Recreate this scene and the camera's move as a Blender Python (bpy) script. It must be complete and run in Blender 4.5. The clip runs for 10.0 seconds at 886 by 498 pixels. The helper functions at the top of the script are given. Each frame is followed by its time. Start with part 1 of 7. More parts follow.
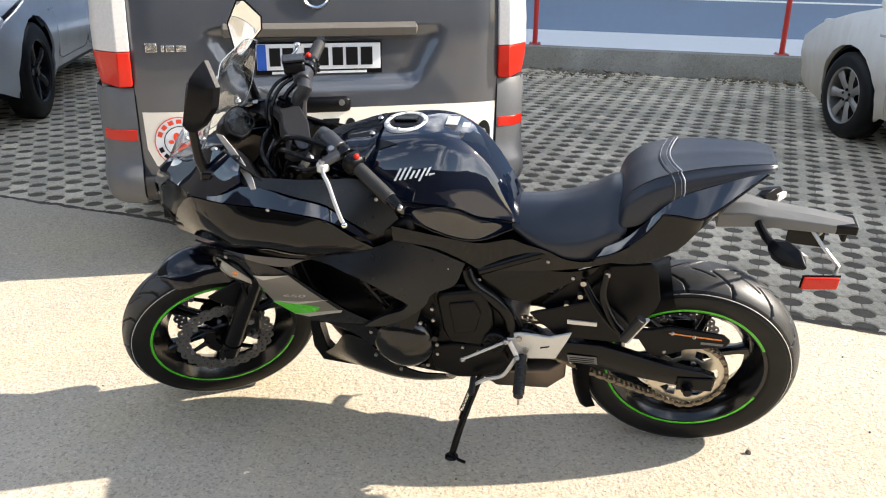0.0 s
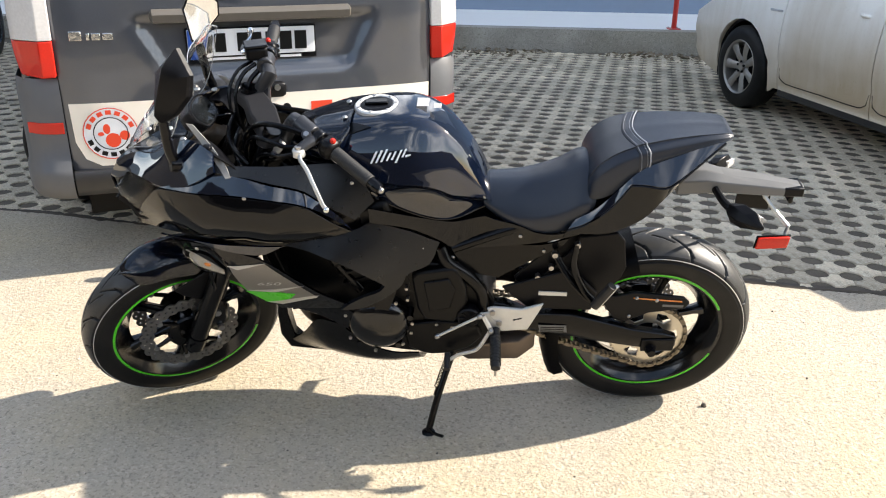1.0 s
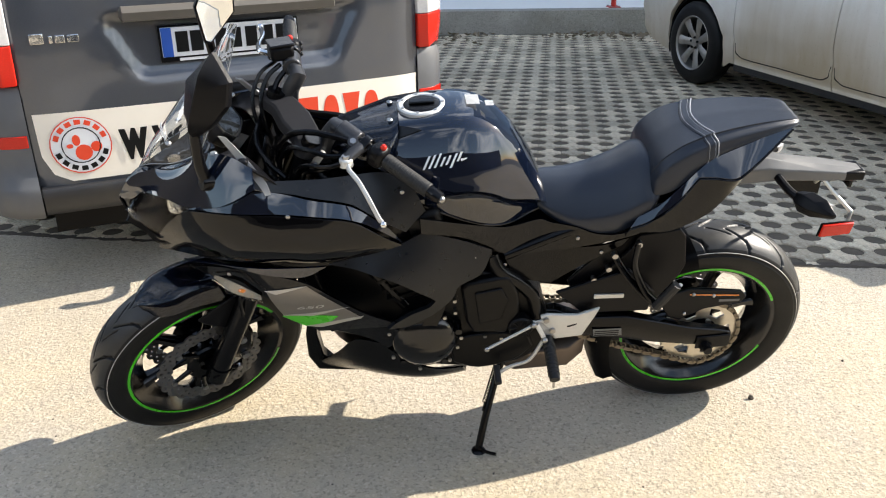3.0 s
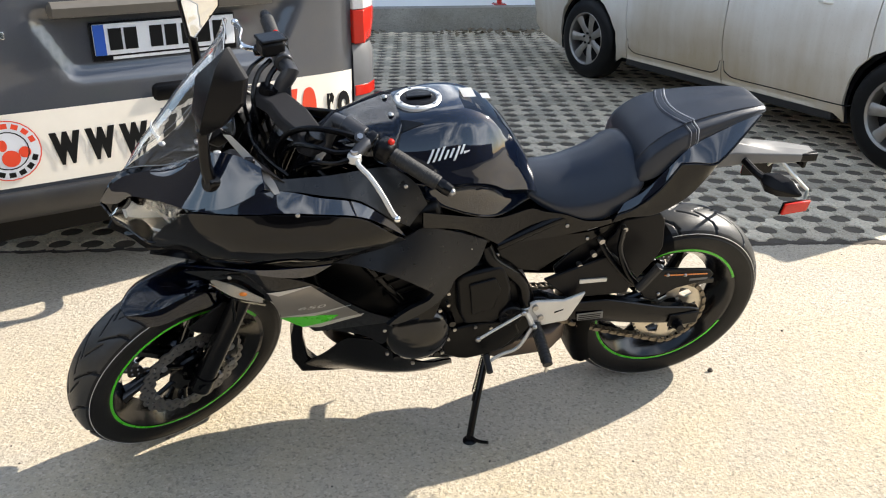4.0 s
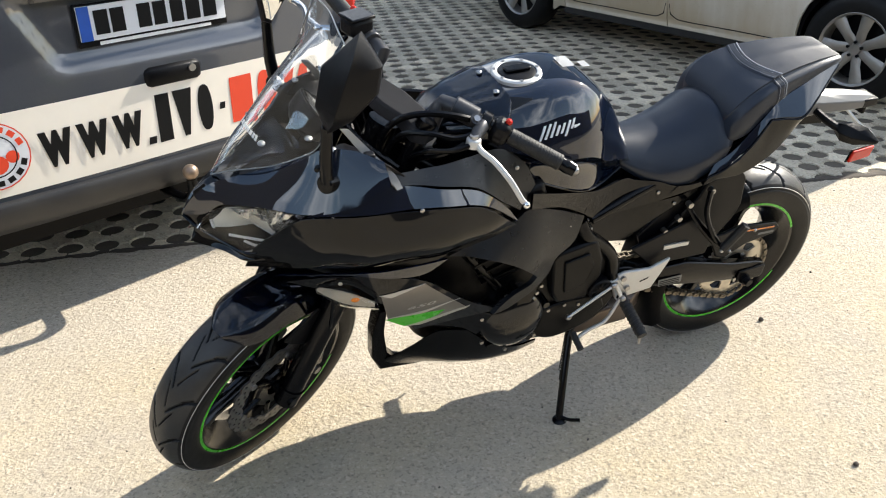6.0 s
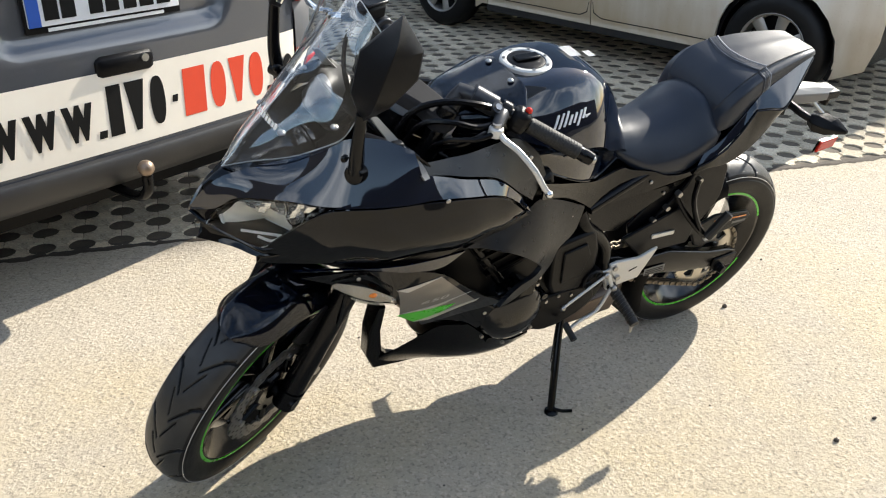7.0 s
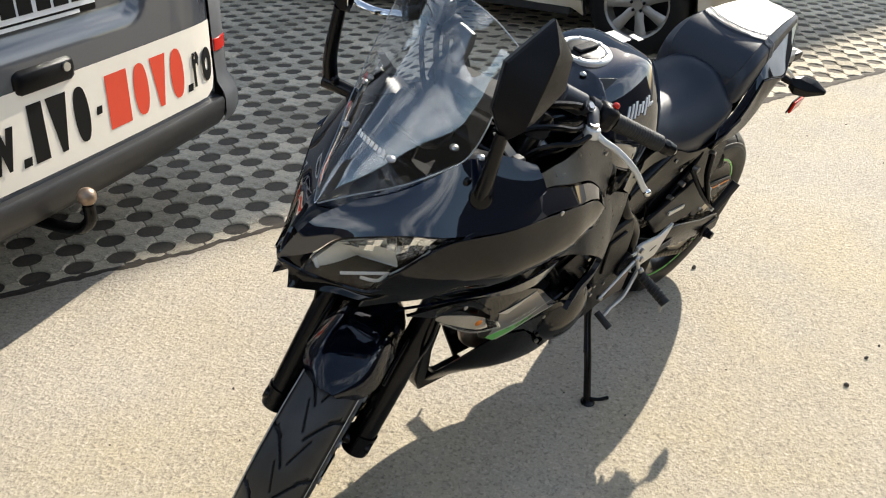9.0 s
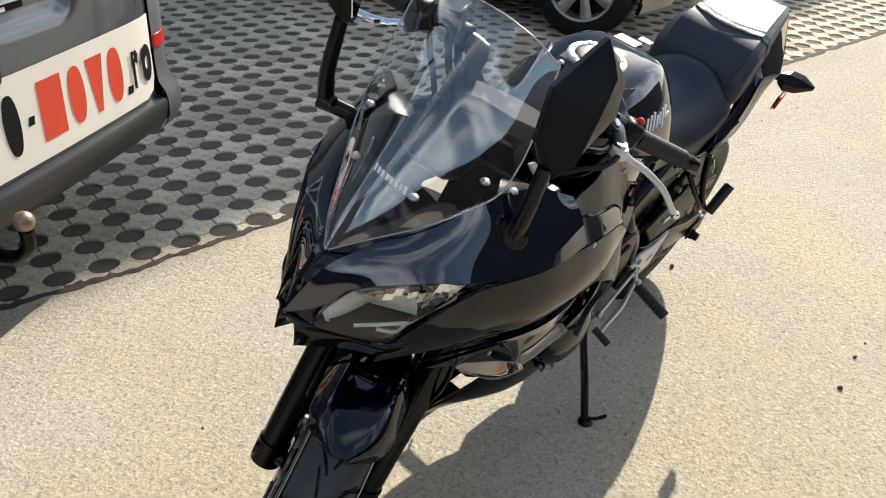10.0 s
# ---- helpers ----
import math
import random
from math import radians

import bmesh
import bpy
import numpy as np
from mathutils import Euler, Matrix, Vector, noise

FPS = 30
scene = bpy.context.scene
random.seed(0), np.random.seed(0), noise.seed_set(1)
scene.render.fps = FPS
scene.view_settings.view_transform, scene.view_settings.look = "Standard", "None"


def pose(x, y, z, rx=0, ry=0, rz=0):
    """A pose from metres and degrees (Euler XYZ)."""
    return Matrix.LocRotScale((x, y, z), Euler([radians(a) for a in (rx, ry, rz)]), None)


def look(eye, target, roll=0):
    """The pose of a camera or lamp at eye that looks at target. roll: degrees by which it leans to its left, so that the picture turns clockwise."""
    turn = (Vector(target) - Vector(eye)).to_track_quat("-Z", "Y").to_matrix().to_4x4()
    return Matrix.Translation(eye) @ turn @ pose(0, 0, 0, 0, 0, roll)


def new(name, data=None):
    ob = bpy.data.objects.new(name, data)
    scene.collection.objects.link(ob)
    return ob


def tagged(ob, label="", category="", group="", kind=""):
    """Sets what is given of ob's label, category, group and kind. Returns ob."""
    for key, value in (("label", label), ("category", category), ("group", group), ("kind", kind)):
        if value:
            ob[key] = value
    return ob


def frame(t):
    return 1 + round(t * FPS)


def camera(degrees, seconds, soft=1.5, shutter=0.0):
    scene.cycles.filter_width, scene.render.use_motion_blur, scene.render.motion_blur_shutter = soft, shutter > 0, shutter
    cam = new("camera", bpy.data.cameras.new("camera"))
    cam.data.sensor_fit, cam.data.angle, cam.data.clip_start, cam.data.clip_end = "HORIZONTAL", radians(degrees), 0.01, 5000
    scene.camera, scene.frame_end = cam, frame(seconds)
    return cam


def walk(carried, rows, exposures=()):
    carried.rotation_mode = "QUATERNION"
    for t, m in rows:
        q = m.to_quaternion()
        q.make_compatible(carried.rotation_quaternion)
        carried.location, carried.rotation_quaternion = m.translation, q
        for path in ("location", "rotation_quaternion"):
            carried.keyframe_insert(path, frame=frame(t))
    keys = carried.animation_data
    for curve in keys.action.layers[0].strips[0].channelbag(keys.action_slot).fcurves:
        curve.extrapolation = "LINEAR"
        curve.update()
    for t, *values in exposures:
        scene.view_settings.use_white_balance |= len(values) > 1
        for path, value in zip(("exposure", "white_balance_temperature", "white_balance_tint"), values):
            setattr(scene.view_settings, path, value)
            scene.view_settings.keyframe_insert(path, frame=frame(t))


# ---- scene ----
cam = camera(56.7, 10.0, soft=1.1)
PATH = [
    (0, (0.174, -2.038, 1.476), (-0.013, -0.187, 0.743), 0.7),
    (0.5, (0.061, -2.057, 1.482), (-0.091, -0.207, 0.738), 0.4),
    (1, (-0.037, -2.085, 1.484), (0.03, -0.241, 0.711), 0.6),
    (1.5, (-0.101, -2.081, 1.478), (0.0, -0.243, 0.695), 0.1),
    (2, (-0.17, -1.999, 1.46), (-0.05, -0.172, 0.656), -0.4),
    (2.5, (-0.247, -1.901, 1.472), (-0.076, -0.078, 0.667), -0.8),
    (2.7, (-0.277, -1.885, 1.478), (-0.095, -0.065, 0.67), -0.8),
    (3.8, (-0.629, -1.843, 1.467), (-0.098, -0.09, 0.665), 0.6),
    (4, (-0.669, -1.82, 1.467), (-0.113, -0.078, 0.657), 0.7),
    (4.5, (-0.756, -1.713, 1.453), (-0.156, 0.008, 0.63), -0.3),
    (5, (-0.826, -1.605, 1.463), (-0.18, 0.072, 0.586), 0.1),
    (5.5, (-0.931, -1.541, 1.473), (-0.226, 0.108, 0.588), 0.2),
    (5.7, (-0.992, -1.524, 1.49), (-0.27, 0.11, 0.59), -0.7),
    (6.8, (-1.279, -1.39, 1.454), (-0.295, 0.097, 0.55), 1.6),
    (7, (-1.3, -1.343, 1.451), (-0.297, 0.128, 0.54), 1.6),
    (7.5, (-1.353, -1.195, 1.451), (-0.291, 0.223, 0.522), 1.1),
    (8, (-1.423, -1.083, 1.461), (-0.3, 0.274, 0.513), 1.5),
    (8.5, (-1.547, -0.944, 1.472), (-0.353, 0.339, 0.508), -0.3),
    (9, (-1.614, -0.835, 1.47), (-0.29, 0.298, 0.489), 1.9),
    (9.5, (-1.588, -0.699, 1.463), (-0.215, 0.352, 0.458), 2.4),
    (10, (-1.562, -0.584, 1.474), (-0.144, 0.384, 0.449), 3.1),
]
walk(cam, [(t, look(eye, target, roll)) for t, eye, target, roll in PATH], [(0.0, 1.40, 6850, 12), (2.5, 1.20, 6750, 11), (4.5, 1.18, 6650, 10.5), (7.5, 1.0, 6600, 9), (10.0, 0.78, 6700, 9)])

# world and sun
SUN_TO = Vector((1.55, 0.30, 1.0)).normalized()      # towards the sun
world = bpy.data.worlds.new("sky")
scene.world = world
world.use_nodes = True
wn = world.node_tree.nodes
sky = wn.new("ShaderNodeTexSky")
sky.sky_type, sky.sun_disc = "NISHITA", False
sky.sun_elevation = math.asin(SUN_TO.z)
sky.sun_rotation = math.atan2(SUN_TO.x, SUN_TO.y)
sky.air_density, sky.dust_density, sky.ozone_density = 1.2, 0.8, 1.2
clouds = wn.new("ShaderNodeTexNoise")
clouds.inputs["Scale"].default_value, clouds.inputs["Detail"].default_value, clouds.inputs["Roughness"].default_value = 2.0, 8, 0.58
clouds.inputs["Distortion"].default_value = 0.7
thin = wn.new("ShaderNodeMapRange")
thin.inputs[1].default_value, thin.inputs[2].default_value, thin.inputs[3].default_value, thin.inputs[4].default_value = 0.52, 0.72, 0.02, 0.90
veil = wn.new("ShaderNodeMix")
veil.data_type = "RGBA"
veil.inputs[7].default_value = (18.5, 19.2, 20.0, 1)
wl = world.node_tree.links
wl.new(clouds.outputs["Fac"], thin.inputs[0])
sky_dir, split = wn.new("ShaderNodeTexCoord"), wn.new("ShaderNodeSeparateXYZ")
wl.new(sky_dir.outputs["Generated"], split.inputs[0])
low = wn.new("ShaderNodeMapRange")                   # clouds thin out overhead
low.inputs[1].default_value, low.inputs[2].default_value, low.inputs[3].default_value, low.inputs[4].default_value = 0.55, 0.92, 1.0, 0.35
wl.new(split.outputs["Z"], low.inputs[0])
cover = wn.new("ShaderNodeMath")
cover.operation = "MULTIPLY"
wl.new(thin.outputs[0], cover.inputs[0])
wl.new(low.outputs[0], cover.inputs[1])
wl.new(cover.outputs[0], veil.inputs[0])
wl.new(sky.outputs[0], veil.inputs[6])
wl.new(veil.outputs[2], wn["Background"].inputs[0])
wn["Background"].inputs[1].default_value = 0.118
sun = new("sun", bpy.data.lights.new("sun", "SUN"))
sun.data.energy, sun.data.angle, sun.data.color = 4.7, radians(0.5), (1.0, 0.95, 0.86)
sun.matrix_world = look((0, 0, 30), Vector((0, 0, 30)) - SUN_TO)

from mathutils.bvhtree import BVHTree

# ---- materials ----
def nodes(name):
    m = bpy.data.materials.new(name)
    m.use_nodes = True
    return m, m.node_tree.nodes, m.node_tree.links, m.node_tree.nodes["Principled BSDF"]


def mat(name, base, rough=0.5, metal=0.0, vary=0.12, scale=30.0, bump=0.0, bscale=200.0, coat=0.0, spec=0.5, stain=0.0,
        stain_col=(0.1, 0.09, 0.07), stain_scale=3.0, rvary=0.08, per_object=0.0):
    """A painted or moulded surface: fine grain, broad wear, relief."""
    m, n, l, b = nodes(name)
    co = n.new("ShaderNodeTexCoord")
    fine = n.new("ShaderNodeTexNoise")
    fine.inputs["Scale"].default_value, fine.inputs["Detail"].default_value = scale, 6
    l.new(co.outputs["Object"], fine.inputs["Vector"])
    ramp = n.new("ShaderNodeMix")
    ramp.data_type = "RGBA"
    ramp.inputs[6].default_value = (*[c * (1 - vary) for c in base], 1)
    ramp.inputs[7].default_value = (*[min(1, c * (1 + vary)) for c in base], 1)
    l.new(fine.outputs["Fac"], ramp.inputs[0])
    out = ramp.outputs[2]
    if stain:
        broad = n.new("ShaderNodeTexNoise")
        broad.inputs["Scale"].default_value, broad.inputs["Detail"].default_value = stain_scale, 8
        l.new(co.outputs["Object"], broad.inputs["Vector"])
        mr = n.new("ShaderNodeMapRange")
        mr.inputs[1].default_value, mr.inputs[2].default_value, mr.inputs[4].default_value = 0.45, 0.72, stain
        l.new(broad.outputs["Fac"], mr.inputs[0])
        mx = n.new("ShaderNodeMix")
        mx.data_type = "RGBA"
        mx.inputs[7].default_value = (*stain_col, 1)
        l.new(mr.outputs[0], mx.inputs[0])
        l.new(out, mx.inputs[6])
        out = mx.outputs[2]
    if per_object:
        oi = n.new("ShaderNodeObjectInfo")
        geo = n.new("ShaderNodeNewGeometry")
        add = n.new("ShaderNodeMath")
        add.operation = "ADD"
        l.new(oi.outputs["Random"], add.inputs[0])
        l.new(geo.outputs["Random Per Island"], add.inputs[1])
        mr = n.new("ShaderNodeMapRange")
        mr.inputs[2].default_value = 2.0
        mr.inputs[3].default_value, mr.inputs[4].default_value = 1 - per_object, 1 + per_object
        l.new(add.outputs[0], mr.inputs[0])
        mu = n.new("ShaderNodeMix")
        mu.data_type, mu.blend_type = "RGBA", "MULTIPLY"
        mu.inputs[0].default_value = 1
        l.new(out, mu.inputs[6])
        l.new(mr.outputs[0], mu.inputs[7])
        out = mu.outputs[2]
    l.new(out, b.inputs["Base Color"])
    rr = n.new("ShaderNodeMapRange")
    rr.inputs[3].default_value, rr.inputs[4].default_value = max(0.02, rough - rvary), min(1, rough + rvary)
    l.new(fine.outputs["Fac"], rr.inputs[0])
    l.new(rr.outputs[0], b.inputs["Roughness"])
    b.inputs["Metallic"].default_value = metal
    b.inputs["Coat Weight"].default_value = coat
    b.inputs["Coat Roughness"].default_value = 0.03
    b.inputs["Specular IOR Level"].default_value = spec
    if bump:
        bn = n.new("ShaderNodeTexNoise")
        bn.inputs["Scale"].default_value, bn.inputs["Detail"].default_value = bscale, 4
        l.new(co.outputs["Object"], bn.inputs["Vector"])
        bp = n.new("ShaderNodeBump")
        bp.inputs["Strength"].default_value, bp.inputs["Distance"].default_value = bump, 0.002
        l.new(bn.outputs["Fac"], bp.inputs["Height"])
        l.new(bp.outputs[0], b.inputs["Normal"])
    return m


def glass_mat(name, tint=(1, 1, 1), rough=0.0, ior=1.45):
    m, n, l, b = nodes(name)
    b.inputs["Base Color"].default_value = (*tint, 1)
    b.inputs["Transmission Weight"].default_value = 1
    b.inputs["Roughness"].default_value, b.inputs["IOR"].default_value = rough, ior
    return m


def thin_glass(name, tint, ior):
    """A thin clear shell: straight through, with a little gloss."""
    m, n, l, b = nodes(name)
    fr, clear, gloss, mx = n.new("ShaderNodeFresnel"), n.new("ShaderNodeBsdfTransparent"), n.new("ShaderNodeBsdfGlossy"), n.new("ShaderNodeMixShader")
    fr.inputs["IOR"].default_value = ior
    clear.inputs["Color"].default_value = (*tint, 1)
    gloss.inputs["Roughness"].default_value = 0.02
    l.new(fr.outputs[0], mx.inputs[0])
    l.new(clear.outputs[0], mx.inputs[1])
    l.new(gloss.outputs[0], mx.inputs[2])
    l.new(mx.outputs[0], n["Material Output"].inputs["Surface"])
    n.remove(b)
    return m


def concrete_mat(name, light, dark, grit=1.0, pieces=0.0, ochre=None):
    """Trowelled and worn concrete with aggregate, stains and fine relief."""
    m, n, l, b = nodes(name)
    co = n.new("ShaderNodeTexCoord")

    def noise_tex(scale, detail=8, rough=0.6):
        t = n.new("ShaderNodeTexNoise")
        t.inputs["Scale"].default_value, t.inputs["Detail"].default_value, t.inputs["Roughness"].default_value = scale, detail, rough
        l.new(co.outputs["Object"], t.inputs["Vector"])
        return t.outputs["Fac"]

    def mapped(fac, a, z, lo=0.0, hi=1.0):
        r = n.new("ShaderNodeMapRange")
        r.inputs[1].default_value, r.inputs[2].default_value, r.inputs[3].default_value, r.inputs[4].default_value = a, z, lo, hi
        l.new(fac, r.inputs[0])
        return r.outputs[0]

    def mixed(fac, a, z, mode="MIX"):
        x = n.new("ShaderNodeMix")
        x.data_type, x.blend_type = "RGBA", mode
        for sock, v in ((0, fac), (6, a), (7, z)):
            if isinstance(v, tuple):
                x.inputs[sock].default_value = (*v, 1)
            elif isinstance(v, float):
                x.inputs[sock].default_value = v
            else:
                l.new(v, x.inputs[sock])
        return x.outputs[2]

    col = mixed(mapped(noise_tex(1.3), 0.35, 0.68), light, dark)
    col = mixed(mapped(noise_tex(0.45, 5), 0.5, 0.75, 0, 0.45), col, tuple(c * 0.72 for c in dark))
    if ochre:
        col = mixed(mapped(noise_tex(1.1, 7, 0.66), 0.44, 0.66, 0, 0.62), col, ochre)
        col = mixed(mapped(noise_tex(14, 5, 0.7), 0.60, 0.70, 0, 0.30), col, tuple(c * 0.55 for c in dark))
        col = mixed(mapped(noise_tex(95, 2, 0.5), 0.405, 0.35, 0, 0.55), col, tuple(c * 0.38 for c in dark))
    vor = n.new("ShaderNodeTexVoronoi")
    vor.inputs["Scale"].default_value = 120
    l.new(co.outputs["Object"], vor.inputs["Vector"])
    sep = n.new("ShaderNodeSeparateColor")
    l.new(vor.outputs["Color"], sep.inputs[0])
    col = mixed(mapped(sep.outputs[0], 0.72, 0.95, 0, 0.34 * grit), col, tuple(min(1, c * 1.45) for c in light))
    col = mixed(mapped(sep.outputs[1], 0.80, 0.97, 0, 0.42 * grit), col, tuple(c * 0.45 for c in dark))
    col = mixed(mapped(noise_tex(260, 3), 0.3, 0.7, 0.0, 0.35 * grit), col, tuple(c * 0.6 for c in dark))
    col = mixed(mapped(noise_tex(48, 4, 0.7), 0.66, 0.74, 0, 0.55 * grit), col, tuple(c * 0.42 for c in dark))
    if pieces:
        oi, geo = n.new("ShaderNodeObjectInfo"), n.new("ShaderNodeNewGeometry")
        both = n.new("ShaderNodeMath")
        both.operation = "ADD"
        l.new(oi.outputs["Random"], both.inputs[0])
        l.new(geo.outputs["Random Per Island"], both.inputs[1])
        wrap = n.new("ShaderNodeMath")
        wrap.operation = "FRACT"
        l.new(both.outputs[0], wrap.inputs[0])
        col = mixed(1.0, col, mapped(wrap.outputs[0], 0, 1, 1 - pieces, 1 + pieces * 0.5), "MULTIPLY")
    l.new(col, b.inputs["Base Color"])
    b.inputs["Roughness"].default_value = 0.88
    b.inputs["Specular IOR Level"].default_value = 0.3
    add = n.new("ShaderNodeMath")
    add.operation = "ADD"
    l.new(mapped(noise_tex(60, 6, 0.66), 0.2, 0.8, 0, 1.9), add.inputs[0])
    l.new(mapped(vor.outputs["Distance"], 0, 0.7, 0, 0.35), add.inputs[1])
    bp = n.new("ShaderNodeBump")
    bp.inputs["Strength"].default_value, bp.inputs["Distance"].default_value = 0.62 * grit, 0.004
    l.new(add.outputs[0], bp.inputs["Height"])
    l.new(bp.outputs[0], b.inputs["Normal"])
    return m


GLOSS = mat("gloss black paint", (0.0015, 0.0015, 0.002), 0.035, vary=0.2, scale=300, rvary=0.005, spec=0.34)
BLUEBLACK = mat("dark metallic paint", (0.0022, 0.0045, 0.0125), 0.035, vary=0.25, scale=600, rvary=0.012, spec=0.7, coat=0.5)
MATTE = mat("matte black plastic", (0.003, 0.003, 0.004), 0.36, vary=0.15, scale=60, bump=0.2, bscale=900, spec=0.17)
SHEEN = mat("satin black plastic panel", (0.005, 0.006, 0.008), 0.30, vary=0.15, scale=60, bump=0.12, bscale=900, spec=0.34)
SATIN = mat("satin black paint", (0.002, 0.002, 0.0025), 0.23, vary=0.15, scale=80, bump=0.06, bscale=500, spec=0.24)
ENGINE = mat("black engine casting", (0.003, 0.003, 0.0035), 0.33, vary=0.2, scale=50, bump=0.25, bscale=500, spec=0.18)
RUBBER = mat("tyre rubber", (0.005, 0.005, 0.0052), 0.48, vary=0.25, scale=40, bump=0.15, bscale=400, stain=0.35, stain_col=(0.016, 0.015, 0.014), stain_scale=14, spec=0.25)
TREAD = mat("dusty tread rubber", (0.020, 0.020, 0.0195), 0.42, vary=0.3, scale=60, bump=0.2, bscale=500, stain=0.5, stain_col=(0.050, 0.047, 0.042), stain_scale=12, spec=0.45)
CASTGREY = mat("dark grey casting", (0.040, 0.041, 0.045), 0.34, 0.4, vary=0.12, scale=60, bump=0.1, bscale=600)
DOME = mat("polished black casting", (0.003, 0.003, 0.0035), 0.13, vary=0.2, scale=60, bump=0.05, bscale=400, spec=0.5)
GRIP = mat("grip rubber", (0.008, 0.008, 0.008), 0.6, bump=0.3, bscale=600)
VINYL = mat("black seat vinyl", (0.008, 0.013, 0.024), 0.40, vary=0.1, scale=40, bump=0.15, bscale=1100, spec=0.48)
STITCH = mat("grey piping", (0.30, 0.31, 0.34), 0.5)
STEEL = mat("brushed steel", (0.55, 0.55, 0.54), 0.32, 1.0, vary=0.12, scale=80, bump=0.05)
DISC = mat("brake disc steel", (0.17, 0.165, 0.16), 0.36, 0.75, vary=0.12, scale=80, bump=0.05)
ALLOY = mat("silver painted alloy", (0.62, 0.61, 0.58), 0.38, 0.35, vary=0.06, scale=90)
CHROME = mat("polished metal", (0.78, 0.78, 0.77), 0.12, 1.0, vary=0.05, rvary=0.04, bump=0.25, bscale=45)
SMOKECHROME = mat("lamp reflector chrome", (0.93, 0.92, 0.90), 0.18, 0.85, vary=0.15, bump=1.0, bscale=55)
FROST = mat("frosted lamp plastic", (0.86, 0.83, 0.77), 0.30, 0.0, vary=0.2, scale=60, bump=0.3, bscale=60)
LAMPSHELL = mat("smoky lamp shell", (0.075, 0.060, 0.045), 0.22, 0.5, vary=0.3, scale=40, bump=0.6, bscale=40)
EDGE_GLINT = mat("pale edge highlight", (0.24, 0.26, 0.28), 0.2, vary=0.2, scale=60)
LENSRIM = mat("pale translucent edge", (0.80, 0.81, 0.81), 0.2, vary=0.1, scale=60)
GOLDSTEEL = mat("sprocket steel", (0.60, 0.55, 0.46), 0.35, 0.9, vary=0.12, scale=60)
CHAIN = mat("greased chain steel", (0.20, 0.17, 0.13), 0.42, 0.9, vary=0.35, scale=90)
GREEN = mat("bright green vinyl", (0.055, 0.50, 0.012), 0.28, vary=0.05, coat=0.4)
GREYDECAL = mat("grey metallic decal", (0.21, 0.19, 0.165), 0.32, 0.5, vary=0.08, scale=300, coat=0.6)
WHITE = mat("white print", (0.75, 0.75, 0.74), 0.45, vary=0.03)
SILVERLINE = mat("silver line print", (0.48, 0.46, 0.42), 0.35, 0.3, vary=0.05)
REDLENS = mat("red lens", (0.55, 0.02, 0.010), 0.2, vary=0.15, scale=200, coat=0.1, spec=0.3)
ORANGE = mat("amber bulb", (0.75, 0.22, 0.03), 0.25, vary=0.1)
GREYPLASTIC = mat("light grey plastic", (0.125, 0.125, 0.123), 0.42, vary=0.08, bump=0.1)
DARKGLASS = mat("dark glass", (0.012, 0.014, 0.016), 0.03, vary=0.05, coat=1.0, rvary=0.01)
CLEAR = glass_mat("clear screen", (0.975, 0.985, 0.99), 0.0, 1.82)
LENS = thin_glass("clear lens", (0.97, 0.97, 0.96), 1.22)
MIRROR = mat("mirror glass", (0.85, 0.86, 0.86), 0.03, 1.0, vary=0.01, rvary=0.01)
CHALK = mat("pale mould line", (0.50, 0.48, 0.45), 0.8, vary=0.3, scale=120)
BOLT = mat("zinc bolt", (0.40, 0.39, 0.38), 0.30, 1.0, vary=0.1)
VANPAINT = mat("dark grey van paint", (0.078, 0.084, 0.098), 0.18, 0.2, vary=0.08, scale=200, coat=0.7, stain=0.35, stain_col=(0.12, 0.115, 0.105), stain_scale=4)
VANPLASTIC = mat("grey bumper plastic", (0.105, 0.108, 0.115), 0.5, vary=0.1, bump=0.15, stain=0.35, stain_col=(0.15, 0.14, 0.12), stain_scale=6)
# bumper plastic coloured darker for the shade on its downward face
SHADED_PLASTIC = mat("plastic with shade in its colour", (0.022, 0.022, 0.024), 0.45, vary=0.15, bump=0.15, stain=0.3, stain_col=(0.06, 0.055, 0.045), stain_scale=6)
CREAM = mat("cream vinyl panel", (0.86, 0.79, 0.68), 0.45, vary=0.03, stain=0.15, stain_col=(0.5, 0.42, 0.32))
INK = mat("black vinyl letters", (0.008, 0.008, 0.008), 0.5, spec=0.15)
REDINK = mat("red vinyl letters", (0.74, 0.062, 0.022), 0.42, vary=0.05)
PLATEWHITE = mat("plate white", (0.74, 0.75, 0.77), 0.4, vary=0.02)
EUBLUE = mat("plate blue", (0.02, 0.09, 0.42), 0.4)
CLEARLAMP = mat("ribbed lamp cover", (0.62, 0.60, 0.58), 0.18, vary=0.15, scale=90, coat=0.8)
CARPAINT = mat("dusty pearl white paint", (0.90, 0.88, 0.83), 0.30, 0.05, vary=0.05, scale=120, coat=0.3, stain=0.25, stain_col=(0.50, 0.42, 0.30), stain_scale=1.6)


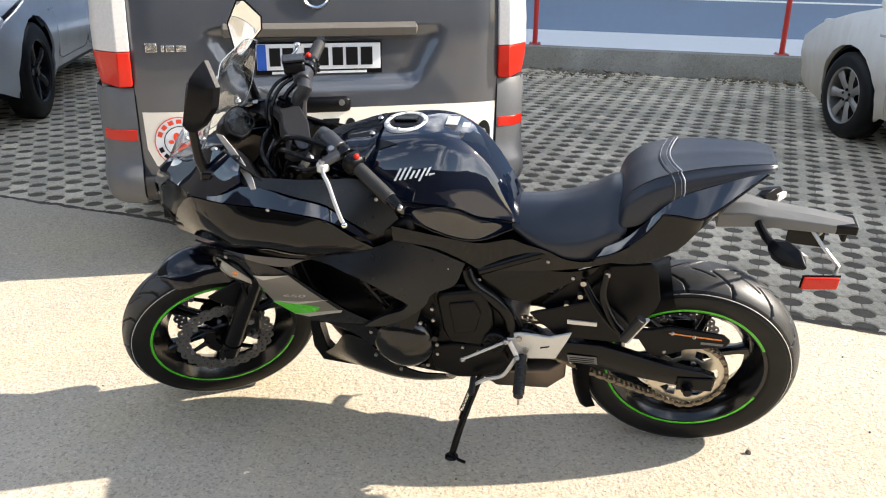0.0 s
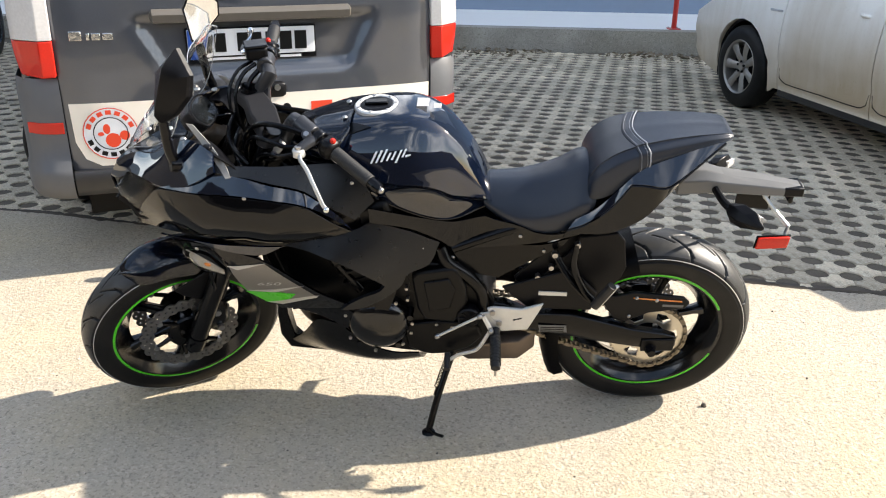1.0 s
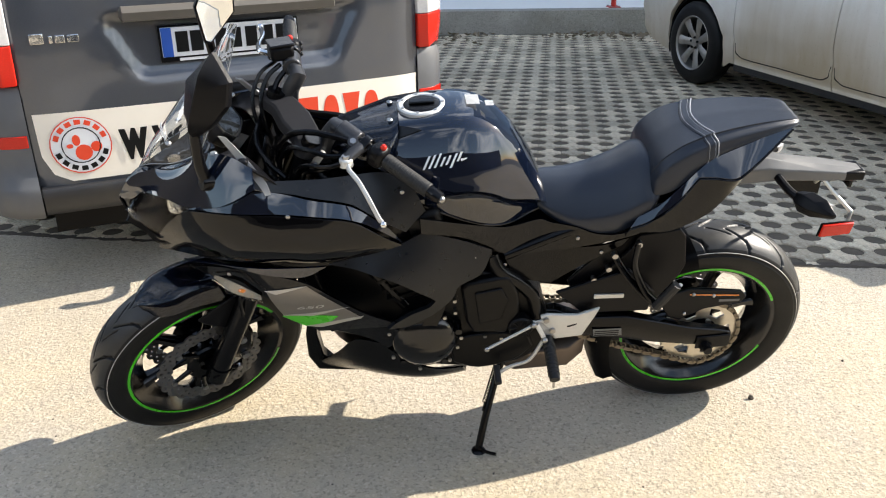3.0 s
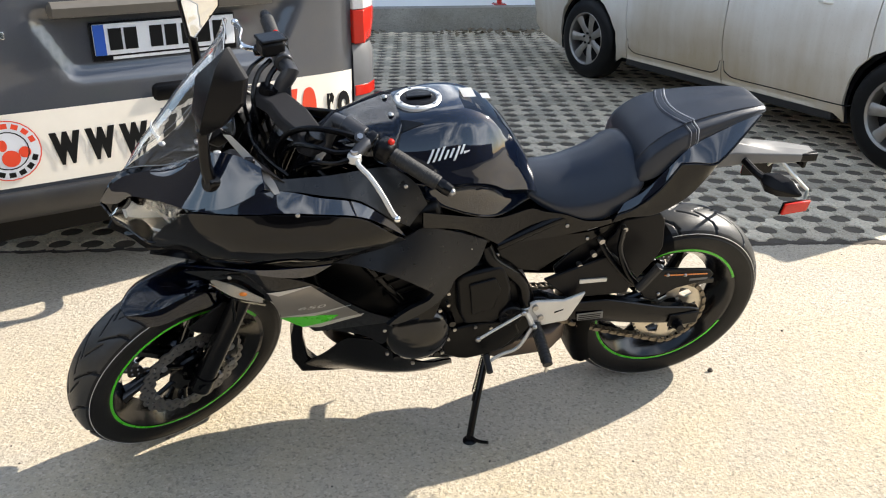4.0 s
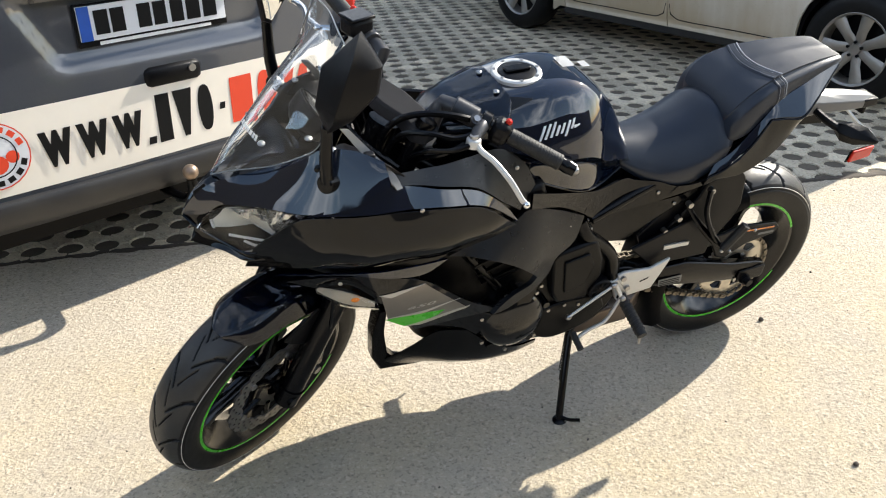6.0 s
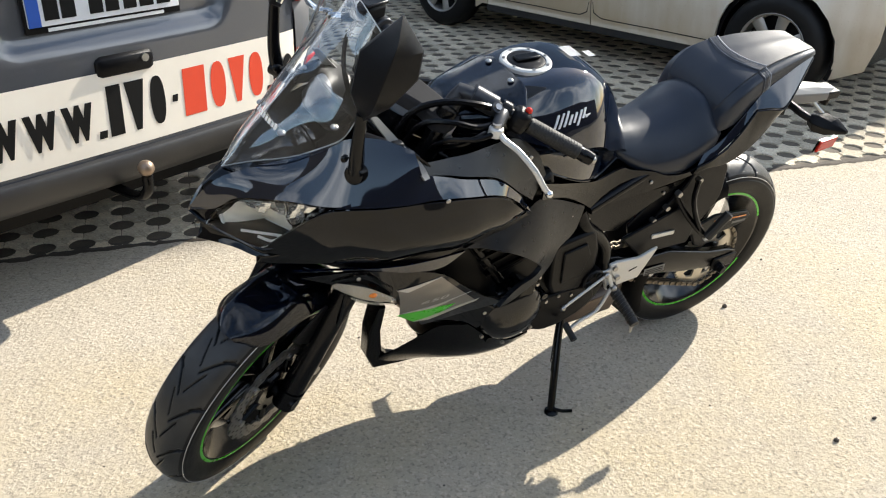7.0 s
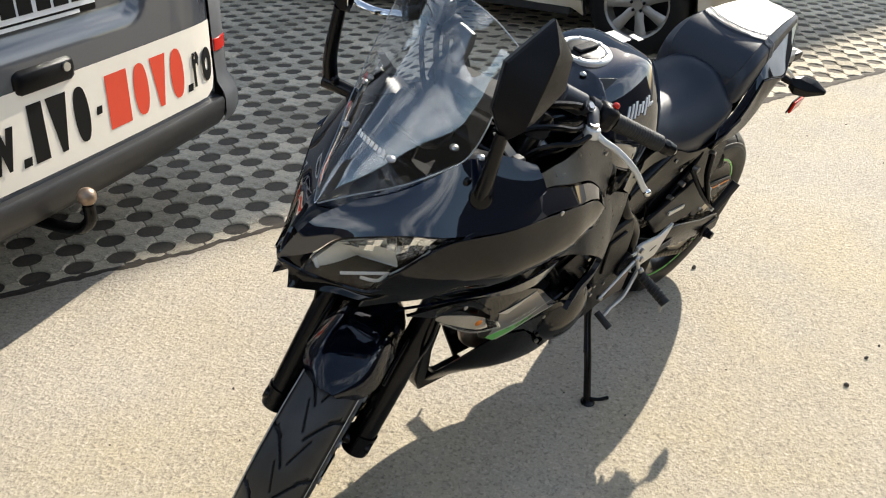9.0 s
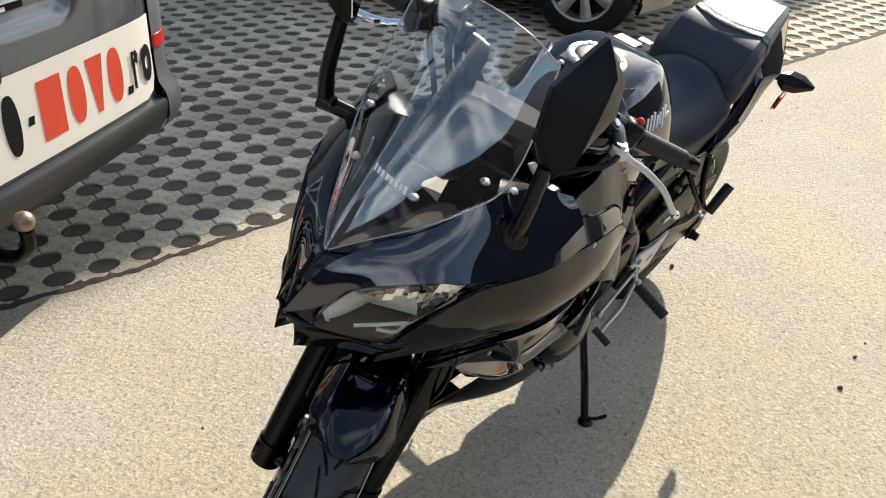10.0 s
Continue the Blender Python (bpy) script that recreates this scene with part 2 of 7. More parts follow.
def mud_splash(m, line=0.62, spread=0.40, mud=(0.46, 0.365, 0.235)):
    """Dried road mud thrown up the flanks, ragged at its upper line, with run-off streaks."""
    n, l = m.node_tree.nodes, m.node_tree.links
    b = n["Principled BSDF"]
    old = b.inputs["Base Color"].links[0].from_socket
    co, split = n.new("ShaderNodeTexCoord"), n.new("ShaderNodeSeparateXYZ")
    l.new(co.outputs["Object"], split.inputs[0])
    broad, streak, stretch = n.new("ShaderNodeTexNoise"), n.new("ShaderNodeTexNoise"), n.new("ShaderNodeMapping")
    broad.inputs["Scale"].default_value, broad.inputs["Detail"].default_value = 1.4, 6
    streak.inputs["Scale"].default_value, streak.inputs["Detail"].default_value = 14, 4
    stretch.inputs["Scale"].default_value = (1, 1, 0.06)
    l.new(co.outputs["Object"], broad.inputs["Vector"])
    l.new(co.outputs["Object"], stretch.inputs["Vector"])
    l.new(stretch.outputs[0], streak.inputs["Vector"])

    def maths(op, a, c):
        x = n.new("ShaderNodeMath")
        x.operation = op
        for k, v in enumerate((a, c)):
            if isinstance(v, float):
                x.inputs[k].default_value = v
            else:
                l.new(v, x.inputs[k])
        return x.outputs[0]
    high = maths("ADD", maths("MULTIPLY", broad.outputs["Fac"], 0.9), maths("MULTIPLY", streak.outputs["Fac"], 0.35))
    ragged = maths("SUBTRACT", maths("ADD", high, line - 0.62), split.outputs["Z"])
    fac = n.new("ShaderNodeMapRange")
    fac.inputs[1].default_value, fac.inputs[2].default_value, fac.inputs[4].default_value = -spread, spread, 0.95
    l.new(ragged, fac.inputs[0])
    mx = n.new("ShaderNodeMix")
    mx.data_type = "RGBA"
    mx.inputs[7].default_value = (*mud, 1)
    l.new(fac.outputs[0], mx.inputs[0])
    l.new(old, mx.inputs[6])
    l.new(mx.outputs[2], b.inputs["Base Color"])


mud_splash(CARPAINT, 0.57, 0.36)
SILVERCAR = mat("silver blue car paint", (0.58, 0.61, 0.65), 0.24, 0.35, vary=0.05, scale=300, coat=0.8, stain=0.25, stain_col=(0.3, 0.29, 0.26))
WHEELALLOY = mat("dusty wheel alloy", (0.36, 0.34, 0.31), 0.42, 0.7, vary=0.15, scale=30, stain=0.4, stain_col=(0.2, 0.17, 0.13), stain_scale=9)
BLACKALLOY = mat("gloss black wheel alloy", (0.02, 0.02, 0.022), 0.2, 0.3)
REDPAINT = mat("red post paint", (0.50, 0.028, 0.02), 0.38, vary=0.1, stain=0.3, stain_col=(0.25, 0.03, 0.02), stain_scale=8)
WALLBLUE = mat("grey-blue cladding", (0.19, 0.25, 0.34), 0.42, vary=0.06, scale=12, stain=0.2, stain_col=(0.18, 0.2, 0.24), stain_scale=1.5)
WALLWHITE = mat("white coping paint", (0.90, 0.88, 0.84), 0.6, vary=0.04, scale=20)
ROAD = concrete_mat("worn warm concrete", (0.52, 0.455, 0.36), (0.435, 0.38, 0.30), 0.95, ochre=(0.545, 0.445, 0.275))
PAVER = concrete_mat("grey paver concrete", (0.86, 0.735, 0.545), (0.54, 0.46, 0.34), 1.0, pieces=0.30, ochre=(0.60, 0.50, 0.36))
UNSEEN_ASPHALT = mat("worn dark asphalt", (0.055, 0.054, 0.052), 0.9, vary=0.35, scale=160, bump=0.6, bscale=160, stain=0.5, stain_col=(0.085, 0.080, 0.072), stain_scale=0.8)
KERB = concrete_mat("stained kerb concrete", (0.46, 0.44, 0.39), (0.22, 0.205, 0.175), 0.7, ochre=(0.30, 0.275, 0.21))
SOIL = mat("dark damp grit", (0.115, 0.092, 0.066), 0.9, vary=0.5, scale=120, bump=0.9, bscale=120, stain=0.5, stain_col=(0.045, 0.042, 0.03), stain_scale=5)
JOINT = mat("dark crumbling mortar", (0.060, 0.047, 0.034), 0.95, vary=0.5, scale=90, bump=1.0, bscale=90, stain=0.5, stain_col=(0.12, 0.10, 0.075), stain_scale=7)
LITTER = mat("dry leaf litter", (0.19, 0.15, 0.10), 0.9, vary=0.5, scale=70, bump=0.8, bscale=90)


# ---- mesh tools ----
def empty(name, m=None, **tags):
    ob = new(name)
    ob.empty_display_size = 0.1
    if m is not None:
        ob.matrix_world = m
    return tagged(ob, **tags)


def part(name, bm, material, parent=None, label="", smooth=35, bevel=0.0, flip=True):
    """Links a bmesh as one mesh object under a thing or a part."""
    if flip:
        bmesh.ops.recalc_face_normals(bm, faces=bm.faces)
    lim = radians(smooth)
    for e in bm.edges:
        e.smooth = len(e.link_faces) != 2 or e.calc_face_angle(0) < lim
    for f in bm.faces:
        f.smooth = smooth > 0
    me = bpy.data.meshes.new(name)
    bm.to_mesh(me)
    bm.free()
    for x in material if isinstance(material, (list, tuple)) else [material]:
        me.materials.append(x)
    ob = new(name, me)
    if parent:
        ob.parent = parent
    if label:
        tagged(ob, label=label)
    if bevel:
        bv = ob.modifiers.new("bevel", "BEVEL")
        bv.width, bv.segments, bv.limit_method, bv.angle_limit = bevel, 2, "ANGLE", radians(40)
    return ob


def box(bm, c, s, rot=None):
    m = Matrix.Translation(c) @ (rot.to_matrix().to_4x4() if rot is not None else Matrix()) @ Matrix.Diagonal((*s, 1))
    return bmesh.ops.create_cube(bm, size=1, matrix=m)["verts"]


def rod(bm, a, b, r0, r1=None, seg=16, caps=True):
    a, b = Vector(a), Vector(b)
    d = b - a
    m = Matrix.Translation((a + b) / 2) @ d.to_track_quat("Z", "Y").to_matrix().to_4x4()
    bmesh.ops.create_cone(bm, cap_ends=caps, segments=seg, radius1=r0, radius2=r0 if r1 is None else r1, depth=d.length, matrix=m)


def ball(bm, c, r, seg=12, scale=(1, 1, 1)):
    bmesh.ops.create_uvsphere(bm, u_segments=seg, v_segments=max(6, seg // 2), radius=r, matrix=Matrix.Translation(c) @ Matrix.Diagonal((*scale, 1)))


def curve(pts, n=6, closed=False, corner=50):
    """A smooth run through the points; sharp turns stay sharp."""
    p = [Vector(q) for q in pts]
    k = len(p)
    out = []
    cl = math.cos(radians(corner))

    def tangent(i):
        if closed or 0 < i < k - 1:
            a, b, c = p[(i - 1) % k], p[i % k], p[(i + 1) % k]
            u, v = (b - a).normalized(), (c - b).normalized()
            if u.dot(v) < cl:
                return None
            return (c - a) / 2
        return None
    for i in range(k if closed else k - 1):
        a, b = p[i], p[(i + 1) % k]
        ta, tb = tangent(i), tangent((i + 1) % k)
        d = b - a
        ta = d if ta is None else ta * min(1, d.length / max(1e-6, ta.length) * 1.0)
        tb = d if tb is None else tb * min(1, d.length / max(1e-6, tb.length) * 1.0)
        for j in range(n):
            s = j / n
            h1, h2, h3, h4 = 2 * s**3 - 3 * s**2 + 1, s**3 - 2 * s**2 + s, -2 * s**3 + 3 * s**2, s**3 - s**2
            out.append(a * h1 + ta * h2 + b * h3 + tb * h4)
    if not closed:
        out.append(p[-1])
    return out


def tube(bm, pts, r, seg=10, n=6, smooth=True, r1=None, flat=1.0):
    """A round bar swept along a smooth run."""
    p = curve(pts, n) if smooth else [Vector(q) for q in pts]
    rings = []
    up = None
    for i, c in enumerate(p):
        d = (p[min(i + 1, len(p) - 1)] - p[max(i - 1, 0)]).normalized()
        if up is None:
            up = d.orthogonal().normalized()
        up = (up - d * up.dot(d)).normalized()
        side = d.cross(up)
        rr = r if r1 is None else r + (r1 - r) * i / (len(p) - 1)
        rings.append([bm.verts.new(c + up * (rr * math.cos(a)) + side * (rr * flat * math.sin(a))) for a in (2 * math.pi * j / seg for j in range(seg))])
    for a, b in zip(rings, rings[1:]):
        for j in range(seg):
            bm.faces.new((a[j], a[(j + 1) % seg], b[(j + 1) % seg], b[j]))
    bm.faces.new(rings[0][::-1])
    bm.faces.new(rings[-1])


def loft(bm, rings, closed=True, caps=True):
    vs = [[bm.verts.new(q) for q in r] for r in rings]
    k = len(vs[0])
    for a, b in zip(vs, vs[1:]):
        for j in range(k if closed else k - 1):
            try:
                bm.faces.new((a[j], a[(j + 1) % k], b[(j + 1) % k], b[j]))
            except ValueError:
                pass
    if closed and caps:
        bm.faces.new(vs[0][::-1])
        bm.faces.new(vs[-1])
    return vs


def lathe(bm, profile, seg=48, centre=(0, 0, 0), closed=False, a0=0.0, a1=2 * math.pi):
    """Turns a profile of (y, r) about the y axis."""
    full = abs(a1 - a0 - 2 * math.pi) < 1e-6
    cnt = seg if full else seg + 1
    rings = []
    for i in range(cnt):
        a = a0 + (a1 - a0) * i / seg
        rings.append([bm.verts.new((centre[0] + r * math.cos(a), centre[1] + y, centre[2] + r * math.sin(a))) for y, r in profile])
    k = len(profile)
    for i in range(seg):
        a, b = rings[i], rings[(i + 1) % cnt]
        for j in range(k if closed else k - 1):
            bm.faces.new((a[j], a[(j + 1) % k], b[(j + 1) % k], b[j]))


def prism(bm, outline, y0, y1):
    """An (x, z) outline pushed through from y0 to y1."""
    a = [bm.verts.new((x, y0, z)) for x, z in outline]
    b = [bm.verts.new((x, y1, z)) for x, z in outline]
    k = len(a)
    bm.faces.new(a)
    bm.faces.new(b[::-1])
    for i in range(k):
        bm.faces.new((a[i], a[(i + 1) % k], b[(i + 1) % k], b[i]))


def transform(bm, m):
    bmesh.ops.transform(bm, matrix=m, verts=bm.verts)
    return bm


def flat_shape(bm, loops, y, thick):
    """A flat plate in the xz plane with holes: the first loop is the outside."""
    edges = []
    for lp in loops:
        vs = [bm.verts.new((x, y, z)) for x, z in lp]
        edges += [bm.edges.new((vs[i], vs[(i + 1) % len(vs)])) for i in range(len(vs))]
    bmesh.ops.triangle_fill(bm, use_beauty=True, use_dissolve=False, edges=edges)
    r = bmesh.ops.extrude_face_region(bm, geom=bm.faces[:])
    bmesh.ops.translate(bm, vec=(0, thick, 0), verts=[g for g in r["geom"] if isinstance(g, bmesh.types.BMVert)])


def spline(ctrl, lam=1e-3):
    """A smooth sheet y(x, z) through control points (x, z, y)."""
    c = np.array(ctrl, float)
    k = len(c)

    def kern(r2):
        return np.where(r2 > 0, r2 * np.log(r2 + 1e-12) / 2, 0)
    d = ((c[:, None, :2] - c[None, :, :2]) ** 2).sum(-1)
    p = np.c_[np.ones(k), c[:, :2]]
    a = np.block([[kern(d) + lam * np.eye(k), p], [p.T, np.zeros((3, 3))]])
    w = np.linalg.solve(a, np.r_[c[:, 2], 0, 0, 0])
    return lambda x, z: float(kern(((c[:, :2] - (x, z)) ** 2).sum(1)) @ w[:k] + w[k] + w[k + 1] * x + w[k + 2] * z)


def panel(name, outline, sheet, material, parent, off=0.0, thick=0.006, grid=0.03, sides=(-1, 1), label="", rounded=True, bevel=0.0015, n=5):
    """A moulded panel: a side-view outline laid on the sheet, one for each side of the thing."""
    made = []
    pts = [Vector((x, 0, z)) for x, z in outline]
    pts = curve(pts, n, True) if rounded else pts
    xs, zs = [p.x for p in pts], [p.z for p in pts]
    for s in sides:
        bm = bmesh.new()
        bm.faces.new([bm.verts.new(p) for p in pts])
        for axis, vals in ((0, xs), (2, zs)):
            v = math.ceil(min(vals) / grid) * grid
            while v < max(vals):
                no = Vector((1, 0, 0)) if axis == 0 else Vector((0, 0, 1))
                bmesh.ops.bisect_plane(bm, geom=bm.verts[:] + bm.edges[:] + bm.faces[:], plane_co=no * v, plane_no=no, dist=1e-5)
                v += grid
        bmesh.ops.triangulate(bm, faces=[f for f in bm.faces if len(f.verts) > 4])
        for v in bm.verts:
            v.co.y = s * (abs(sheet(v.co.x, v.co.z)) + off)
        bm.normal_update()
        for f in bm.faces:
            if f.normal.y * s < 0:
                f.normal_flip()
        bm.normal_update()
        inner = {v: bm.verts.new(v.co - v.normal * thick) for v in bm.verts[:]}
        rim = [e for e in bm.edges if len(e.link_faces) == 1]
        faces = bm.faces[:]
        for f in faces:
            bm.faces.new([inner[v] for v in reversed(f.verts)])
        for e in rim:
            a, b = e.verts
            lp = e.link_loops[0]
            if lp.vert == a:
                bm.faces.new((b, a, inner[a], inner[b]))
            else:
                bm.faces.new((a, b, inner[b], inner[a]))
        made.append(part(name, bm, material, parent, label, smooth=40, bevel=bevel))
    return made


def rails(bm, curves, cols, thick=0.0):
    """A sheet stretched over rails (each a list of points), with thickness."""
    runs = [curve(c, cols) for c in curves]
    k = len(runs[0])
    rows = []
    for j in range(k):
        col = curve([r[j] for r in runs], 4, corner=120) if len(runs) > 2 else [runs[0][j].lerp(runs[1][j], t / 4) for t in range(5)]
        rows.append(col)
    vs = [[bm.verts.new(q) for q in r] for r in rows]
    for a, b in zip(vs, vs[1:]):
        for j in range(len(a) - 1):
            bm.faces.new((a[j], a[j + 1], b[j + 1], b[j]))
    bmesh.ops.remove_doubles(bm, verts=bm.verts, dist=1e-4)
    if thick:
        bmesh.ops.recalc_face_normals(bm, faces=bm.faces)
        bm.normal_update()
        bmesh.ops.solidify(bm, geom=bm.faces[:], thickness=thick)


def mirrored(pts):
    return [(x, -y, z) for x, y, z in pts]


def facets(bm, runs, n=5, thick=0.005, across=3):
    """Flat facets between neighbouring rails, with a crisp crease along each rail."""
    c = [curve(r, n) for r in runs]
    rows = []
    for j in range(len(c[0])):
        row = []
        for a, b in zip(c, c[1:]):
            row += [a[j].lerp(b[j], t / across) for t in range(across)]
        rows.append(row + [c[-1][j]])
    loft(bm, rows, closed=False)
    bmesh.ops.remove_doubles(bm, verts=bm.verts, dist=1e-4)
    bmesh.ops.recalc_face_normals(bm, faces=bm.faces)
    bm.normal_update()
    if thick:
        bmesh.ops.solidify(bm, geom=bm.faces[:], thickness=thick)


# ---- the yard: ground, concrete road, kerb, wall ----
def plate(name, outline, z0, z1, material, **tags):
    bm = bmesh.new()
    lo = [bm.verts.new((x, y, z0)) for x, y in outline]
    hi = [bm.verts.new((x, y, z1)) for x, y in outline]
    bm.faces.new(hi)
    for i in range(len(lo)):
        j = (i + 1) % len(lo)
        bm.faces.new((lo[i], lo[j], hi[j], hi[i]))
    return tagged(part(name, bm, material, smooth=0), kind="structure", **tags)


plate("ground", [(-900, -900), (900, -900), (900, 900), (-900, 900)], -0.2, -0.009, SOIL, label="dark damp grit and soil under the pavers", category="ground")

EDGE_A, EDGE_D = Vector((0.0, 1.435)), Vector((1.0, -0.262)).normalized()     # where concrete meets pavers
EDGE_N = Vector((-EDGE_D.y, EDGE_D.x))


def edge_at(s):
    w = 0.022 * noise.noise((s * 1.7, 0, 0)) + 0.012 * noise.noise((s * 9, 3, 0)) + 0.006 * noise.noise((s * 31, 5, 0))
    return EDGE_A + EDGE_D * s + EDGE_N * w


rim = [edge_at(-14 + 0.04 * i) for i in range(int(28 / 0.04))]
plate("road", [(-60, rim[0].y), *[(p.x, p.y) for p in rim], (60, rim[-1].y), (60, -60), (-60, -60)], -0.1, 0.002, ROAD,
      label="sunlit worn beige concrete driveway with fine grit", category="driveway")
bm = bmesh.new()
lo = [edge_at(-9 + 0.02 * i) for i in range(950)]
rows = []
for i, p in enumerate(lo):
    w = 0.040 + 0.018 * noise.noise((i * 0.14, 9, 1)) + 0.012 * noise.noise((i * 0.7, 4, 1))
    n_ = 0.014 + 0.016 * noise.noise((i * 0.25, 1, 8)) + 0.012 * noise.noise((i * 0.9, 6, 2))
    rows.append([(p.x - EDGE_N.x * n_, p.y - EDGE_N.y * n_, 0.0025), (p.x, p.y, 0.006 + 0.006 * noise.noise((i * 0.6, 2, 7))),
                 (p.x + EDGE_N.x * w * .5, p.y + EDGE_N.y * w * .5, 0.004 * noise.noise((i * 0.8, 5, 5))),
                 (p.x + EDGE_N.x * w, p.y + EDGE_N.y * w, -0.003), (p.x + EDGE_N.x * (w + 0.03), p.y + EDGE_N.y * (w + 0.03), -0.010)])
loft(bm, rows, closed=False)
tagged(part("trim", bm, JOINT, smooth=30), label="crumbling dark mortar joint between concrete and pavers", category="joint", kind="structure")

KA, KB = Vector((0.13, 7.3)), Vector((3.07, 6.9))
KD = (KB - KA).normalized()
KN = Vector((-KD.y, KD.x))


def kerb_pt(s, d):
    p = KA + KD * s + KN * d
    return (p.x, p.y)


plate("kerb", [kerb_pt(-16, 0), kerb_pt(22, 0), kerb_pt(22, 0.18), kerb_pt(-16, 0.18)], -0.1, 0.24, KERB, label="weathered grey concrete kerb, stained and chipped", category="kerb")
plate("terrace", [kerb_pt(-16, 0.181), kerb_pt(22, 0.181), kerb_pt(22, 2.0), kerb_pt(-16, 2.0)], -0.1, 0.236, WALLWHITE, label="raised white terrace strip behind the kerb", category="terrace")
WA, WD = Vector((1.80, 8.80)), KD
ROOF, TOWER = 4.2, 14.85
wall_m = Matrix.Translation((WA.x, WA.y, 0.236)) @ Matrix.Rotation(math.atan2(WD.y, WD.x), 4, "Z")
for x0, x1, top, text in ((-35, 5.5, ROOF, "grey-blue clad building wall behind the terrace"), (5.5, 55, TOWER, "taller grey-blue clad block along the terrace")):
    bm = bmesh.new()
    box(bm, ((x0 + x1) / 2, 4.0, top / 2 - 0.118), (x1 - x0, 8.0, top - 0.236))
    w = part("wall_north", bm, WALLBLUE, smooth=0)
    w.matrix_world = wall_m
    tagged(w, label=text, category="wall", kind="structure")
bm = bmesh.new()
box(bm, (10, -0.006, 0.43), (90, 0.012, 0.018))
q = part("trim", bm, WALLWHITE, smooth=0)
q.matrix_world = wall_m
tagged(q, label="thin white line along the blue wall", category="trim", kind="structure")


def red_post(s):
    x, y = kerb_pt(s, 0.26)
    e = empty("post", pose(x, y, 0.236), label="slim red painted steel post on the white terrace", category="post", group="red posts", kind="")
    bm = bmesh.new()
    rod(bm, (0, 0, 0.008), (0, 0, 2.6), 0.028, seg=20)
    part("shaft", bm, REDPAINT, e)
    bm = bmesh.new()
    box(bm, (0, 0, 0.005), (0.13, 0.13, 0.01))
    part("base_plate", bm, REDPAINT, e, bevel=0.002)
    for a in (-1, 1):
        for b in (-1, 1):
            bm = bmesh.new()
            rod(bm, (a * 0.048, b * 0.048, 0.01), (a * 0.048, b * 0.048, 0.02), 0.009, seg=6)
            part("bolt", bm, BOLT, e)
    return e


for s in (0.06, 2.70):
    red_post(s)


# leaf litter along the kerb
bm = bmesh.new()
rng = random.Random(4)
for i in range(1500):
    s, d = rng.uniform(-6, 6), -abs(rng.gauss(0.0, 0.30)) - 0.01
    if noise.noise((s * 0.9, d * 2, 3)) < -0.05:
        continue
    x, y = kerb_pt(s, d)
    r, a, t = rng.uniform(0.012, 0.035), rng.uniform(0, 6.3), rng.uniform(-0.5, 0.5)
    c = [bm.verts.new((x + r * math.cos(a + k) * f, y + r * math.sin(a + k) * f, 0.004 + 0.5 * r * (1 + math.sin(k + t)))) for k, f in ((0, 1), (1.3, 0.5), (3.1, 1), (4.6, 0.6))]
    bm.faces.new(c)
tagged(part("leaf_litter", bm, LITTER, smooth=0), label="dry brown leaves and soil gathered along the kerb", category="leaves", kind="stuff")


# ---- parked cars ----
def road_wheel(parent, c, r, side, rim_mat, spokes=7, width=0.2):
    """A road wheel at c; side is +1 or -1, the way its face looks along y."""
    wh = empty("wheel")
    wh.parent = parent
    wh.location = c
    bm = bmesh.new()
    rr = r * 0.66
    prof = [(-width / 2, rr), (-width / 2 - 0.008, r * 0.82), (-width / 2 + 0.01, r * 0.95), (-width / 2 + 0.03, r), (width / 2 - 0.03, r), (width / 2 - 0.01, r * 0.95), (width / 2 + 0.008, r * 0.82), (width / 2, rr)]
    lathe(bm, [(y * 1.0, q) for y, q in prof], 56)
    part("tyre", bm, RUBBER, wh, smooth=50)
    bm = bmesh.new()
    f = side * width / 2
    lathe(bm, [(f, rr), (f * 1.03, rr * 0.985), (f * 0.92, rr * 0.93), (f * 0.2, rr * 0.90), (-f, rr * 0.95)], 48)
    for i in range(spokes):
        a = 2 * math.pi * i / spokes
        u, v = Vector((math.cos(a), 0, math.sin(a))), Vector((-math.sin(a), 0, math.cos(a)))
        ring = []
        for rad, half, y, th in ((0.10, 0.032, 0.60, 0.02), (0.5, 0.030, 0.80, 0.02), (0.93, 0.042, 0.86, 0.02)):
            cc = u * (rr * rad)
            ring.append([cc + v * half * r * 3.0 + Vector((0, f * (y - 0.12), 0)), cc + v * half * r * 1.6 + Vector((0, f * y, 0)),
                         cc - v * half * r * 1.6 + Vector((0, f * y, 0)), cc - v * half * r * 3.0 + Vector((0, f * (y - 0.12), 0))])
        loft(bm, ring)
    rod(bm, (0, f * 0.3, 0), (0, f * 0.78, 0), rr * 0.2, rr * 0.15, 20)
    part("rim", bm, rim_mat, wh, smooth=40)
    bm = bmesh.new()
    lathe(bm, [(f * 0.1, 0.03), (f * 0.1, rr * 0.88)], 32)
    part("brake_backing", bm, MATTE, wh)
    for i in range(5):
        a = 2 * math.pi * i / 5 + 0.3
        bm = bmesh.new()
        rod(bm, (rr * 0.2 * math.cos(a), f * 0.72, rr * 0.2 * math.sin(a)), (rr * 0.2 * math.cos(a), f * 0.83, rr * 0.2 * math.sin(a)), 0.010, seg=6)
        part("wheel_nut", bm, MATTE, wh)
    return wh


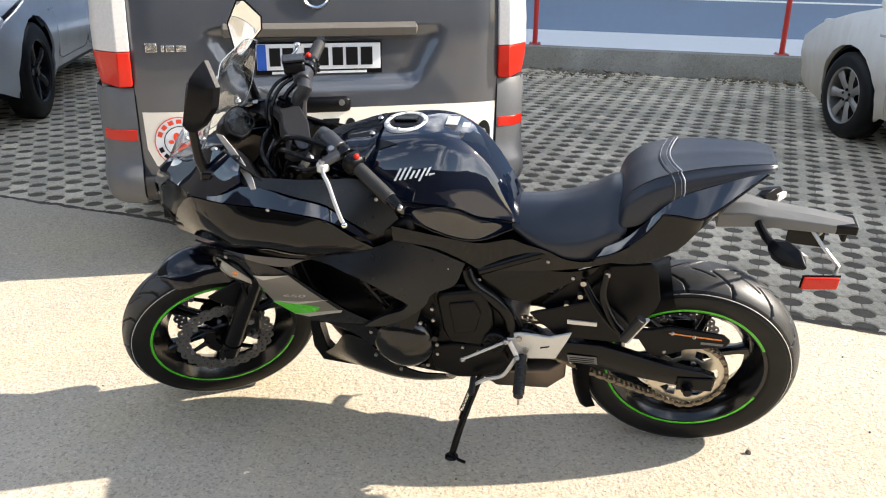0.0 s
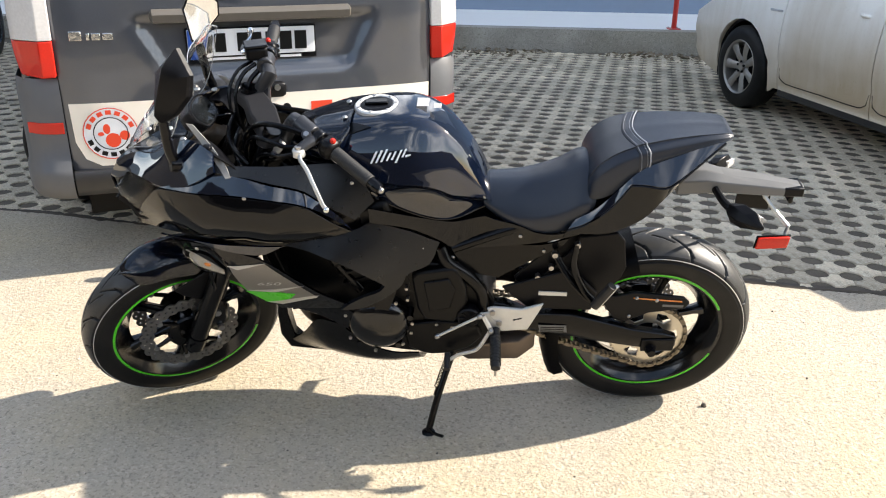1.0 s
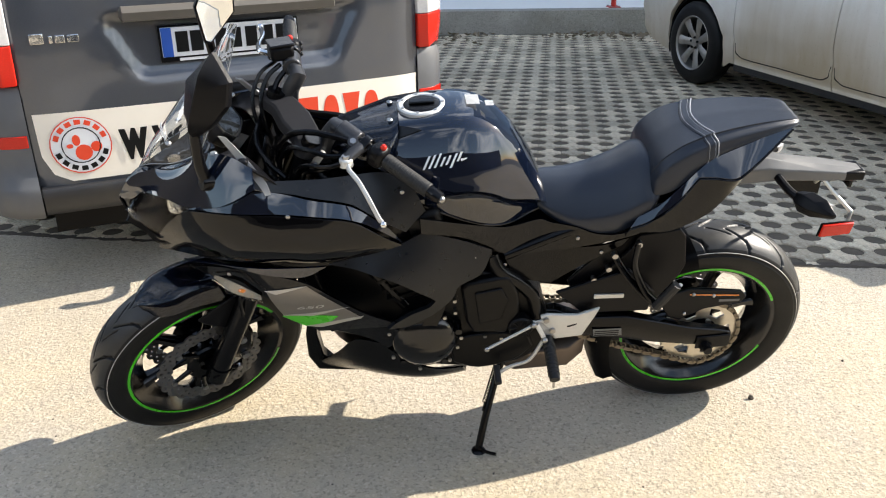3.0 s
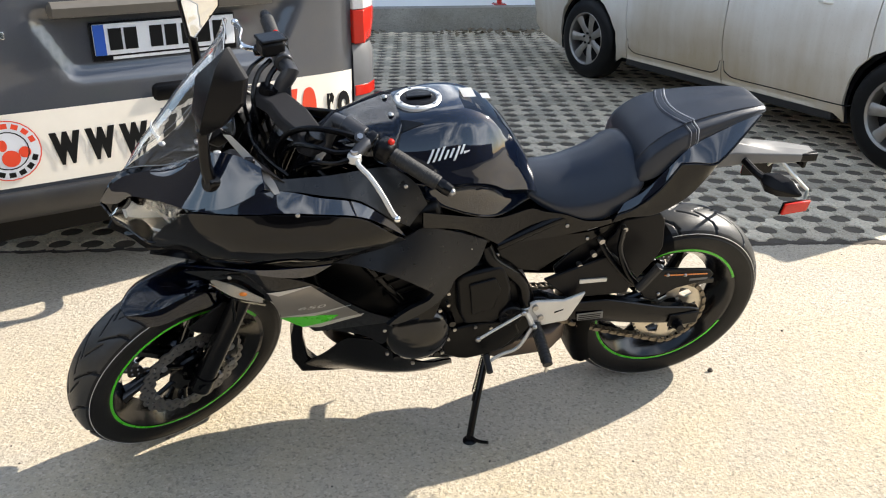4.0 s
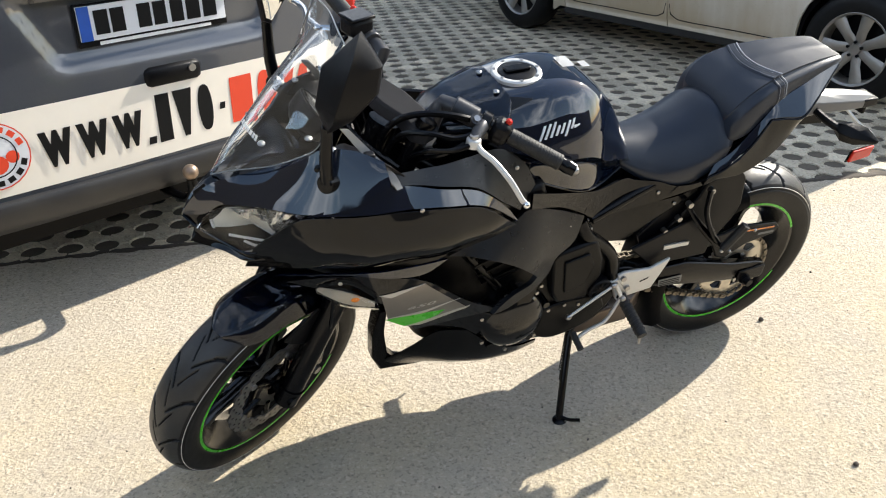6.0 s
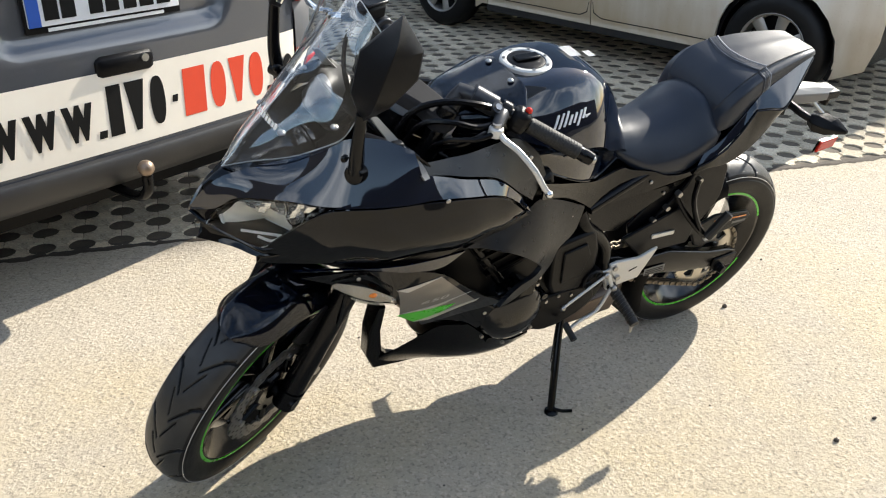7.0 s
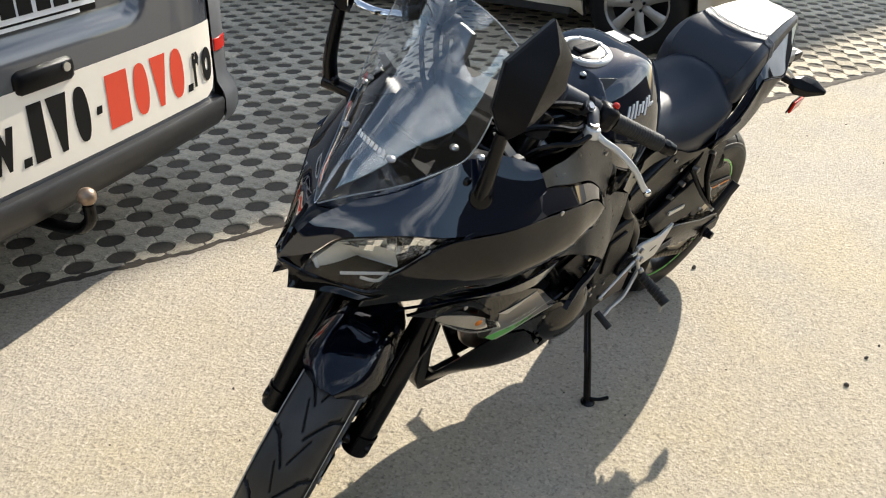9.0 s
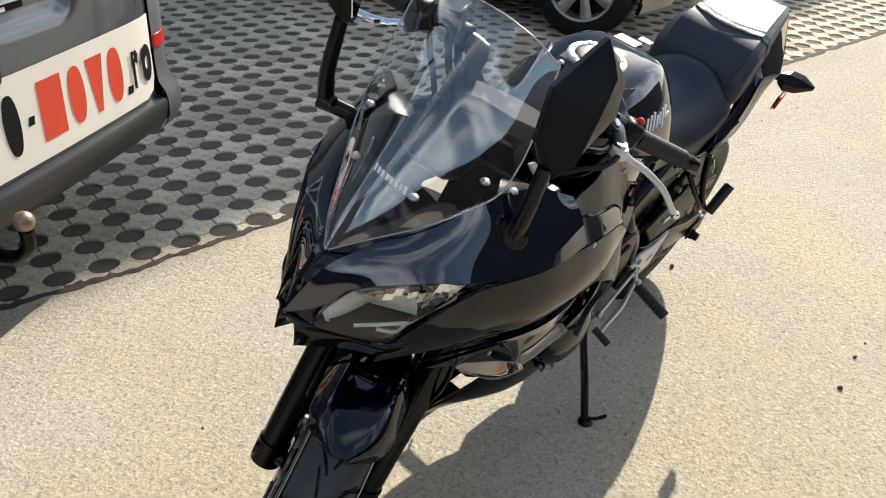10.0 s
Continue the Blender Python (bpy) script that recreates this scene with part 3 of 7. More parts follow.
def make_car(m, paint, rim_mat, wb, r, half, label, front_over=0.88, rear_over=0.62, sill=0.24, roof=1.48, spokes=7):
    """A hatchback: x forward, y left, origin on the ground between the axles."""
    car = empty("car", m, label=label, category="car", group="parked cars")
    xf, xr = wb / 2, -wb / 2
    nose, tail = xf + front_over, xr - rear_over
    arch = r + 0.055

    def arc(cx, a0, a1, k=12):
        return [(cx + arch * math.cos(radians(a0 + (a1 - a0) * i / k)), r + arch * math.sin(radians(a0 + (a1 - a0) * i / k))) for i in range(k + 1)]
    top = [(nose, 0.52), (nose - 0.04, 0.66), (xf + 0.50, 0.80), (xf + 0.05, 0.92), (xf - 0.35, 1.0), (0.1, 1.02), (-0.7, 1.04), (tail + 0.28, 1.06), (tail + 0.05, 1.02), (tail, 0.80), (tail + 0.03, 0.45)]
    bot = [(tail + 0.08, sill + 0.04), *arc(xr, 200, -20), (xr + arch + 0.06, sill), (xf - arch - 0.06, sill), *arc(xf, 200, -20), (nose - 0.12, sill + 0.02), (nose - 0.02, 0.33)]

    def body_y(x, z):
        w = half * (1 - 0.10 * max(0, (abs(x) - wb / 2) / 0.8) ** 2.2)
        return w - 0.055 * ((z - 0.62) / 0.4) ** 2 - 0.012 * math.exp(-((z - 0.42) / 0.05) ** 2)
    outline = top + bot

    def piece(name, x0, x1, off=0.0, lbl=""):
        for s in (-1, 1):
            bm = bmesh.new()
            bm.faces.new([bm.verts.new((x, 0, z)) for x, z in outline])
            for vx in (x0, x1):
                keep = 1 if vx == x0 else -1
                bmesh.ops.bisect_plane(bm, geom=bm.verts[:] + bm.edges[:] + bm.faces[:], plane_co=(vx, 0, 0), plane_no=(keep, 0, 0), clear_inner=True)
            for ax, no in ((0.16, Vector((1, 0, 0))), (0.06, Vector((0, 0, 1)))):
                v = -3.0
                while v < 3.0:
                    bmesh.ops.bisect_plane(bm, geom=bm.verts[:] + bm.edges[:] + bm.faces[:], plane_co=no * v, plane_no=no)
                    v += ax
            for v in bm.verts:
                v.co.y = s * (body_y(v.co.x, v.co.z) + off)
            for f in bm.faces:
                f.normal_update()
                if f.normal.y * s < 0:
                    f.normal_flip()
            bmesh.ops.solidify(bm, geom=bm.faces[:], thickness=0.02)
            part(name, bm, paint, car, lbl, smooth=40, bevel=0.003)
    g = 0.004
    x1, x2, x3 = xf - arch - 0.12, xf - arch - 0.12 - 0.98, xr + 0.25
    piece("front_wing", x1 + g, nose + 0.1)
    piece("front_door", x2 + g, x1 - g)
    piece("rear_door", x3 + g, x2 - g)
    piece("rear_wing", tail - 0.1, x3 - g)
    # hood, roof and glass across the width
    def across(name, prof, material, crown=0.03):
        bm = bmesh.new()
        rings = []
        for x, z, w in prof:
            rings.append([(x - 0.05 * (1 - math.cos(t * 1.2)) * (1 if x > 0 else -1), w * t, z + crown * (1 - t * t)) for t in (-1, -0.8, -0.5, 0, 0.5, 0.8, 1)])
        loft(bm, rings, closed=False)
        bmesh.ops.solidify(bm, geom=bm.faces[:], thickness=0.015)
        part(name, bm, material, car, smooth=40)
    h = half - 0.05
    across("hood", [(nose - 0.01, 0.64, h * 0.80), (xf + 0.50, 0.80, h * 0.92), (xf + 0.05, 0.92, h * 0.97), (xf - 0.30, 0.99, h * 0.98)], paint)
    across("windscreen", [(xf - 0.30, 1.0, h * 0.96), (xf - 0.75, 1.28, h * 0.86), (xf - 1.02, roof - 0.03, h * 0.80)], DARKGLASS)
    across("roof", [(xf - 1.0, roof - 0.03, h * 0.81), (0, roof, h * 0.80), (xr + 0.1, roof - 0.03, h * 0.78), (tail + 0.42, roof - 0.10, h * 0.76)], paint)
    across("rear_window", [(tail + 0.40, roof - 0.11, h * 0.76), (tail + 0.16, 1.06, h * 0.86)], DARKGLASS)
    across("tailgate", [(tail + 0.17, 1.06, h * 0.88), (tail + 0.02, 0.95, h * 0.90), (tail - 0.02, 0.60, h * 0.90), (tail - 0.04, 0.40, h * 0.90)], paint)
    across("front_bumper", [(nose + 0.005, 0.64, h * 0.80), (nose + 0.03, 0.50, h * 0.82), (nose + 0.03, 0.34, h * 0.84), (nose - 0.04, 0.22, h * 0.82)], paint)
    for s in (-1, 1):
        bm = bmesh.new()
        pts = [(xf - 0.42, 1.02), (xf - 1.05, roof - 0.06), (-0.1, roof - 0.05), (xr + 0.1, roof - 0.08), (tail + 0.40, roof - 0.16), (tail + 0.24, 1.06), (-0.5, 1.05)]
        prism(bm, pts, 0, 0.02)
        for v in bm.verts:
            v.co.y += -0.01 + s * (h * 0.97 - 0.19 * h * max(0, (v.co.z - 1.02) / 0.45))
        part("side_window", bm, DARKGLASS, car, smooth=0)
        # sill box tucked in and coloured dark for the shade under the doors
        for z, x0, x9 in ((sill - 0.035, xr + arch + 0.08, xf - arch - 0.08),):
            bm = bmesh.new()
            box(bm, ((x0 + x9) / 2, s * (half - 0.115), z + 0.010), (x9 - x0, 0.09, 0.07))
            part("sill", bm, SHADED_PLASTIC, car, smooth=0, bevel=0.02)
        for cx in (xf, xr):
            bm = bmesh.new()
            lathe(bm, [(-0.22, arch + 0.005), (0.0, arch + 0.005), (0.0, arch - 0.02)], 28, (cx, s * (half - 0.06), r), a0=-0.35, a1=math.pi + 0.35)
            part("wheel_arch_liner", bm, MATTE, car)
        bm = bmesh.new()
        box(bm, (xf + 0.62, s * half * 0.83, 0.72), (0.36, 0.10, 0.13), Euler((0, 0.35, -0.35 * s)))
        part("headlamp", bm, CLEARLAMP, car, bevel=0.03)
        bm = bmesh.new()
        box(bm, (tail + 0.05, s * half * 0.86, 0.90), (0.10, 0.14, 0.24))
        part("tail_lamp", bm, REDLENS, car, bevel=0.03)
        for x in (x1 - 0.80, x2 - 0.72):
            bm = bmesh.new()
            tube(bm, [(x - 0.09, s * (half - 0.05), 0.86), (x, s * (half - 0.005), 0.87), (x + 0.09, s * (half - 0.05), 0.87)], 0.012, 8)
            part("door_handle", bm, paint, car)
        bm = bmesh.new()
        ball(bm, (x1 - 0.10, s * (half + 0.10), 1.04), 0.1, 14, (0.55, 1.0, 0.72))
        part("wing_mirror", bm, paint, car)
        bm = bmesh.new()
        box(bm, (x1 + 0.10, s * (body_y(x1 + 0.1, 0.80) + 0.002), 0.80), (0.15, 0.006, 0.016))
        part("badge", bm, CHROME, car, bevel=0.001)
        for xa, xb in ((x2, x1), (x3, x2)):
            bm = bmesh.new()
            low_z = sill + 0.06
            pts = [(xa + 0.015, low_z + 0.10), (xa + 0.03, low_z + 0.03), (xa + 0.10, low_z), ((xa + xb) / 2, low_z), (xb - 0.10, low_z), (xb - 0.03, low_z + 0.03), (xb - 0.015, low_z + 0.10)]
            tube(bm, [(x, s * (body_y(x, z) - 0.001), z) for x, z in pts], 0.004, 6, 3)
            part("door_seam", bm, INK, car)
        for cx in (xf, xr):
            road_wheel(car, (cx, s * (half - 0.115), r), r, s, rim_mat, spokes)
    bm = bmesh.new()
    box(bm, (0, 0, 0.42), (wb + 0.9, 2 * half - 0.5, 0.36))
    part("underbody", bm, MATTE, car)
    return car


car_dir = math.degrees(math.atan2(0.98, -0.20))
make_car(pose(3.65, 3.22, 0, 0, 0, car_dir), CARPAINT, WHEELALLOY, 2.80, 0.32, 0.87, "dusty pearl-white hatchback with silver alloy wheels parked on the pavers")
make_car(pose(-4.86, 5.24, 0, 0, 0, math.degrees(math.atan2(-0.97, 0.25))), SILVERCAR, BLACKALLOY, 2.66, 0.37, 0.90, "silver-blue car with black alloy wheels parked on the pavers", spokes=5, sill=0.32)


# out of view; dark ground added so the bike's side reflects less light
plate("driveway", [(-60, -4.5), (60, -4.5), (60, -60), (-60, -60)], -0.05, 0.008, UNSEEN_ASPHALT, label="unseen dark asphalt added to darken reflections", category="driveway")

# unseen dark walls, added to blacken the bike's low reflections
UNSEEN_WALL = mat("dark render of the added walls", (0.035, 0.033, 0.030), 0.9, vary=0.25, scale=5, stain=0.6, stain_col=(0.018, 0.018, 0.015), stain_scale=0.5)
for name, x, y, w, d, h in (("wall_south", 2.0, -6.7, 26.0, 0.4, 3.1), ("wall_west", -11.0, -3.75, 0.4, 5.5, 3.1), ("wall_west_tall", -11.0, 2.0, 0.4, 6.0, 7.5)):
    bm = bmesh.new()
    box(bm, (x, y, h / 2), (w, d, h))
    tagged(part(name, bm, UNSEEN_WALL), label="unseen dark wall added to darken low reflections", category="wall", kind="structure")

# pebbles and grit lying on the concrete
rng = random.Random(11)
bm = bmesh.new()
spots = [(0.58, -0.50, 0.009), (0.76, -0.50, 0.008), (0.888, 0.129, 0.012), (1.34, -0.62, 0.007)]
for k in range(150):
    x, y = rng.uniform(-2.6, 3.2), rng.uniform(-1.5, 1.0)
    spots.append((x, y, rng.choice((0.0022, 0.0028, 0.0035, 0.005))))
for x, y, r in spots:
    if (Vector((x, y)) - EDGE_A).dot(EDGE_N) > -0.03:
        continue
    m = Matrix.Translation((x, y, 0.002 + r * 0.35)) @ Euler((rng.random() * 6, rng.random() * 6, rng.random() * 6)).to_matrix().to_4x4() @ Matrix.Diagonal((r, r * rng.uniform(0.6, 1), r * rng.uniform(0.45, 0.8), 1))
    bmesh.ops.create_icosphere(bm, subdivisions=1, radius=1, matrix=m)
tagged(part("pebbles", bm, mat("dark grit", (0.10, 0.085, 0.07), 0.9, vary=0.5, scale=200), smooth=0), label="loose dark pebbles and grit on the concrete", category="pebbles", kind="stuff")

# ---- the van ----
VAN = Matrix.Translation((-0.709, 1.461, 0)) @ Matrix.Rotation(math.atan2(0.317, 0.948), 4, "Z")
van = empty("van", VAN, label="dark grey panel van with a cream lettered strip across its tailgate", category="van")


def van_section(w, zlo, zhi, y, rad=0.16, lean=0.07):
    """A rounded, slightly tapering cross-section of the van's shell."""
    pts = []
    for sx in (1, -1):
        col = [(w - 0.01, zlo), (w, zlo + 0.10), (w + 0.01, zlo + 0.45), (w - lean * 0.4, zlo + 0.45 + (zhi - zlo - 0.45) * 0.5), (w - lean * 1.2, zhi - rad), (w - lean * 1.2 - rad * 0.3, zhi - rad * 0.3), (w - lean * 1.2 - rad, zhi)]
        if sx < 0:
            col = col[::-1]
        pts += [(sx * x, y, z) for x, z in col]
    return pts


bm = bmesh.new()
loft(bm, [van_section(0.90, 0.40, 1.86, 0.05), van_section(0.925, 0.36, 1.90, 0.30), van_section(0.93, 0.34, 1.92, 1.2), van_section(0.93, 0.34, 1.92, 2.9),
          van_section(0.91, 0.34, 1.86, 3.3, 0.2), van_section(0.88, 0.36, 1.15, 4.05, 0.2, 0.03), van_section(0.80, 0.40, 0.95, 4.45, 0.2, 0.02)])
part("body", bm, VANPAINT, van, smooth=50)


def tail_y(x, z):
    """How far the tailgate stands out at (x, z)."""
    return -0.02 - 0.035 * (1 - (x / 0.9) ** 2) + 0.10 * max(0, (z - 1.05) / 0.8) ** 1.3 + 0.05 * max(0, (abs(x) - 0.66) / 0.2) ** 2


# tailgate skin with the plate recess
bm = bmesh.new()
NX, NZ = 68, 62
grid = []
for j in range(NZ + 1):
    z = 0.455 + (1.78 - 0.455) * j / NZ
    row = []
    for i in range(NX + 1):
        x = -0.775 + 1.55 * i / NX
        y = tail_y(x, z)
        zt = min(1, max(0, (z - 0.815) / 0.05)) * min(1, max(0, (1.075 - z) / 0.03))
        xt = min(1, max(0, (0.52 - 0.13 * (1.07 - z) / 0.25 - abs(x - 0.02)) / 0.05))
        y += 0.032 * zt * xt
        row.append(bm.verts.new((x, y, z)))
    grid.append(row)
for j in range(NZ):
    for i in range(NX):
        bm.faces.new((grid[j][i], grid[j][i + 1], grid[j + 1][i + 1], grid[j + 1][i]))
part("tailgate", bm, VANPAINT, van, smooth=60)


def on_tail(name, outline, material, off=0.003, label="", rounded=False, parent=None):
    """A thin sheet laid on the tailgate."""
    bm = bmesh.new()
    pts = [Vector((x, 0, z)) for x, z in outline]
    pts = curve(pts, 4, True) if rounded else pts
    bm.faces.new([bm.verts.new(p) for p in pts])
    v = -0.88
    while v < 0.88:
        bmesh.ops.bisect_plane(bm, geom=bm.verts[:] + bm.edges[:] + bm.faces[:], plane_co=(v, 0, 0), plane_no=(1, 0, 0))
        v += 0.08
    bmesh.ops.triangulate(bm, faces=bm.faces[:])
    for v in bm.verts:
        v.co.y = tail_y(v.co.x, v.co.z) - off
    return part(name, bm, material, parent or van, label, smooth=30)


def on_tail_letter(char, x0, x1, z0, z1):
    """One printed letter, fitted to its box on the tailgate."""
    cu = bpy.data.curves.new("letter", "FONT")
    cu.body, cu.offset, cu.resolution_u = char, 0.045, 4
    tmp = bpy.data.objects.new("letter", cu)
    scene.collection.objects.link(tmp)
    bpy.context.view_layer.update()
    me = bpy.data.meshes.new_from_object(tmp.evaluated_get(bpy.context.evaluated_depsgraph_get()))
    bpy.data.objects.remove(tmp)
    bm = bmesh.new()
    bm.from_mesh(me)
    xs_, ys_ = [v.co.x for v in bm.verts], [v.co.y for v in bm.verts]
    for no, vals in ((Vector((1, 0, 0)), xs_), (Vector((0, 1, 0)), ys_)):
        for k in range(1, 8):
            bmesh.ops.bisect_plane(bm, geom=bm.verts[:] + bm.edges[:] + bm.faces[:], plane_co=no * (min(vals) + (max(vals) - min(vals)) * k / 8), plane_no=no)
    for v in bm.verts:
        x = x0 + (x1 - x0) * (v.co.x - min(xs_)) / (max(xs_) - min(xs_))
        z = z0 + (z1 - z0) * (v.co.y - min(ys_)) / (max(ys_) - min(ys_))
        v.co = Vector((x, tail_y(x, z) - 0.0062, z))
    part("letter", bm, INK, strip)


strip = on_tail("cream_strip", [(-0.755, 0.738), (0.77, 0.738), (0.765, 0.53), (0.745, 0.495), (0.70, 0.478), (-0.66, 0.478), (-0.72, 0.51), (-0.75, 0.58)], CREAM, 0.003, "cream vinyl strip with lettering")
# lettering as plain bars of the letters' size and colour
xs = -0.485
bar_list = [(0.112, 0, 0), (0.112, 0, 0), (0.112, 0, 0), (0.028, 2, 0), (0.072, 1, 0), (0.078, 1, 0), (0.078, 1, 0), (0.045, 3, 0), (0.112, 1, 1), (0.088, 1, 1), (0.082, 1, 1), (0.088, 1, 1), (0.028, 2, 0), (0.048, 0, 0), (0.078, 0, 0)]
for k, (wd, kind, red) in enumerate(bar_list):
    z0, z1 = {0: (0.535, 0.655), 1: (0.525, 0.692), 2: (0.527, 0.552), 3: (0.588, 0.612)}[kind]
    wd = wd * 1.07
    g = 0.013 if kind != 2 else 0.001
    lean = 0.004
    if k in (0, 1, 2, 13, 14):
        on_tail_letter("w" if k < 3 else "ro"[k - 13], xs + g * .6, xs + wd - g * .6, z0, z1)
        xs += wd
        continue
    x0, x1 = xs + g, xs + wd - g
    if k in (6, 9, 11):                              # rounded
        shape = [((x0 + x1) / 2 + (x1 - x0) / 2 * math.copysign(abs(math.cos(a)) ** .75, math.cos(a)), (z0 + z1) / 2 + (z1 - z0) / 2 * math.sin(a)) for a in [2 * math.pi * i / 24 for i in range(24)]]
    elif k in (5, 10):                               # wide at the top
        shape = [(x0 + (x1 - x0) * .32, z0), (x1 - (x1 - x0) * .32, z0), (x1 + .008, z1), (x0 - .008, z1)]
    else:
        shape = [(x0, z0), (x1, z0), (x1 + lean, z1), (x0 + lean, z1)]
    on_tail("letter_bar", shape, REDINK if red else INK, 0.0042, parent=strip)
    xs += wd
# round emblem: ring, rim bars and plain red shapes
lx, lz = -0.612, 0.612


def disc(cx, cz, r, k=28, sq=1.0):
    return [(cx + r * math.cos(2 * math.pi * i / k), cz + r * sq * math.sin(2 * math.pi * i / k)) for i in range(k)]


on_tail("emblem_disc", disc(lx, lz, 0.107), PLATEWHITE, 0.0050, parent=strip)
for rr in (0.107, 0.068):
    for i in range(24):
        a0, a1 = 2 * math.pi * i / 24, 2 * math.pi * (i + 1) / 24
        t = 0.004
        on_tail("emblem_ring", [(lx + (rr - t) * math.cos(a0), lz + (rr - t) * math.sin(a0)), (lx + rr * math.cos(a0), lz + rr * math.sin(a0)), (lx + rr * math.cos(a1), lz + rr * math.sin(a1)), (lx + (rr - t) * math.cos(a1), lz + (rr - t) * math.sin(a1))], REDINK if rr > 0.1 else INK, 0.0065, parent=strip)
for i in range(16):
    if i in (0, 8):
        continue
    a = 2 * math.pi * i / 16
    c, s = math.cos(a), math.sin(a)
    on_tail("emblem_bar", [(lx + c * 0.078 - s * 0.011, lz + s * 0.078 + c * 0.011), (lx + c * 0.078 + s * 0.011, lz + s * 0.078 - c * 0.011), (lx + c * 0.096 + s * 0.011, lz + s * 0.096 - c * 0.011), (lx + c * 0.096 - s * 0.011, lz + s * 0.096 + c * 0.011)], REDINK if 0 < i < 8 else INK, 0.0065, parent=strip)
for cx, cz, r, sq in ((0.006, -0.028, 0.030, 1.0), (0.052, -0.010, 0.020, 1.0), (-0.014, 0.020, 0.014, 1.5), (-0.038, 0.0, 0.012, 0.7)):
    on_tail("emblem_shape", disc(lx + cx, lz + cz, r, 14, sq), REDINK, 0.0065, parent=strip)

# number plate with plain bars
plate_e = empty("number_plate")
plate_e.parent = van
bm = bmesh.new()
box(bm, (-0.015, -0.030, 0.948), (0.535, 0.014, 0.135))
part("plate_frame", bm, MATTE, plate_e, bevel=0.004)
bm = bmesh.new()
box(bm, (-0.015, -0.040, 0.955), (0.52, 0.006, 0.108))
part("plate_face", bm, PLATEWHITE, plate_e, bevel=0.002)
bm = bmesh.new()
box(bm, (-0.255, -0.0445, 0.955), (0.038, 0.003, 0.106))
part("blue_band", bm, EUBLUE, plate_e)
bm = bmesh.new()
box(bm, (-0.015, -0.0385, 0.889), (0.40, 0.004, 0.010))
part("frame_line", bm, WHITE, plate_e)
for bx, bw in ((-0.200, 0.045), (-0.146, 0.045), (-0.055, 0.045), (0.0, 0.045), (0.062, 0.045), (0.122, 0.050), (0.185, 0.050)):
    bm = bmesh.new()
    box(bm, (bx, -0.0445, 0.955), (bw, 0.003, 0.075))
    part("plate_bar", bm, INK, plate_e)

bm = bmesh.new()
rings = []
for x in (-0.41, -0.40, -0.2, 0, 0.2, 0.395, 0.405):
    e = 0.4 if abs(x) > 0.403 else 1
    y = tail_y(x, 1.07)
    rings.append([(x, y + 0.01, 1.07 - 0.032 * e), (x, y - 0.026 * e, 1.07 - 0.026 * e), (x, y - 0.034 * e, 1.075), (x, y - 0.02 * e, 1.07 + 0.022 * e), (x, y + 0.01, 1.07 + 0.026 * e)])
loft(bm, rings)
part("grab_bar", bm, mat("beige-grey trim", (0.12, 0.108, 0.092), 0.35), van, smooth=50)
bm = bmesh.new()
rings = []
for x, e in ((-0.100, 0.1), (-0.094, 0.6), (-0.080, 1), (0.09, 1), (0.104, 0.6), (0.110, 0.1)):
    y = tail_y(x, 0.75)
    h = 0.036 * (0.55 + 0.45 * e)
    rings.append([(x, y + 0.004, 0.753 - h), (x, y - 0.010 * e, 0.753 - h * .85), (x, y - 0.018 * e, 0.753), (x, y - 0.014 * e, 0.753 + h * .7), (x, y + 0.004, 0.753 + h)])
loft(bm, rings)
part("door_handle", bm, MATTE, van, "black tailgate handle", smooth=50, bevel=0.003)
bm = bmesh.new()
rod(bm, (0.07, tail_y(0.07, 0.765) - 0.012, 0.763), (0.07, tail_y(0.07, 0.765) - 0.022, 0.763), 0.013, seg=18)
part("lock", bm, STEEL, van)
bm = bmesh.new()
lathe(bm, [(-0.01, 0.048), (-0.016, 0.055), (-0.016, 0.062), (-0.004, 0.066)], 40, (-0.02, tail_y(0, 1.2), 1.21))
for a in (90, 210, 330):
    rod(bm, (-0.02, tail_y(0, 1.2) - 0.008, 1.21), (-0.02 + 0.05 * math.cos(radians(a)), tail_y(0, 1.2) - 0.01, 1.21 + 0.05 * math.sin(radians(a))), 0.008, 0.004, 8)
part("round_badge", bm, CHROME, van)
for i, (bx, bw) in enumerate(((-0.69, 0.045), (-0.645, 0.012), (-0.615, 0.032), (-0.572, 0.038))):
    bm = bmesh.new()
    hz = 0.036 if i == 0 else 0.026
    box(bm, (bx, tail_y(bx, 1.0) - 0.004, 0.998 + (0.004 if i == 0 else 0)), (bw, 0.008, hz))
    part("badge_bar", bm, CHROME, van, bevel=0.002)
bm = bmesh.new()
box(bm, (0, tail_y(0, 1.5) + 0.028, 1.45), (1.26, 0.04, 0.50))
part("rear_window", bm, DARKGLASS, van, bevel=0.03)

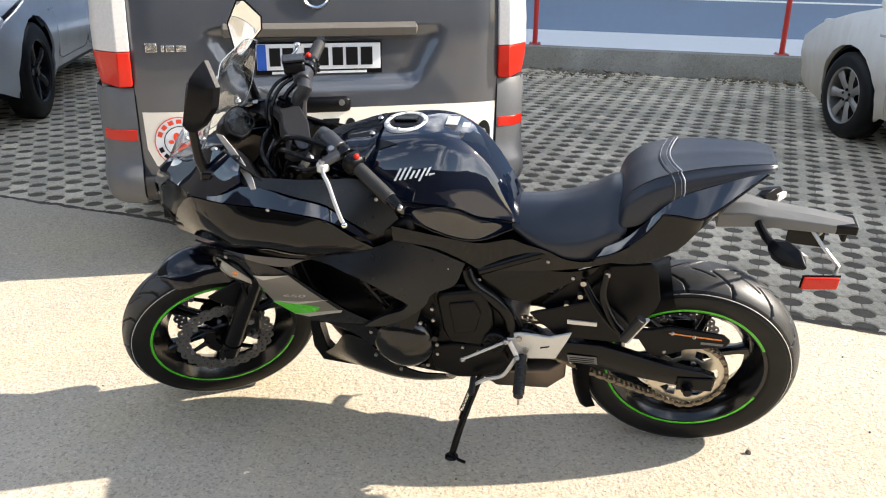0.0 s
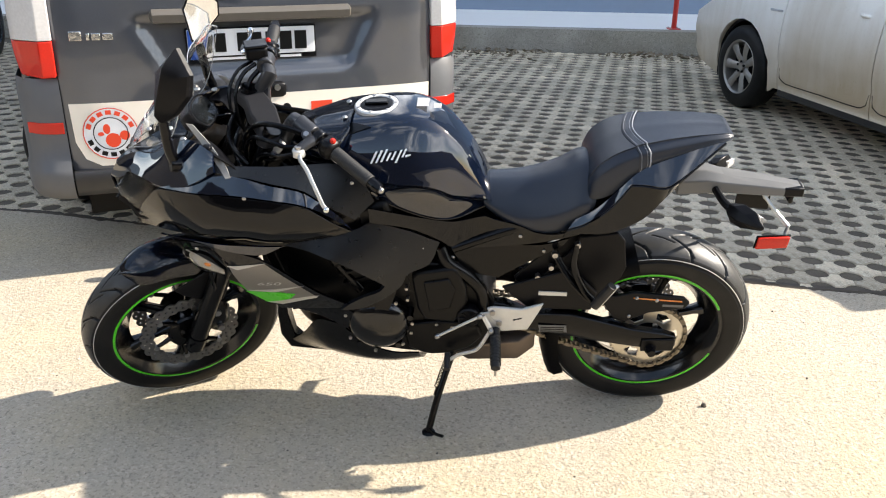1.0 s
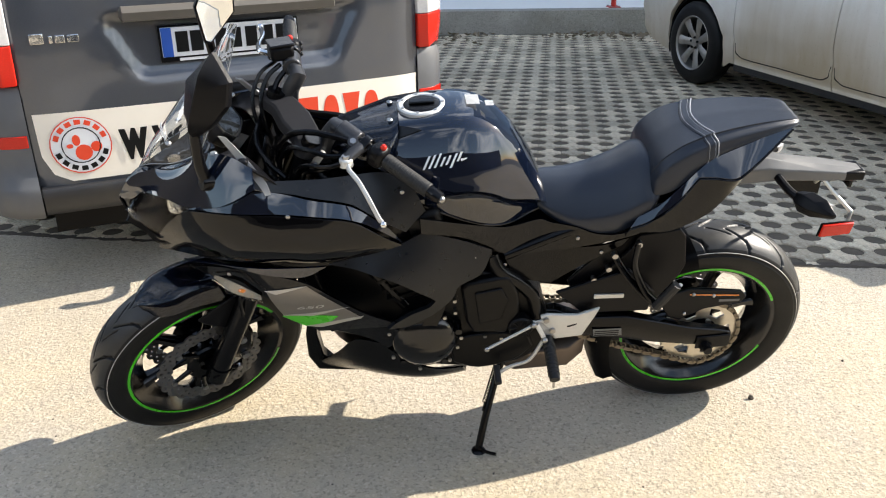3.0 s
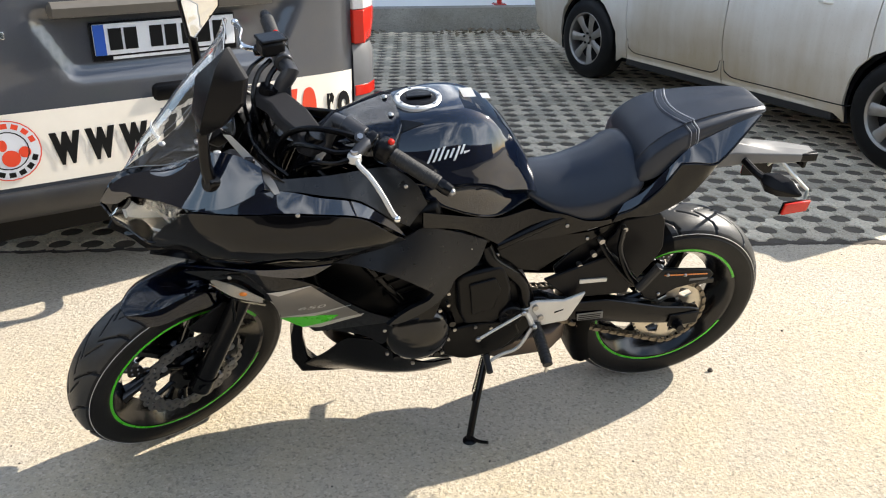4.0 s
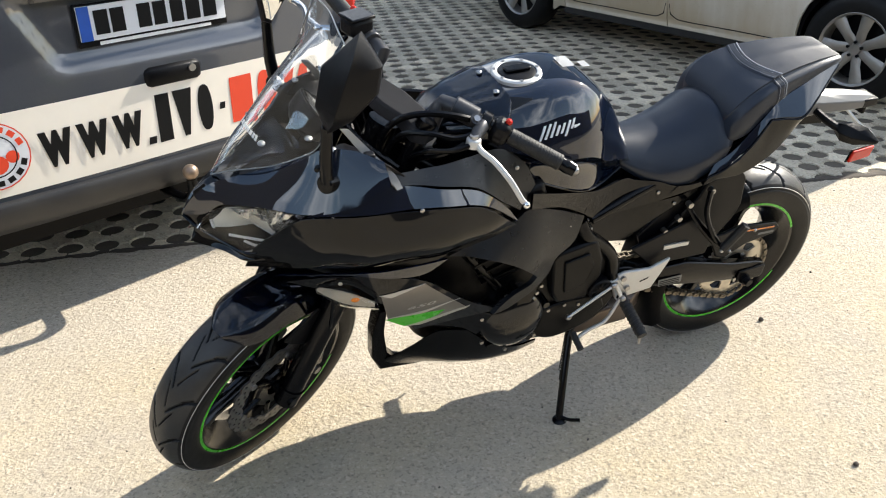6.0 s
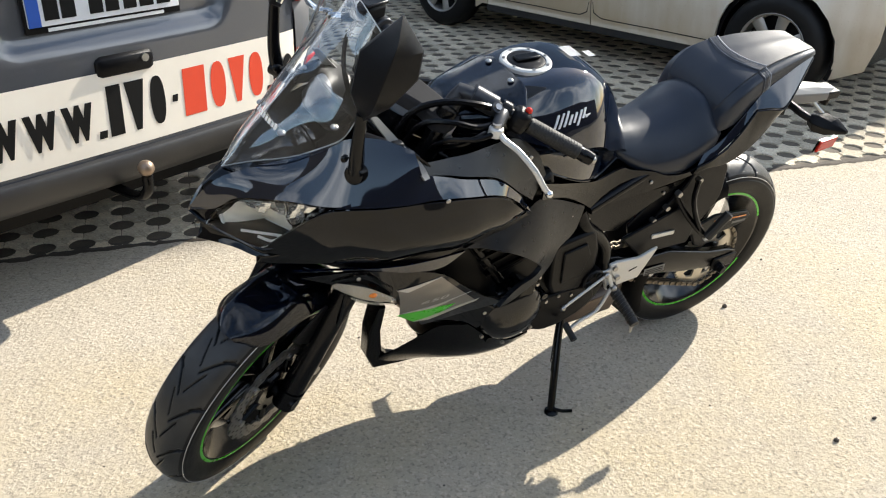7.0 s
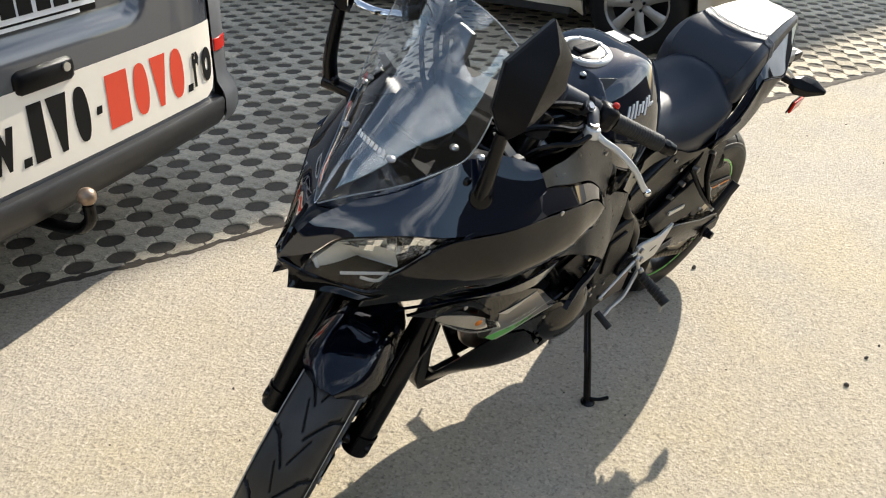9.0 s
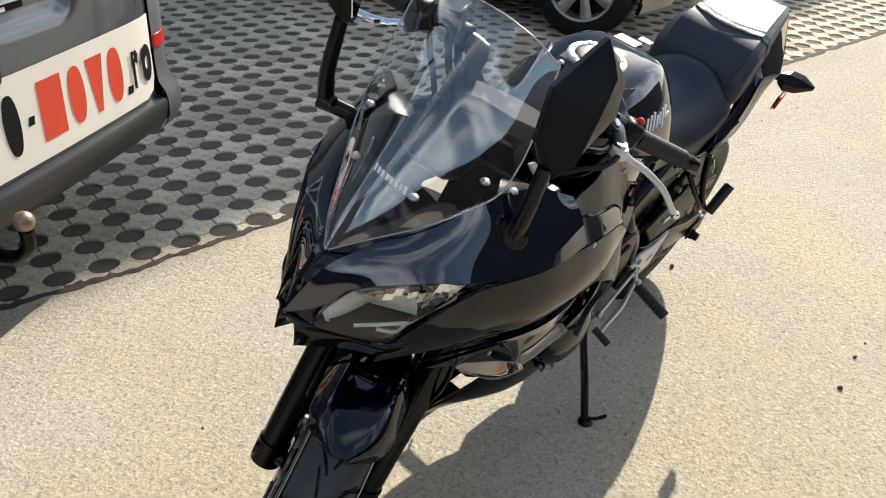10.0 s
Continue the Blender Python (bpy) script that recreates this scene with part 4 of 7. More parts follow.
for s in (-1, 1):
    bm = bmesh.new()
    rings = []
    for z, w0, w1 in ((0.845, 0.782, 0.895), (0.855, 0.778, 0.910), (0.93, 0.776, 0.922), (0.985, 0.775, 0.925)):
        rings.append([(s * w0, 0.06, z), (s * w0, tail_y(w0, z) - 0.022, z), (s * (w0 + 0.05), tail_y(w0, z) - 0.026, z), (s * (w1 - 0.03), -0.002 + 0.02, z), (s * w1, 0.05, z), (s * (w1 + 0.012), 0.16, z), (s * (w1 - 0.05), 0.18, z)])
    loft(bm, rings)
    lamp = part("tail_lamp", bm, REDLENS, van, "red and clear tall tail lamp", smooth=40, bevel=0.004)
    bm = bmesh.new()
    rings = []
    for z, w0, w1 in ((0.987, 0.775, 0.925), (1.10, 0.773, 0.925), (1.24, 0.770, 0.915), (1.42, 0.765, 0.90)):
        dy = max(0, z - 1.05) * 0.10
        rings.append([(s * w0, 0.06 + dy, z), (s * w0, tail_y(w0, z) - 0.022, z), (s * (w0 + 0.05), tail_y(w0, z) - 0.026, z), (s * (w1 - 0.03), 0.018 + dy, z), (s * w1, 0.05 + dy, z), (s * (w1 + 0.012), 0.16 + dy, z), (s * (w1 - 0.05), 0.18 + dy, z)])
    loft(bm, rings)
    part("clear_lens", bm, CLEARLAMP, lamp, smooth=40, bevel=0.004)
    # bumper corner
    bm = bmesh.new()
    rings = []
    for z, g in ((0.335, -0.02), (0.36, 0.015), (0.40, 0.034), (0.45, 0.036), (0.475, 0.030), (0.51, 0.006), (0.57, 0.002), (0.70, 0.002), (0.80, 0.002), (0.838, -0.012)):
        run = [(0.778, -0.018), (0.82, -0.014), (0.87, 0.004), (0.915, 0.045), (0.945, 0.12), (0.95, 0.28), (0.93, 0.62)]
        rings.append([(s * (x + (g * 0.35 if x > 0.8 else 0)), y - (g if y < 0.1 else 0), z) for x, y in run])
    loft(bm, rings, closed=False)
    part("bumper_corner", bm, VANPLASTIC, van, smooth=45)
    bm = bmesh.new()
    rings = []
    for z in (0.618, 0.664):
        rings.append([(s * 0.784, -0.023, z), (s * 0.82, -0.020, z), (s * 0.872, -0.001, z), (s * 0.922, 0.044, z), (s * 0.90, 0.06, z), (s * 0.784, -0.005, z)])
    loft(bm, rings)
    part("reflector", bm, REDLENS, van, bevel=0.003)
    bm = bmesh.new()
    box(bm, (s * 0.776, 0.035, 1.1), (0.005, 0.09, 1.2))
    part("panel_gap", bm, INK, van)
    road_wheel(van, (s * 0.74, 1.05, 0.33), 0.33, s, WHEELALLOY, 5, 0.21)
    road_wheel(van, (s * 0.76, 3.95, 0.33), 0.33, s, WHEELALLOY, 5, 0.21)
bm = bmesh.new()
rings = []
for z, y in ((0.335, 0.10), (0.34, 0.03), (0.352, -0.015), (0.385, -0.040), (0.42, -0.050), (0.448, -0.052), (0.460, -0.046), (0.466, -0.01)):
    rings.append([(x, y - 0.03 * (1 - (x / 0.78) ** 2), z) for x in (-0.772, -0.5, -0.2, 0, 0.2, 0.5, 0.772)])
loft(bm, rings, closed=False)
part("bumper", bm, SHADED_PLASTIC, van, "grey plastic bumper coloured dark for its shade", smooth=40)
bm = bmesh.new()
box(bm, (0, 2.2, 0.31), (1.5, 3.9, 0.26))
part("underbody", bm, MATTE, van)
hitch = empty("tow_bar")
hitch.parent = van
bm = bmesh.new()
tube(bm, [(-0.06, 0.25, 0.33), (-0.06, 0.0, 0.32), (-0.06, -0.14, 0.33), (-0.06, -0.19, 0.37), (-0.06, -0.195, 0.42)], 0.018, 12)
part("neck", bm, SATIN, hitch)
bm = bmesh.new()
ball(bm, (-0.06, -0.195, 0.445), 0.027, 20)
part("tow_ball", bm, mat("rusty ball steel", (0.30, 0.22, 0.16), 0.4, 0.7, vary=0.3, scale=60), hitch)


# ---- the motorcycle: x backwards, y to its right, z up; it leans on its side stand ----
BIKE = Matrix.Translation((0.683, 0.214, -0.005)) @ Matrix.Rotation(radians(-4.2), 4, "Z") @ Matrix.Rotation(radians(13), 4, "X")
bike = empty("motorcycle", BIKE, label="black sport motorcycle with green rim stripes leaning on its side stand", category="motorcycle")
RAKE = radians(24)
HEAD = Vector((math.sin(RAKE), 0, math.cos(RAKE)))
FA, RA = Vector((-1.4495, 0, 0.302)), Vector((-0.012, 0.026, 0.317))
HEAD_O = Vector((-1.5495, 0, 0))
STEER = Matrix.Translation((0.006, -0.004, 0.003)) @ Matrix.Translation(HEAD_O) @ Matrix.Rotation(radians(30.5), 4, HEAD) @ Matrix.Translation(-HEAD_O)


def bp(name, bm, material, label="", parent=None, steer=False, **kw):
    if steer:
        transform(bm, STEER)
    return part(name, bm, material, parent or bike, label, **kw)


def tyre_mesh(c, R, width, rim_r, groove_n):
    """A tyre with a rounded crown and cut tread grooves."""
    hw = width / 2
    prof = [(-hw * 0.80, rim_r), (-hw * 0.93, rim_r + 0.010), (-hw * 1.0, rim_r + (R - rim_r) * 0.42), (-hw * 0.985, rim_r + (R - rim_r) * 0.60)]
    crown = [(hw * math.sin(a), R - hw * 0.62 * (1 - math.cos(a))) for a in np.linspace(-1.42, 1.42, 85)]
    prof = [(c2.x, c2.y) for c2 in curve([Vector((y, r)) for y, r in prof], 3)] + crown + [(-y, r) for y, r in reversed([(c2.x, c2.y) for c2 in curve([Vector((y, r)) for y, r in prof], 3)])]
    seg = 880
    k = len(prof)
    th = np.linspace(0, 2 * np.pi, seg, endpoint=False)
    Yp, Rp = np.array([p[0] for p in prof]), np.array([p[1] for p in prof])
    T, Yg = np.meshgrid(th, Yp, indexing="ij")
    Rg = np.tile(Rp, (seg, 1)).copy()
    s = Yg / hw
    ph = T * groove_n / (2 * np.pi)
    cut = np.zeros_like(s)
    for sgn, shift in ((1, 0.0), (-1, 0.5)):
        for a, b, off, slope in ((0.08, 0.78, 0.0, 0.95), (0.50, 0.92, 0.45, 0.60), (0.02, 0.36, 0.60, 1.5)):
            u = s * sgn
            f = (ph + shift + off + slope * (u - a) - 0.25 * u * u) % 1.0
            d = np.minimum(f, 1 - f) * (2 * np.pi * R / groove_n)
            inside = (u > a) & (u < b)
            cut = np.maximum(cut, inside * np.clip(1.7 - d / 0.0030, 0, 1))
    crownmask = Rg > R - hw * 0.42
    Rg = Rg - 0.007 * cut * crownmask
    V = np.stack([c.x + Rg * np.cos(T), c.y + Yg, c.z + Rg * np.sin(T)], -1).reshape(-1, 3)
    idx = np.arange(seg * k).reshape(seg, k)
    a, b = idx, np.roll(idx, -1, axis=0)
    F = np.stack([a[:, :-1], a[:, 1:], b[:, 1:], b[:, :-1]], -1).reshape(-1, 4)
    me = bpy.data.meshes.new("tyre")
    me.from_pydata(V.tolist(), [], F.tolist())
    for p in me.polygons:
        p.use_smooth = True
    me.materials.append(RUBBER)
    me.materials.append(TREAD)
    q_cut = (cut[:, :-1] + cut[:, 1:]).reshape(-1)
    q_out = (crownmask[:, :-1] & crownmask[:, 1:] & (abs(s[:, :-1]) < 0.86)).reshape(-1)
    me.polygons.foreach_set("material_index", (q_out & (q_cut < 0.9)).astype(np.int32))
    return me


def petal_disc(r_out, r_in, waves, depth, holes, hole_r):
    outer = [((r_out - depth * (0.5 - 0.5 * math.cos(waves * a)) ** 2) * math.cos(a), (r_out - depth * (0.5 - 0.5 * math.cos(waves * a)) ** 2) * math.sin(a)) for a in (2 * math.pi * i / (waves * 10) for i in range(waves * 10))]
    inner = [((r_in + depth * 0.7 * (0.5 - 0.5 * math.cos(waves * a)) ** 2) * math.cos(a), (r_in + depth * 0.7 * (0.5 - 0.5 * math.cos(waves * a)) ** 2) * math.sin(a)) for a in (2 * math.pi * i / (waves * 8) for i in range(waves * 8))]
    loops = [outer, inner]
    for rr, ph in holes:
        k = waves
        for i in range(k):
            a = 2 * math.pi * (i + ph) / k
            loops.append([(rr * math.cos(a) + hole_r * math.cos(q), rr * math.sin(a) + hole_r * math.sin(q)) for q in (2 * math.pi * j / 7 for j in range(7))])
    return loops


def wheel(name, c, R, width, rim_r, steer, discs, hub_r):
    """A six-spoke wheel with tyre, green rim stripes and mould lines."""
    wh = empty(name)
    wh.parent = bike
    m = STEER if steer else Matrix.Translation(c) @ Matrix.Rotation(radians(2.3), 4, "X") @ Matrix.Translation(-c)
    ob = new("tyre", tyre_mesh(c, R, width, rim_r, 15))
    ob.data.transform(m)
    ob.parent = wh

    def wp(nm, bm, material, **kw):
        return part(nm, transform(bm, m), material, wh, **kw)
    hw = width / 2
    bm = bmesh.new()
    w = hw * 0.86
    prof = [(-w, rim_r + 0.008), (-w + 0.006, rim_r + 0.010), (-w + 0.009, rim_r - 0.004), (-w + 0.022, rim_r - 0.016), (-0.012, rim_r - 0.040), (0.012, rim_r - 0.040), (w - 0.022, rim_r - 0.016), (w - 0.009, rim_r - 0.004), (w - 0.006, rim_r + 0.010), (w, rim_r + 0.008), (w, rim_r - 0.006), (w - 0.02, rim_r - 0.026), (0.0, rim_r - 0.052), (-w + 0.02, rim_r - 0.026), (-w, rim_r - 0.006)]
    lathe(bm, prof, 72, c, closed=True)
    for i in range(6):
        a = 2 * math.pi * i / 6 + 0.25
        u, v = Vector((math.cos(a), 0, math.sin(a))), Vector((-math.sin(a), 0, math.cos(a)))
        rings = []
        for rad, half, dy in ((hub_r * 0.7, 0.017, 0.024), (0.10, 0.012, 0.018), (rim_r - 0.07, 0.011, 0.016), (rim_r - 0.035, 0.018, 0.022)):
            o = Vector(c) + u * rad
            rings.append([o + v * half * sx + Vector((0, dy * sy, 0)) for sx, sy in ((-1, -0.6), (-0.6, -1), (0.6, -1), (1, -0.6), (1, 0.6), (0.6, 1), (-0.6, 1), (-1, 0.6))])
        loft(bm, rings)
    lathe(bm, [(-0.055, 0.0), (-0.055, hub_r * 0.8), (-0.03, hub_r), (0.03, hub_r), (0.055, hub_r * 0.8), (0.055, 0.0)], 36, c)
    wp("rim", bm, DOME, smooth=40)
    for s in (-1, 1):
        bm = bmesh.new()
        prof = [(s * (w + 0.0012), rim_r + 0.0050), (s * (w + 0.0022), rim_r + 0.001), (s * (w + 0.0012), rim_r - 0.0025)]
        lathe(bm, prof, 90, c, a0=0.45, a1=5.9)
        wp("green_stripe", bm, GREEN)
        bm = bmesh.new()
        yy, rr = hw * 0.93, R - hw * 0.62 * (1 - math.cos(1.20))
        lathe(bm, [(s * (yy + 0.001), rr - 0.0006), (s * (yy + 0.0016), rr + 0.0004), (s * (yy + 0.0004), rr + 0.0012)], 140, c)
        wp("mould_line", bm, CHALK)
    for y, r_out, r_in, waves in discs:
        bm = bmesh.new()
        flat_shape(bm, petal_disc(r_out, r_in, waves, 0.008, [(r_in + (r_out - r_in) * 0.28, 0.0), (r_in + (r_out - r_in) * 0.52, 0.5), (r_in + (r_out - r_in) * 0.74, 0.0)], 0.0042), y - 0.0025, 0.005)
        bmesh.ops.delete(bm, geom=[f for f in bm.faces if math.hypot(f.calc_center_median().x, f.calc_center_median().z) < r_in * 0.97], context="FACES")
        transform(bm, Matrix.Translation(c))
        d = wp("brake_disc", bm, DISC, smooth=30)
        bm = bmesh.new()
        sg = 1 if y > 0 else -1
        lathe(bm, [(y - sg * 0.006, 0.028), (y + sg * 0.002, 0.03), (y + sg * 0.004, 0.062), (y - sg * 0.003, 0.066)], 30, c)
        for i in range(6):
            a = 2 * math.pi * i / 6
            o = Vector(c) + Vector((0, y, 0))
            arm = bmesh.new()
            rod(arm, o + Vector((0.055 * math.cos(a), 0, 0.055 * math.sin(a))), o + Vector(((r_in + 0.006) * math.cos(a + 0.25), 0, (r_in + 0.006) * math.sin(a + 0.25))), 0.008, 0.006, 8)
            part("carrier_arm", transform(arm, m), SATIN, d, smooth=30)
        part("disc_carrier", transform(bm, m), SATIN, d, smooth=30)
        for i in range(6):
            a = 2 * math.pi * i / 6 + 0.25
            o = Vector(c) + Vector(((r_in + 0.004) * math.cos(a), y, (r_in + 0.004) * math.sin(a)))
            bm = bmesh.new()
            rod(bm, o - Vector((0, 0.007, 0)), o + Vector((0, 0.007, 0)), 0.0085, seg=10)
            part("rivet", transform(bm, m), BOLT, d)
    return wh


front_wheel = wheel("front_wheel", FA, 0.3015, 0.121, 0.219, True, [(-0.062, 0.150, 0.106, 24), (0.062, 0.150, 0.106, 24)], 0.038)
rear_wheel = wheel("rear_wheel", RA, 0.318, 0.160, 0.222, False, [(0.078, 0.110, 0.078, 18)], 0.055)

# ---- bodywork on a smooth half-width sheet ----
BODY = spline([(-1.56, .80, 0.01), (-1.509, .805, .03), (-1.36, .886, .187), (-1.45, .784, .125), (-1.324, .968, .196), (-1.21, .639, .224), (-1.32, .665, .17),
               (-1.198, .965, .226), (-1.119, .882, .233), (-1.0, .75, .22), (-1.032, .517, .172), (-.9, .55, .18), (-.682, .669, .125), (-.85, .87, .17),
               (-.817, .954, .139), (-.416, .723, .105), (-.261, .686, .122), (-.219, .828, .147), (-.102, .916, .1), (.1, .96, .05), (-.497, .758, .09),
               (-.75, .4, .17), (-.65, .28, .1), (-1.1, .22, .06), (-.9, .28, .13)])

UPPER = spline([(-1.20, .955, .190), (-1.087, .938, .172), (-.975, .932, .150), (-.894, .922, .128), (-.83, .88, .132), (-.806, .825, .142), (-.855, .784, .172), (-.976, .878, .192), (-1.08, .910, .204), (-1.19, .937, .207),
                (-1.345, .892, .198), (-1.27, .915, .208), (-.862, .770, .188), (-1.162, .880, .235), (-1.065, .875, .231), (-.976, .855, .219), (-1.27, .897, .223)])
BLADE = spline([(-1.46, .715, .105), (-1.44, .780, .130), (-1.385, .848, .172), (-1.345, .888, .196), (-1.27, .895, .221), (-1.162, .879, .232), (-1.065, .874, .228), (-.976, .854, .216), (-.864, .757, .186), (-.961, .742, .205), (-1.042, .735, .214), (-1.15, .750, .224), (-1.30, .743, .194),
                (-1.35, .787, .195), (-1.25, .79, .241), (-1.15, .79, .252), (-1.05, .785, .247), (-.95, .775, .221)], 1e-5)
SCOOP = spline([(-1.042, .732, .214), (-.959, .739, .190), (-.861, .752, .165), (-.81, .764, .150), (-.72, .725, .128), (-.645, .685, .120), (-.683, .622, .140), (-.746, .573, .168), (-.794, .527, .182), (-.853, .501, .190), (-.84, .543, .190), (-.785, .590, .186), (-.825, .634, .205), (-.88, .664, .215), (-.938, .690, .222)], 1e-4)
LOWER = spline([(-1.385, .693, .150), (-1.276, .724, .205), (-1.18, .712, .222), (-1.094, .680, .224), (-1.02, .612, .212), (-.951, .552, .200), (-.871, .506, .190), (-.976, .479, .165), (-1.087, .472, .160), (-1.14, .555, .190), (-1.191, .632, .215), (-1.303, .668, .178), (-1.08, .58, .206)], 1e-4)
panel("side_fairing", [(-1.46, .715), (-1.44, .780), (-1.39, .846), (-1.345, .882), (-1.25, .888), (-1.15, .883), (-1.05, .869), (-.96, .841), (-.864, .757), (-.961, .742), (-1.042, .735), (-1.15, .748), (-1.30, .743)], BLADE, GLOSS, bike, bevel=0.0025)
panel("fairing_strip", [(-1.345, .890), (-1.27, .912), (-1.19, .934), (-1.08, .908), (-.976, .877), (-.905, .820), (-.862, .766), (-.96, .846), (-1.05, .874), (-1.15, .888), (-1.25, .893)], UPPER, BLUEBLACK, bike, off=0.001, bevel=0.0025)
panel("inner_side_panel", [(-1.20, .955), (-1.087, .940), (-.975, .934), (-.894, .924), (-.835, .88), (-.806, .825), (-.855, .786), (-.905, .826), (-.976, .881), (-1.08, .912), (-1.19, .938)], UPPER, SHEEN, bike, label="matte black plastic panel", bevel=0.002)
panel("air_scoop_panel", [(-1.042, .730), (-.959, .737), (-.861, .750), (-.81, .764), (-.72, .725), (-.636, .683), (-.664, .620), (-.722, .600), (-.741, .565), (-.794, .527), (-.853, .501), (-.905, .508), (-.886, .522), (-.84, .542), (-.800, .558), (-.784, .576), (-.798, .594), (-.847, .640), (-.912, .683), (-.975, .709)], SCOOP, SHEEN, bike, off=0.002, thick=0.012, label="matte black plastic air scoop panel", bevel=0.003)
panel("lower_fairing", [(-1.385, .693), (-1.276, .724), (-1.18, .712), (-1.094, .680), (-1.02, .612), (-.951, .552), (-.871, .506), (-.976, .479), (-1.087, .472), (-1.14, .555), (-1.191, .632), (-1.303, .668)], LOWER, GLOSS, bike, off=0.004, bevel=0.0025)
panel("fairing_bridge", [(-1.40, .700), (-1.28, .730), (-1.16, .738), (-1.045, .728), (-1.10, .705), (-1.18, .716), (-1.276, .728)], BODY, BLUEBLACK, bike, off=-0.006)
panel("scoop_strut", [(-.871, .503), (-.80, .53), (-.748, .568), (-.765, .51), (-.80, .44), (-.86, .385), (-.90, .375), (-.84, .43), (-.815, .49), (-.90, .478), (-.97, .472)], BODY, SATIN, bike, off=-0.004, label="black lower fairing strut")
panel("lower_side_panel", [(-1.087, .468), (-.976, .472), (-.90, .470), (-.86, .44), (-.91, .385), (-.96, .425), (-1.05, .455)], BODY, GLOSS, bike, off=-0.010)
for s in (-1, 1):
    bm = bmesh.new()
    k = 0 if s < 0 else 3
    rails(bm, [run[k:] for run in ([(-1.10, s * .020, .235), (-1.055, s * .060, .295), (-1.0, s * .110, .385), (-.93, s * .138, .395), (-.86, s * .142, .33), (-.78, s * .135, .285), (-.70, s * .11, .262)],
               [(-1.115, s * .014, .215), (-1.07, s * .045, .255), (-1.01, s * .085, .270), (-.95, s * .108, .262), (-.87, s * .112, .238), (-.78, s * .105, .225), (-.69, s * .085, .222)],
               [(-1.12, s * .008, .198), (-1.08, s * .012, .187), (-1.02, s * .018, .183), (-.96, s * .022, .180), (-.88, s * .022, .175), (-.78, s * .022, .172), (-.68, s * .020, .180)])], 6, 0.005)
    part("belly_pan", bm, SATIN, bike, "black pointed belly pan", smooth=45)
bm = bmesh.new()
loft(bm, [[(x + d * c, w * a, z + e * c) for a, c in ((-1, -1), (1, -1), (1, 1), (-1, 1))] for x, z, w, d, e in ((-1.118, .415, .030, .010, .002), (-1.128, .33, .024, .016, .0), (-1.122, .245, .020, .022, .003), (-1.095, .200, .018, .024, .012), (-1.04, .188, .018, .004, .008), (-.95, .182, .018, .0, .008))])
part("belly_keel", bm, SATIN, bike, smooth=40, bevel=0.004)
panel("tank_side_panel", [(-.82, .815), (-.70, .766), (-.60, .738), (-.515, .752), (-.485, .742), (-.42, .732), (-.37, .716), (-.31, .722), (-.25, .762), (-.215, .79), (-.22, .755), (-.249, .735), (-.32, .70), (-.417, .669), (-.50, .657), (-.587, .655), (-.645, .69), (-.72, .735), (-.818, .772)], BODY, GLOSS, bike, bevel=0.003)
MID_Y = 0.015                                         # the seats and tank lie a little off the fork's plane
for f in (list, mirrored):
    bm = bmesh.new()
    T1 = f([(-.275, -.133, .770), (-.225, -.134, .803), (-.168, -.127, .864), (-.141, -.122, .894), (-.105, -.112, .920), (0, -.091, .955), (.098, -.066, .983)])
    T2 = f([(-.295, -.146, .742), (-.252, -.150, .762), (-.190, -.146, .812), (-.141, -.138, .880), (-.105, -.143, .882), (-.046, -.150, .885), (.097, -.072, .974)])
    T3 = f([(-.305, -.146, .722), (-.27, -.150, .738), (-.20, -.148, .738), (-.150, -.146, .756), (-.095, -.140, .790), (-.042, -.132, .858), (.090, -.062, .962)])
    T4 = f([(-.29, -.10, .705), (-.25, -.10, .722), (-.18, -.10, .728), (-.13, -.10, .748), (-.08, -.09, .790), (-.03, -.08, .850), (.08, -.045, .945)])
    facets(bm, [T1, T2], 5, 0.005)
    transform(bm, Matrix.Translation((0, MID_Y, 0)))
    cowl = part("tail_cowl", bm, BLUEBLACK, bike, "glossy dark faceted tail cowl", smooth=22, bevel=0.002)
    bm = bmesh.new()
    facets(bm, [T2, T3, T4], 5, 0.005)
    transform(bm, Matrix.Translation((0, MID_Y, 0)))
    part("lower_trim", bm, GLOSS, cowl, "glossy black lower tail trim", smooth=22, bevel=0.002)
panel("side_cover", [(-.60, .64), (-.48, .655), (-.355, .668), (-.283, .70), (-.30, .672), (-.367, .619), (-.47, .545), (-.56, .575)], BODY, SATIN, bike, off=-0.012)
# graphics on the lower fairing
panel("grey_decal", [(-1.196, .658), (-1.098, .676), (-.973, .545), (-1.069, .503), (-1.166, .551)], LOWER, GREYDECAL, bike, off=0.0048, thick=0.0006, rounded=False, bevel=0)
panel("green_decal", [(-1.172, .551), (-1.125, .556), (-1.072, .560), (-1.030, .553), (-1.048, .530), (-1.085, .512), (-1.118, .502)], LOWER, GREEN, bike, off=0.0055, thick=0.0006, rounded=False, bevel=0)
panel("silver_line", [(-1.20, .660), (-1.095, .676), (-1.173, .650)], LOWER, SILVERLINE, bike, off=0.0057, thick=0.0006, rounded=False, bevel=0)
panel("silver_line", [(-1.120, .503), (-.966, .553), (-.974, .540), (-1.077, .497)], LOWER, SILVERLINE, bike, off=0.0057, thick=0.0006, rounded=False, bevel=0)
panel("silver_line", [(-1.170, .556), (-1.0, .592), (-1.09, .560)], LOWER, SILVERLINE, bike, off=0.0057, thick=0.0006, rounded=False, bevel=0)
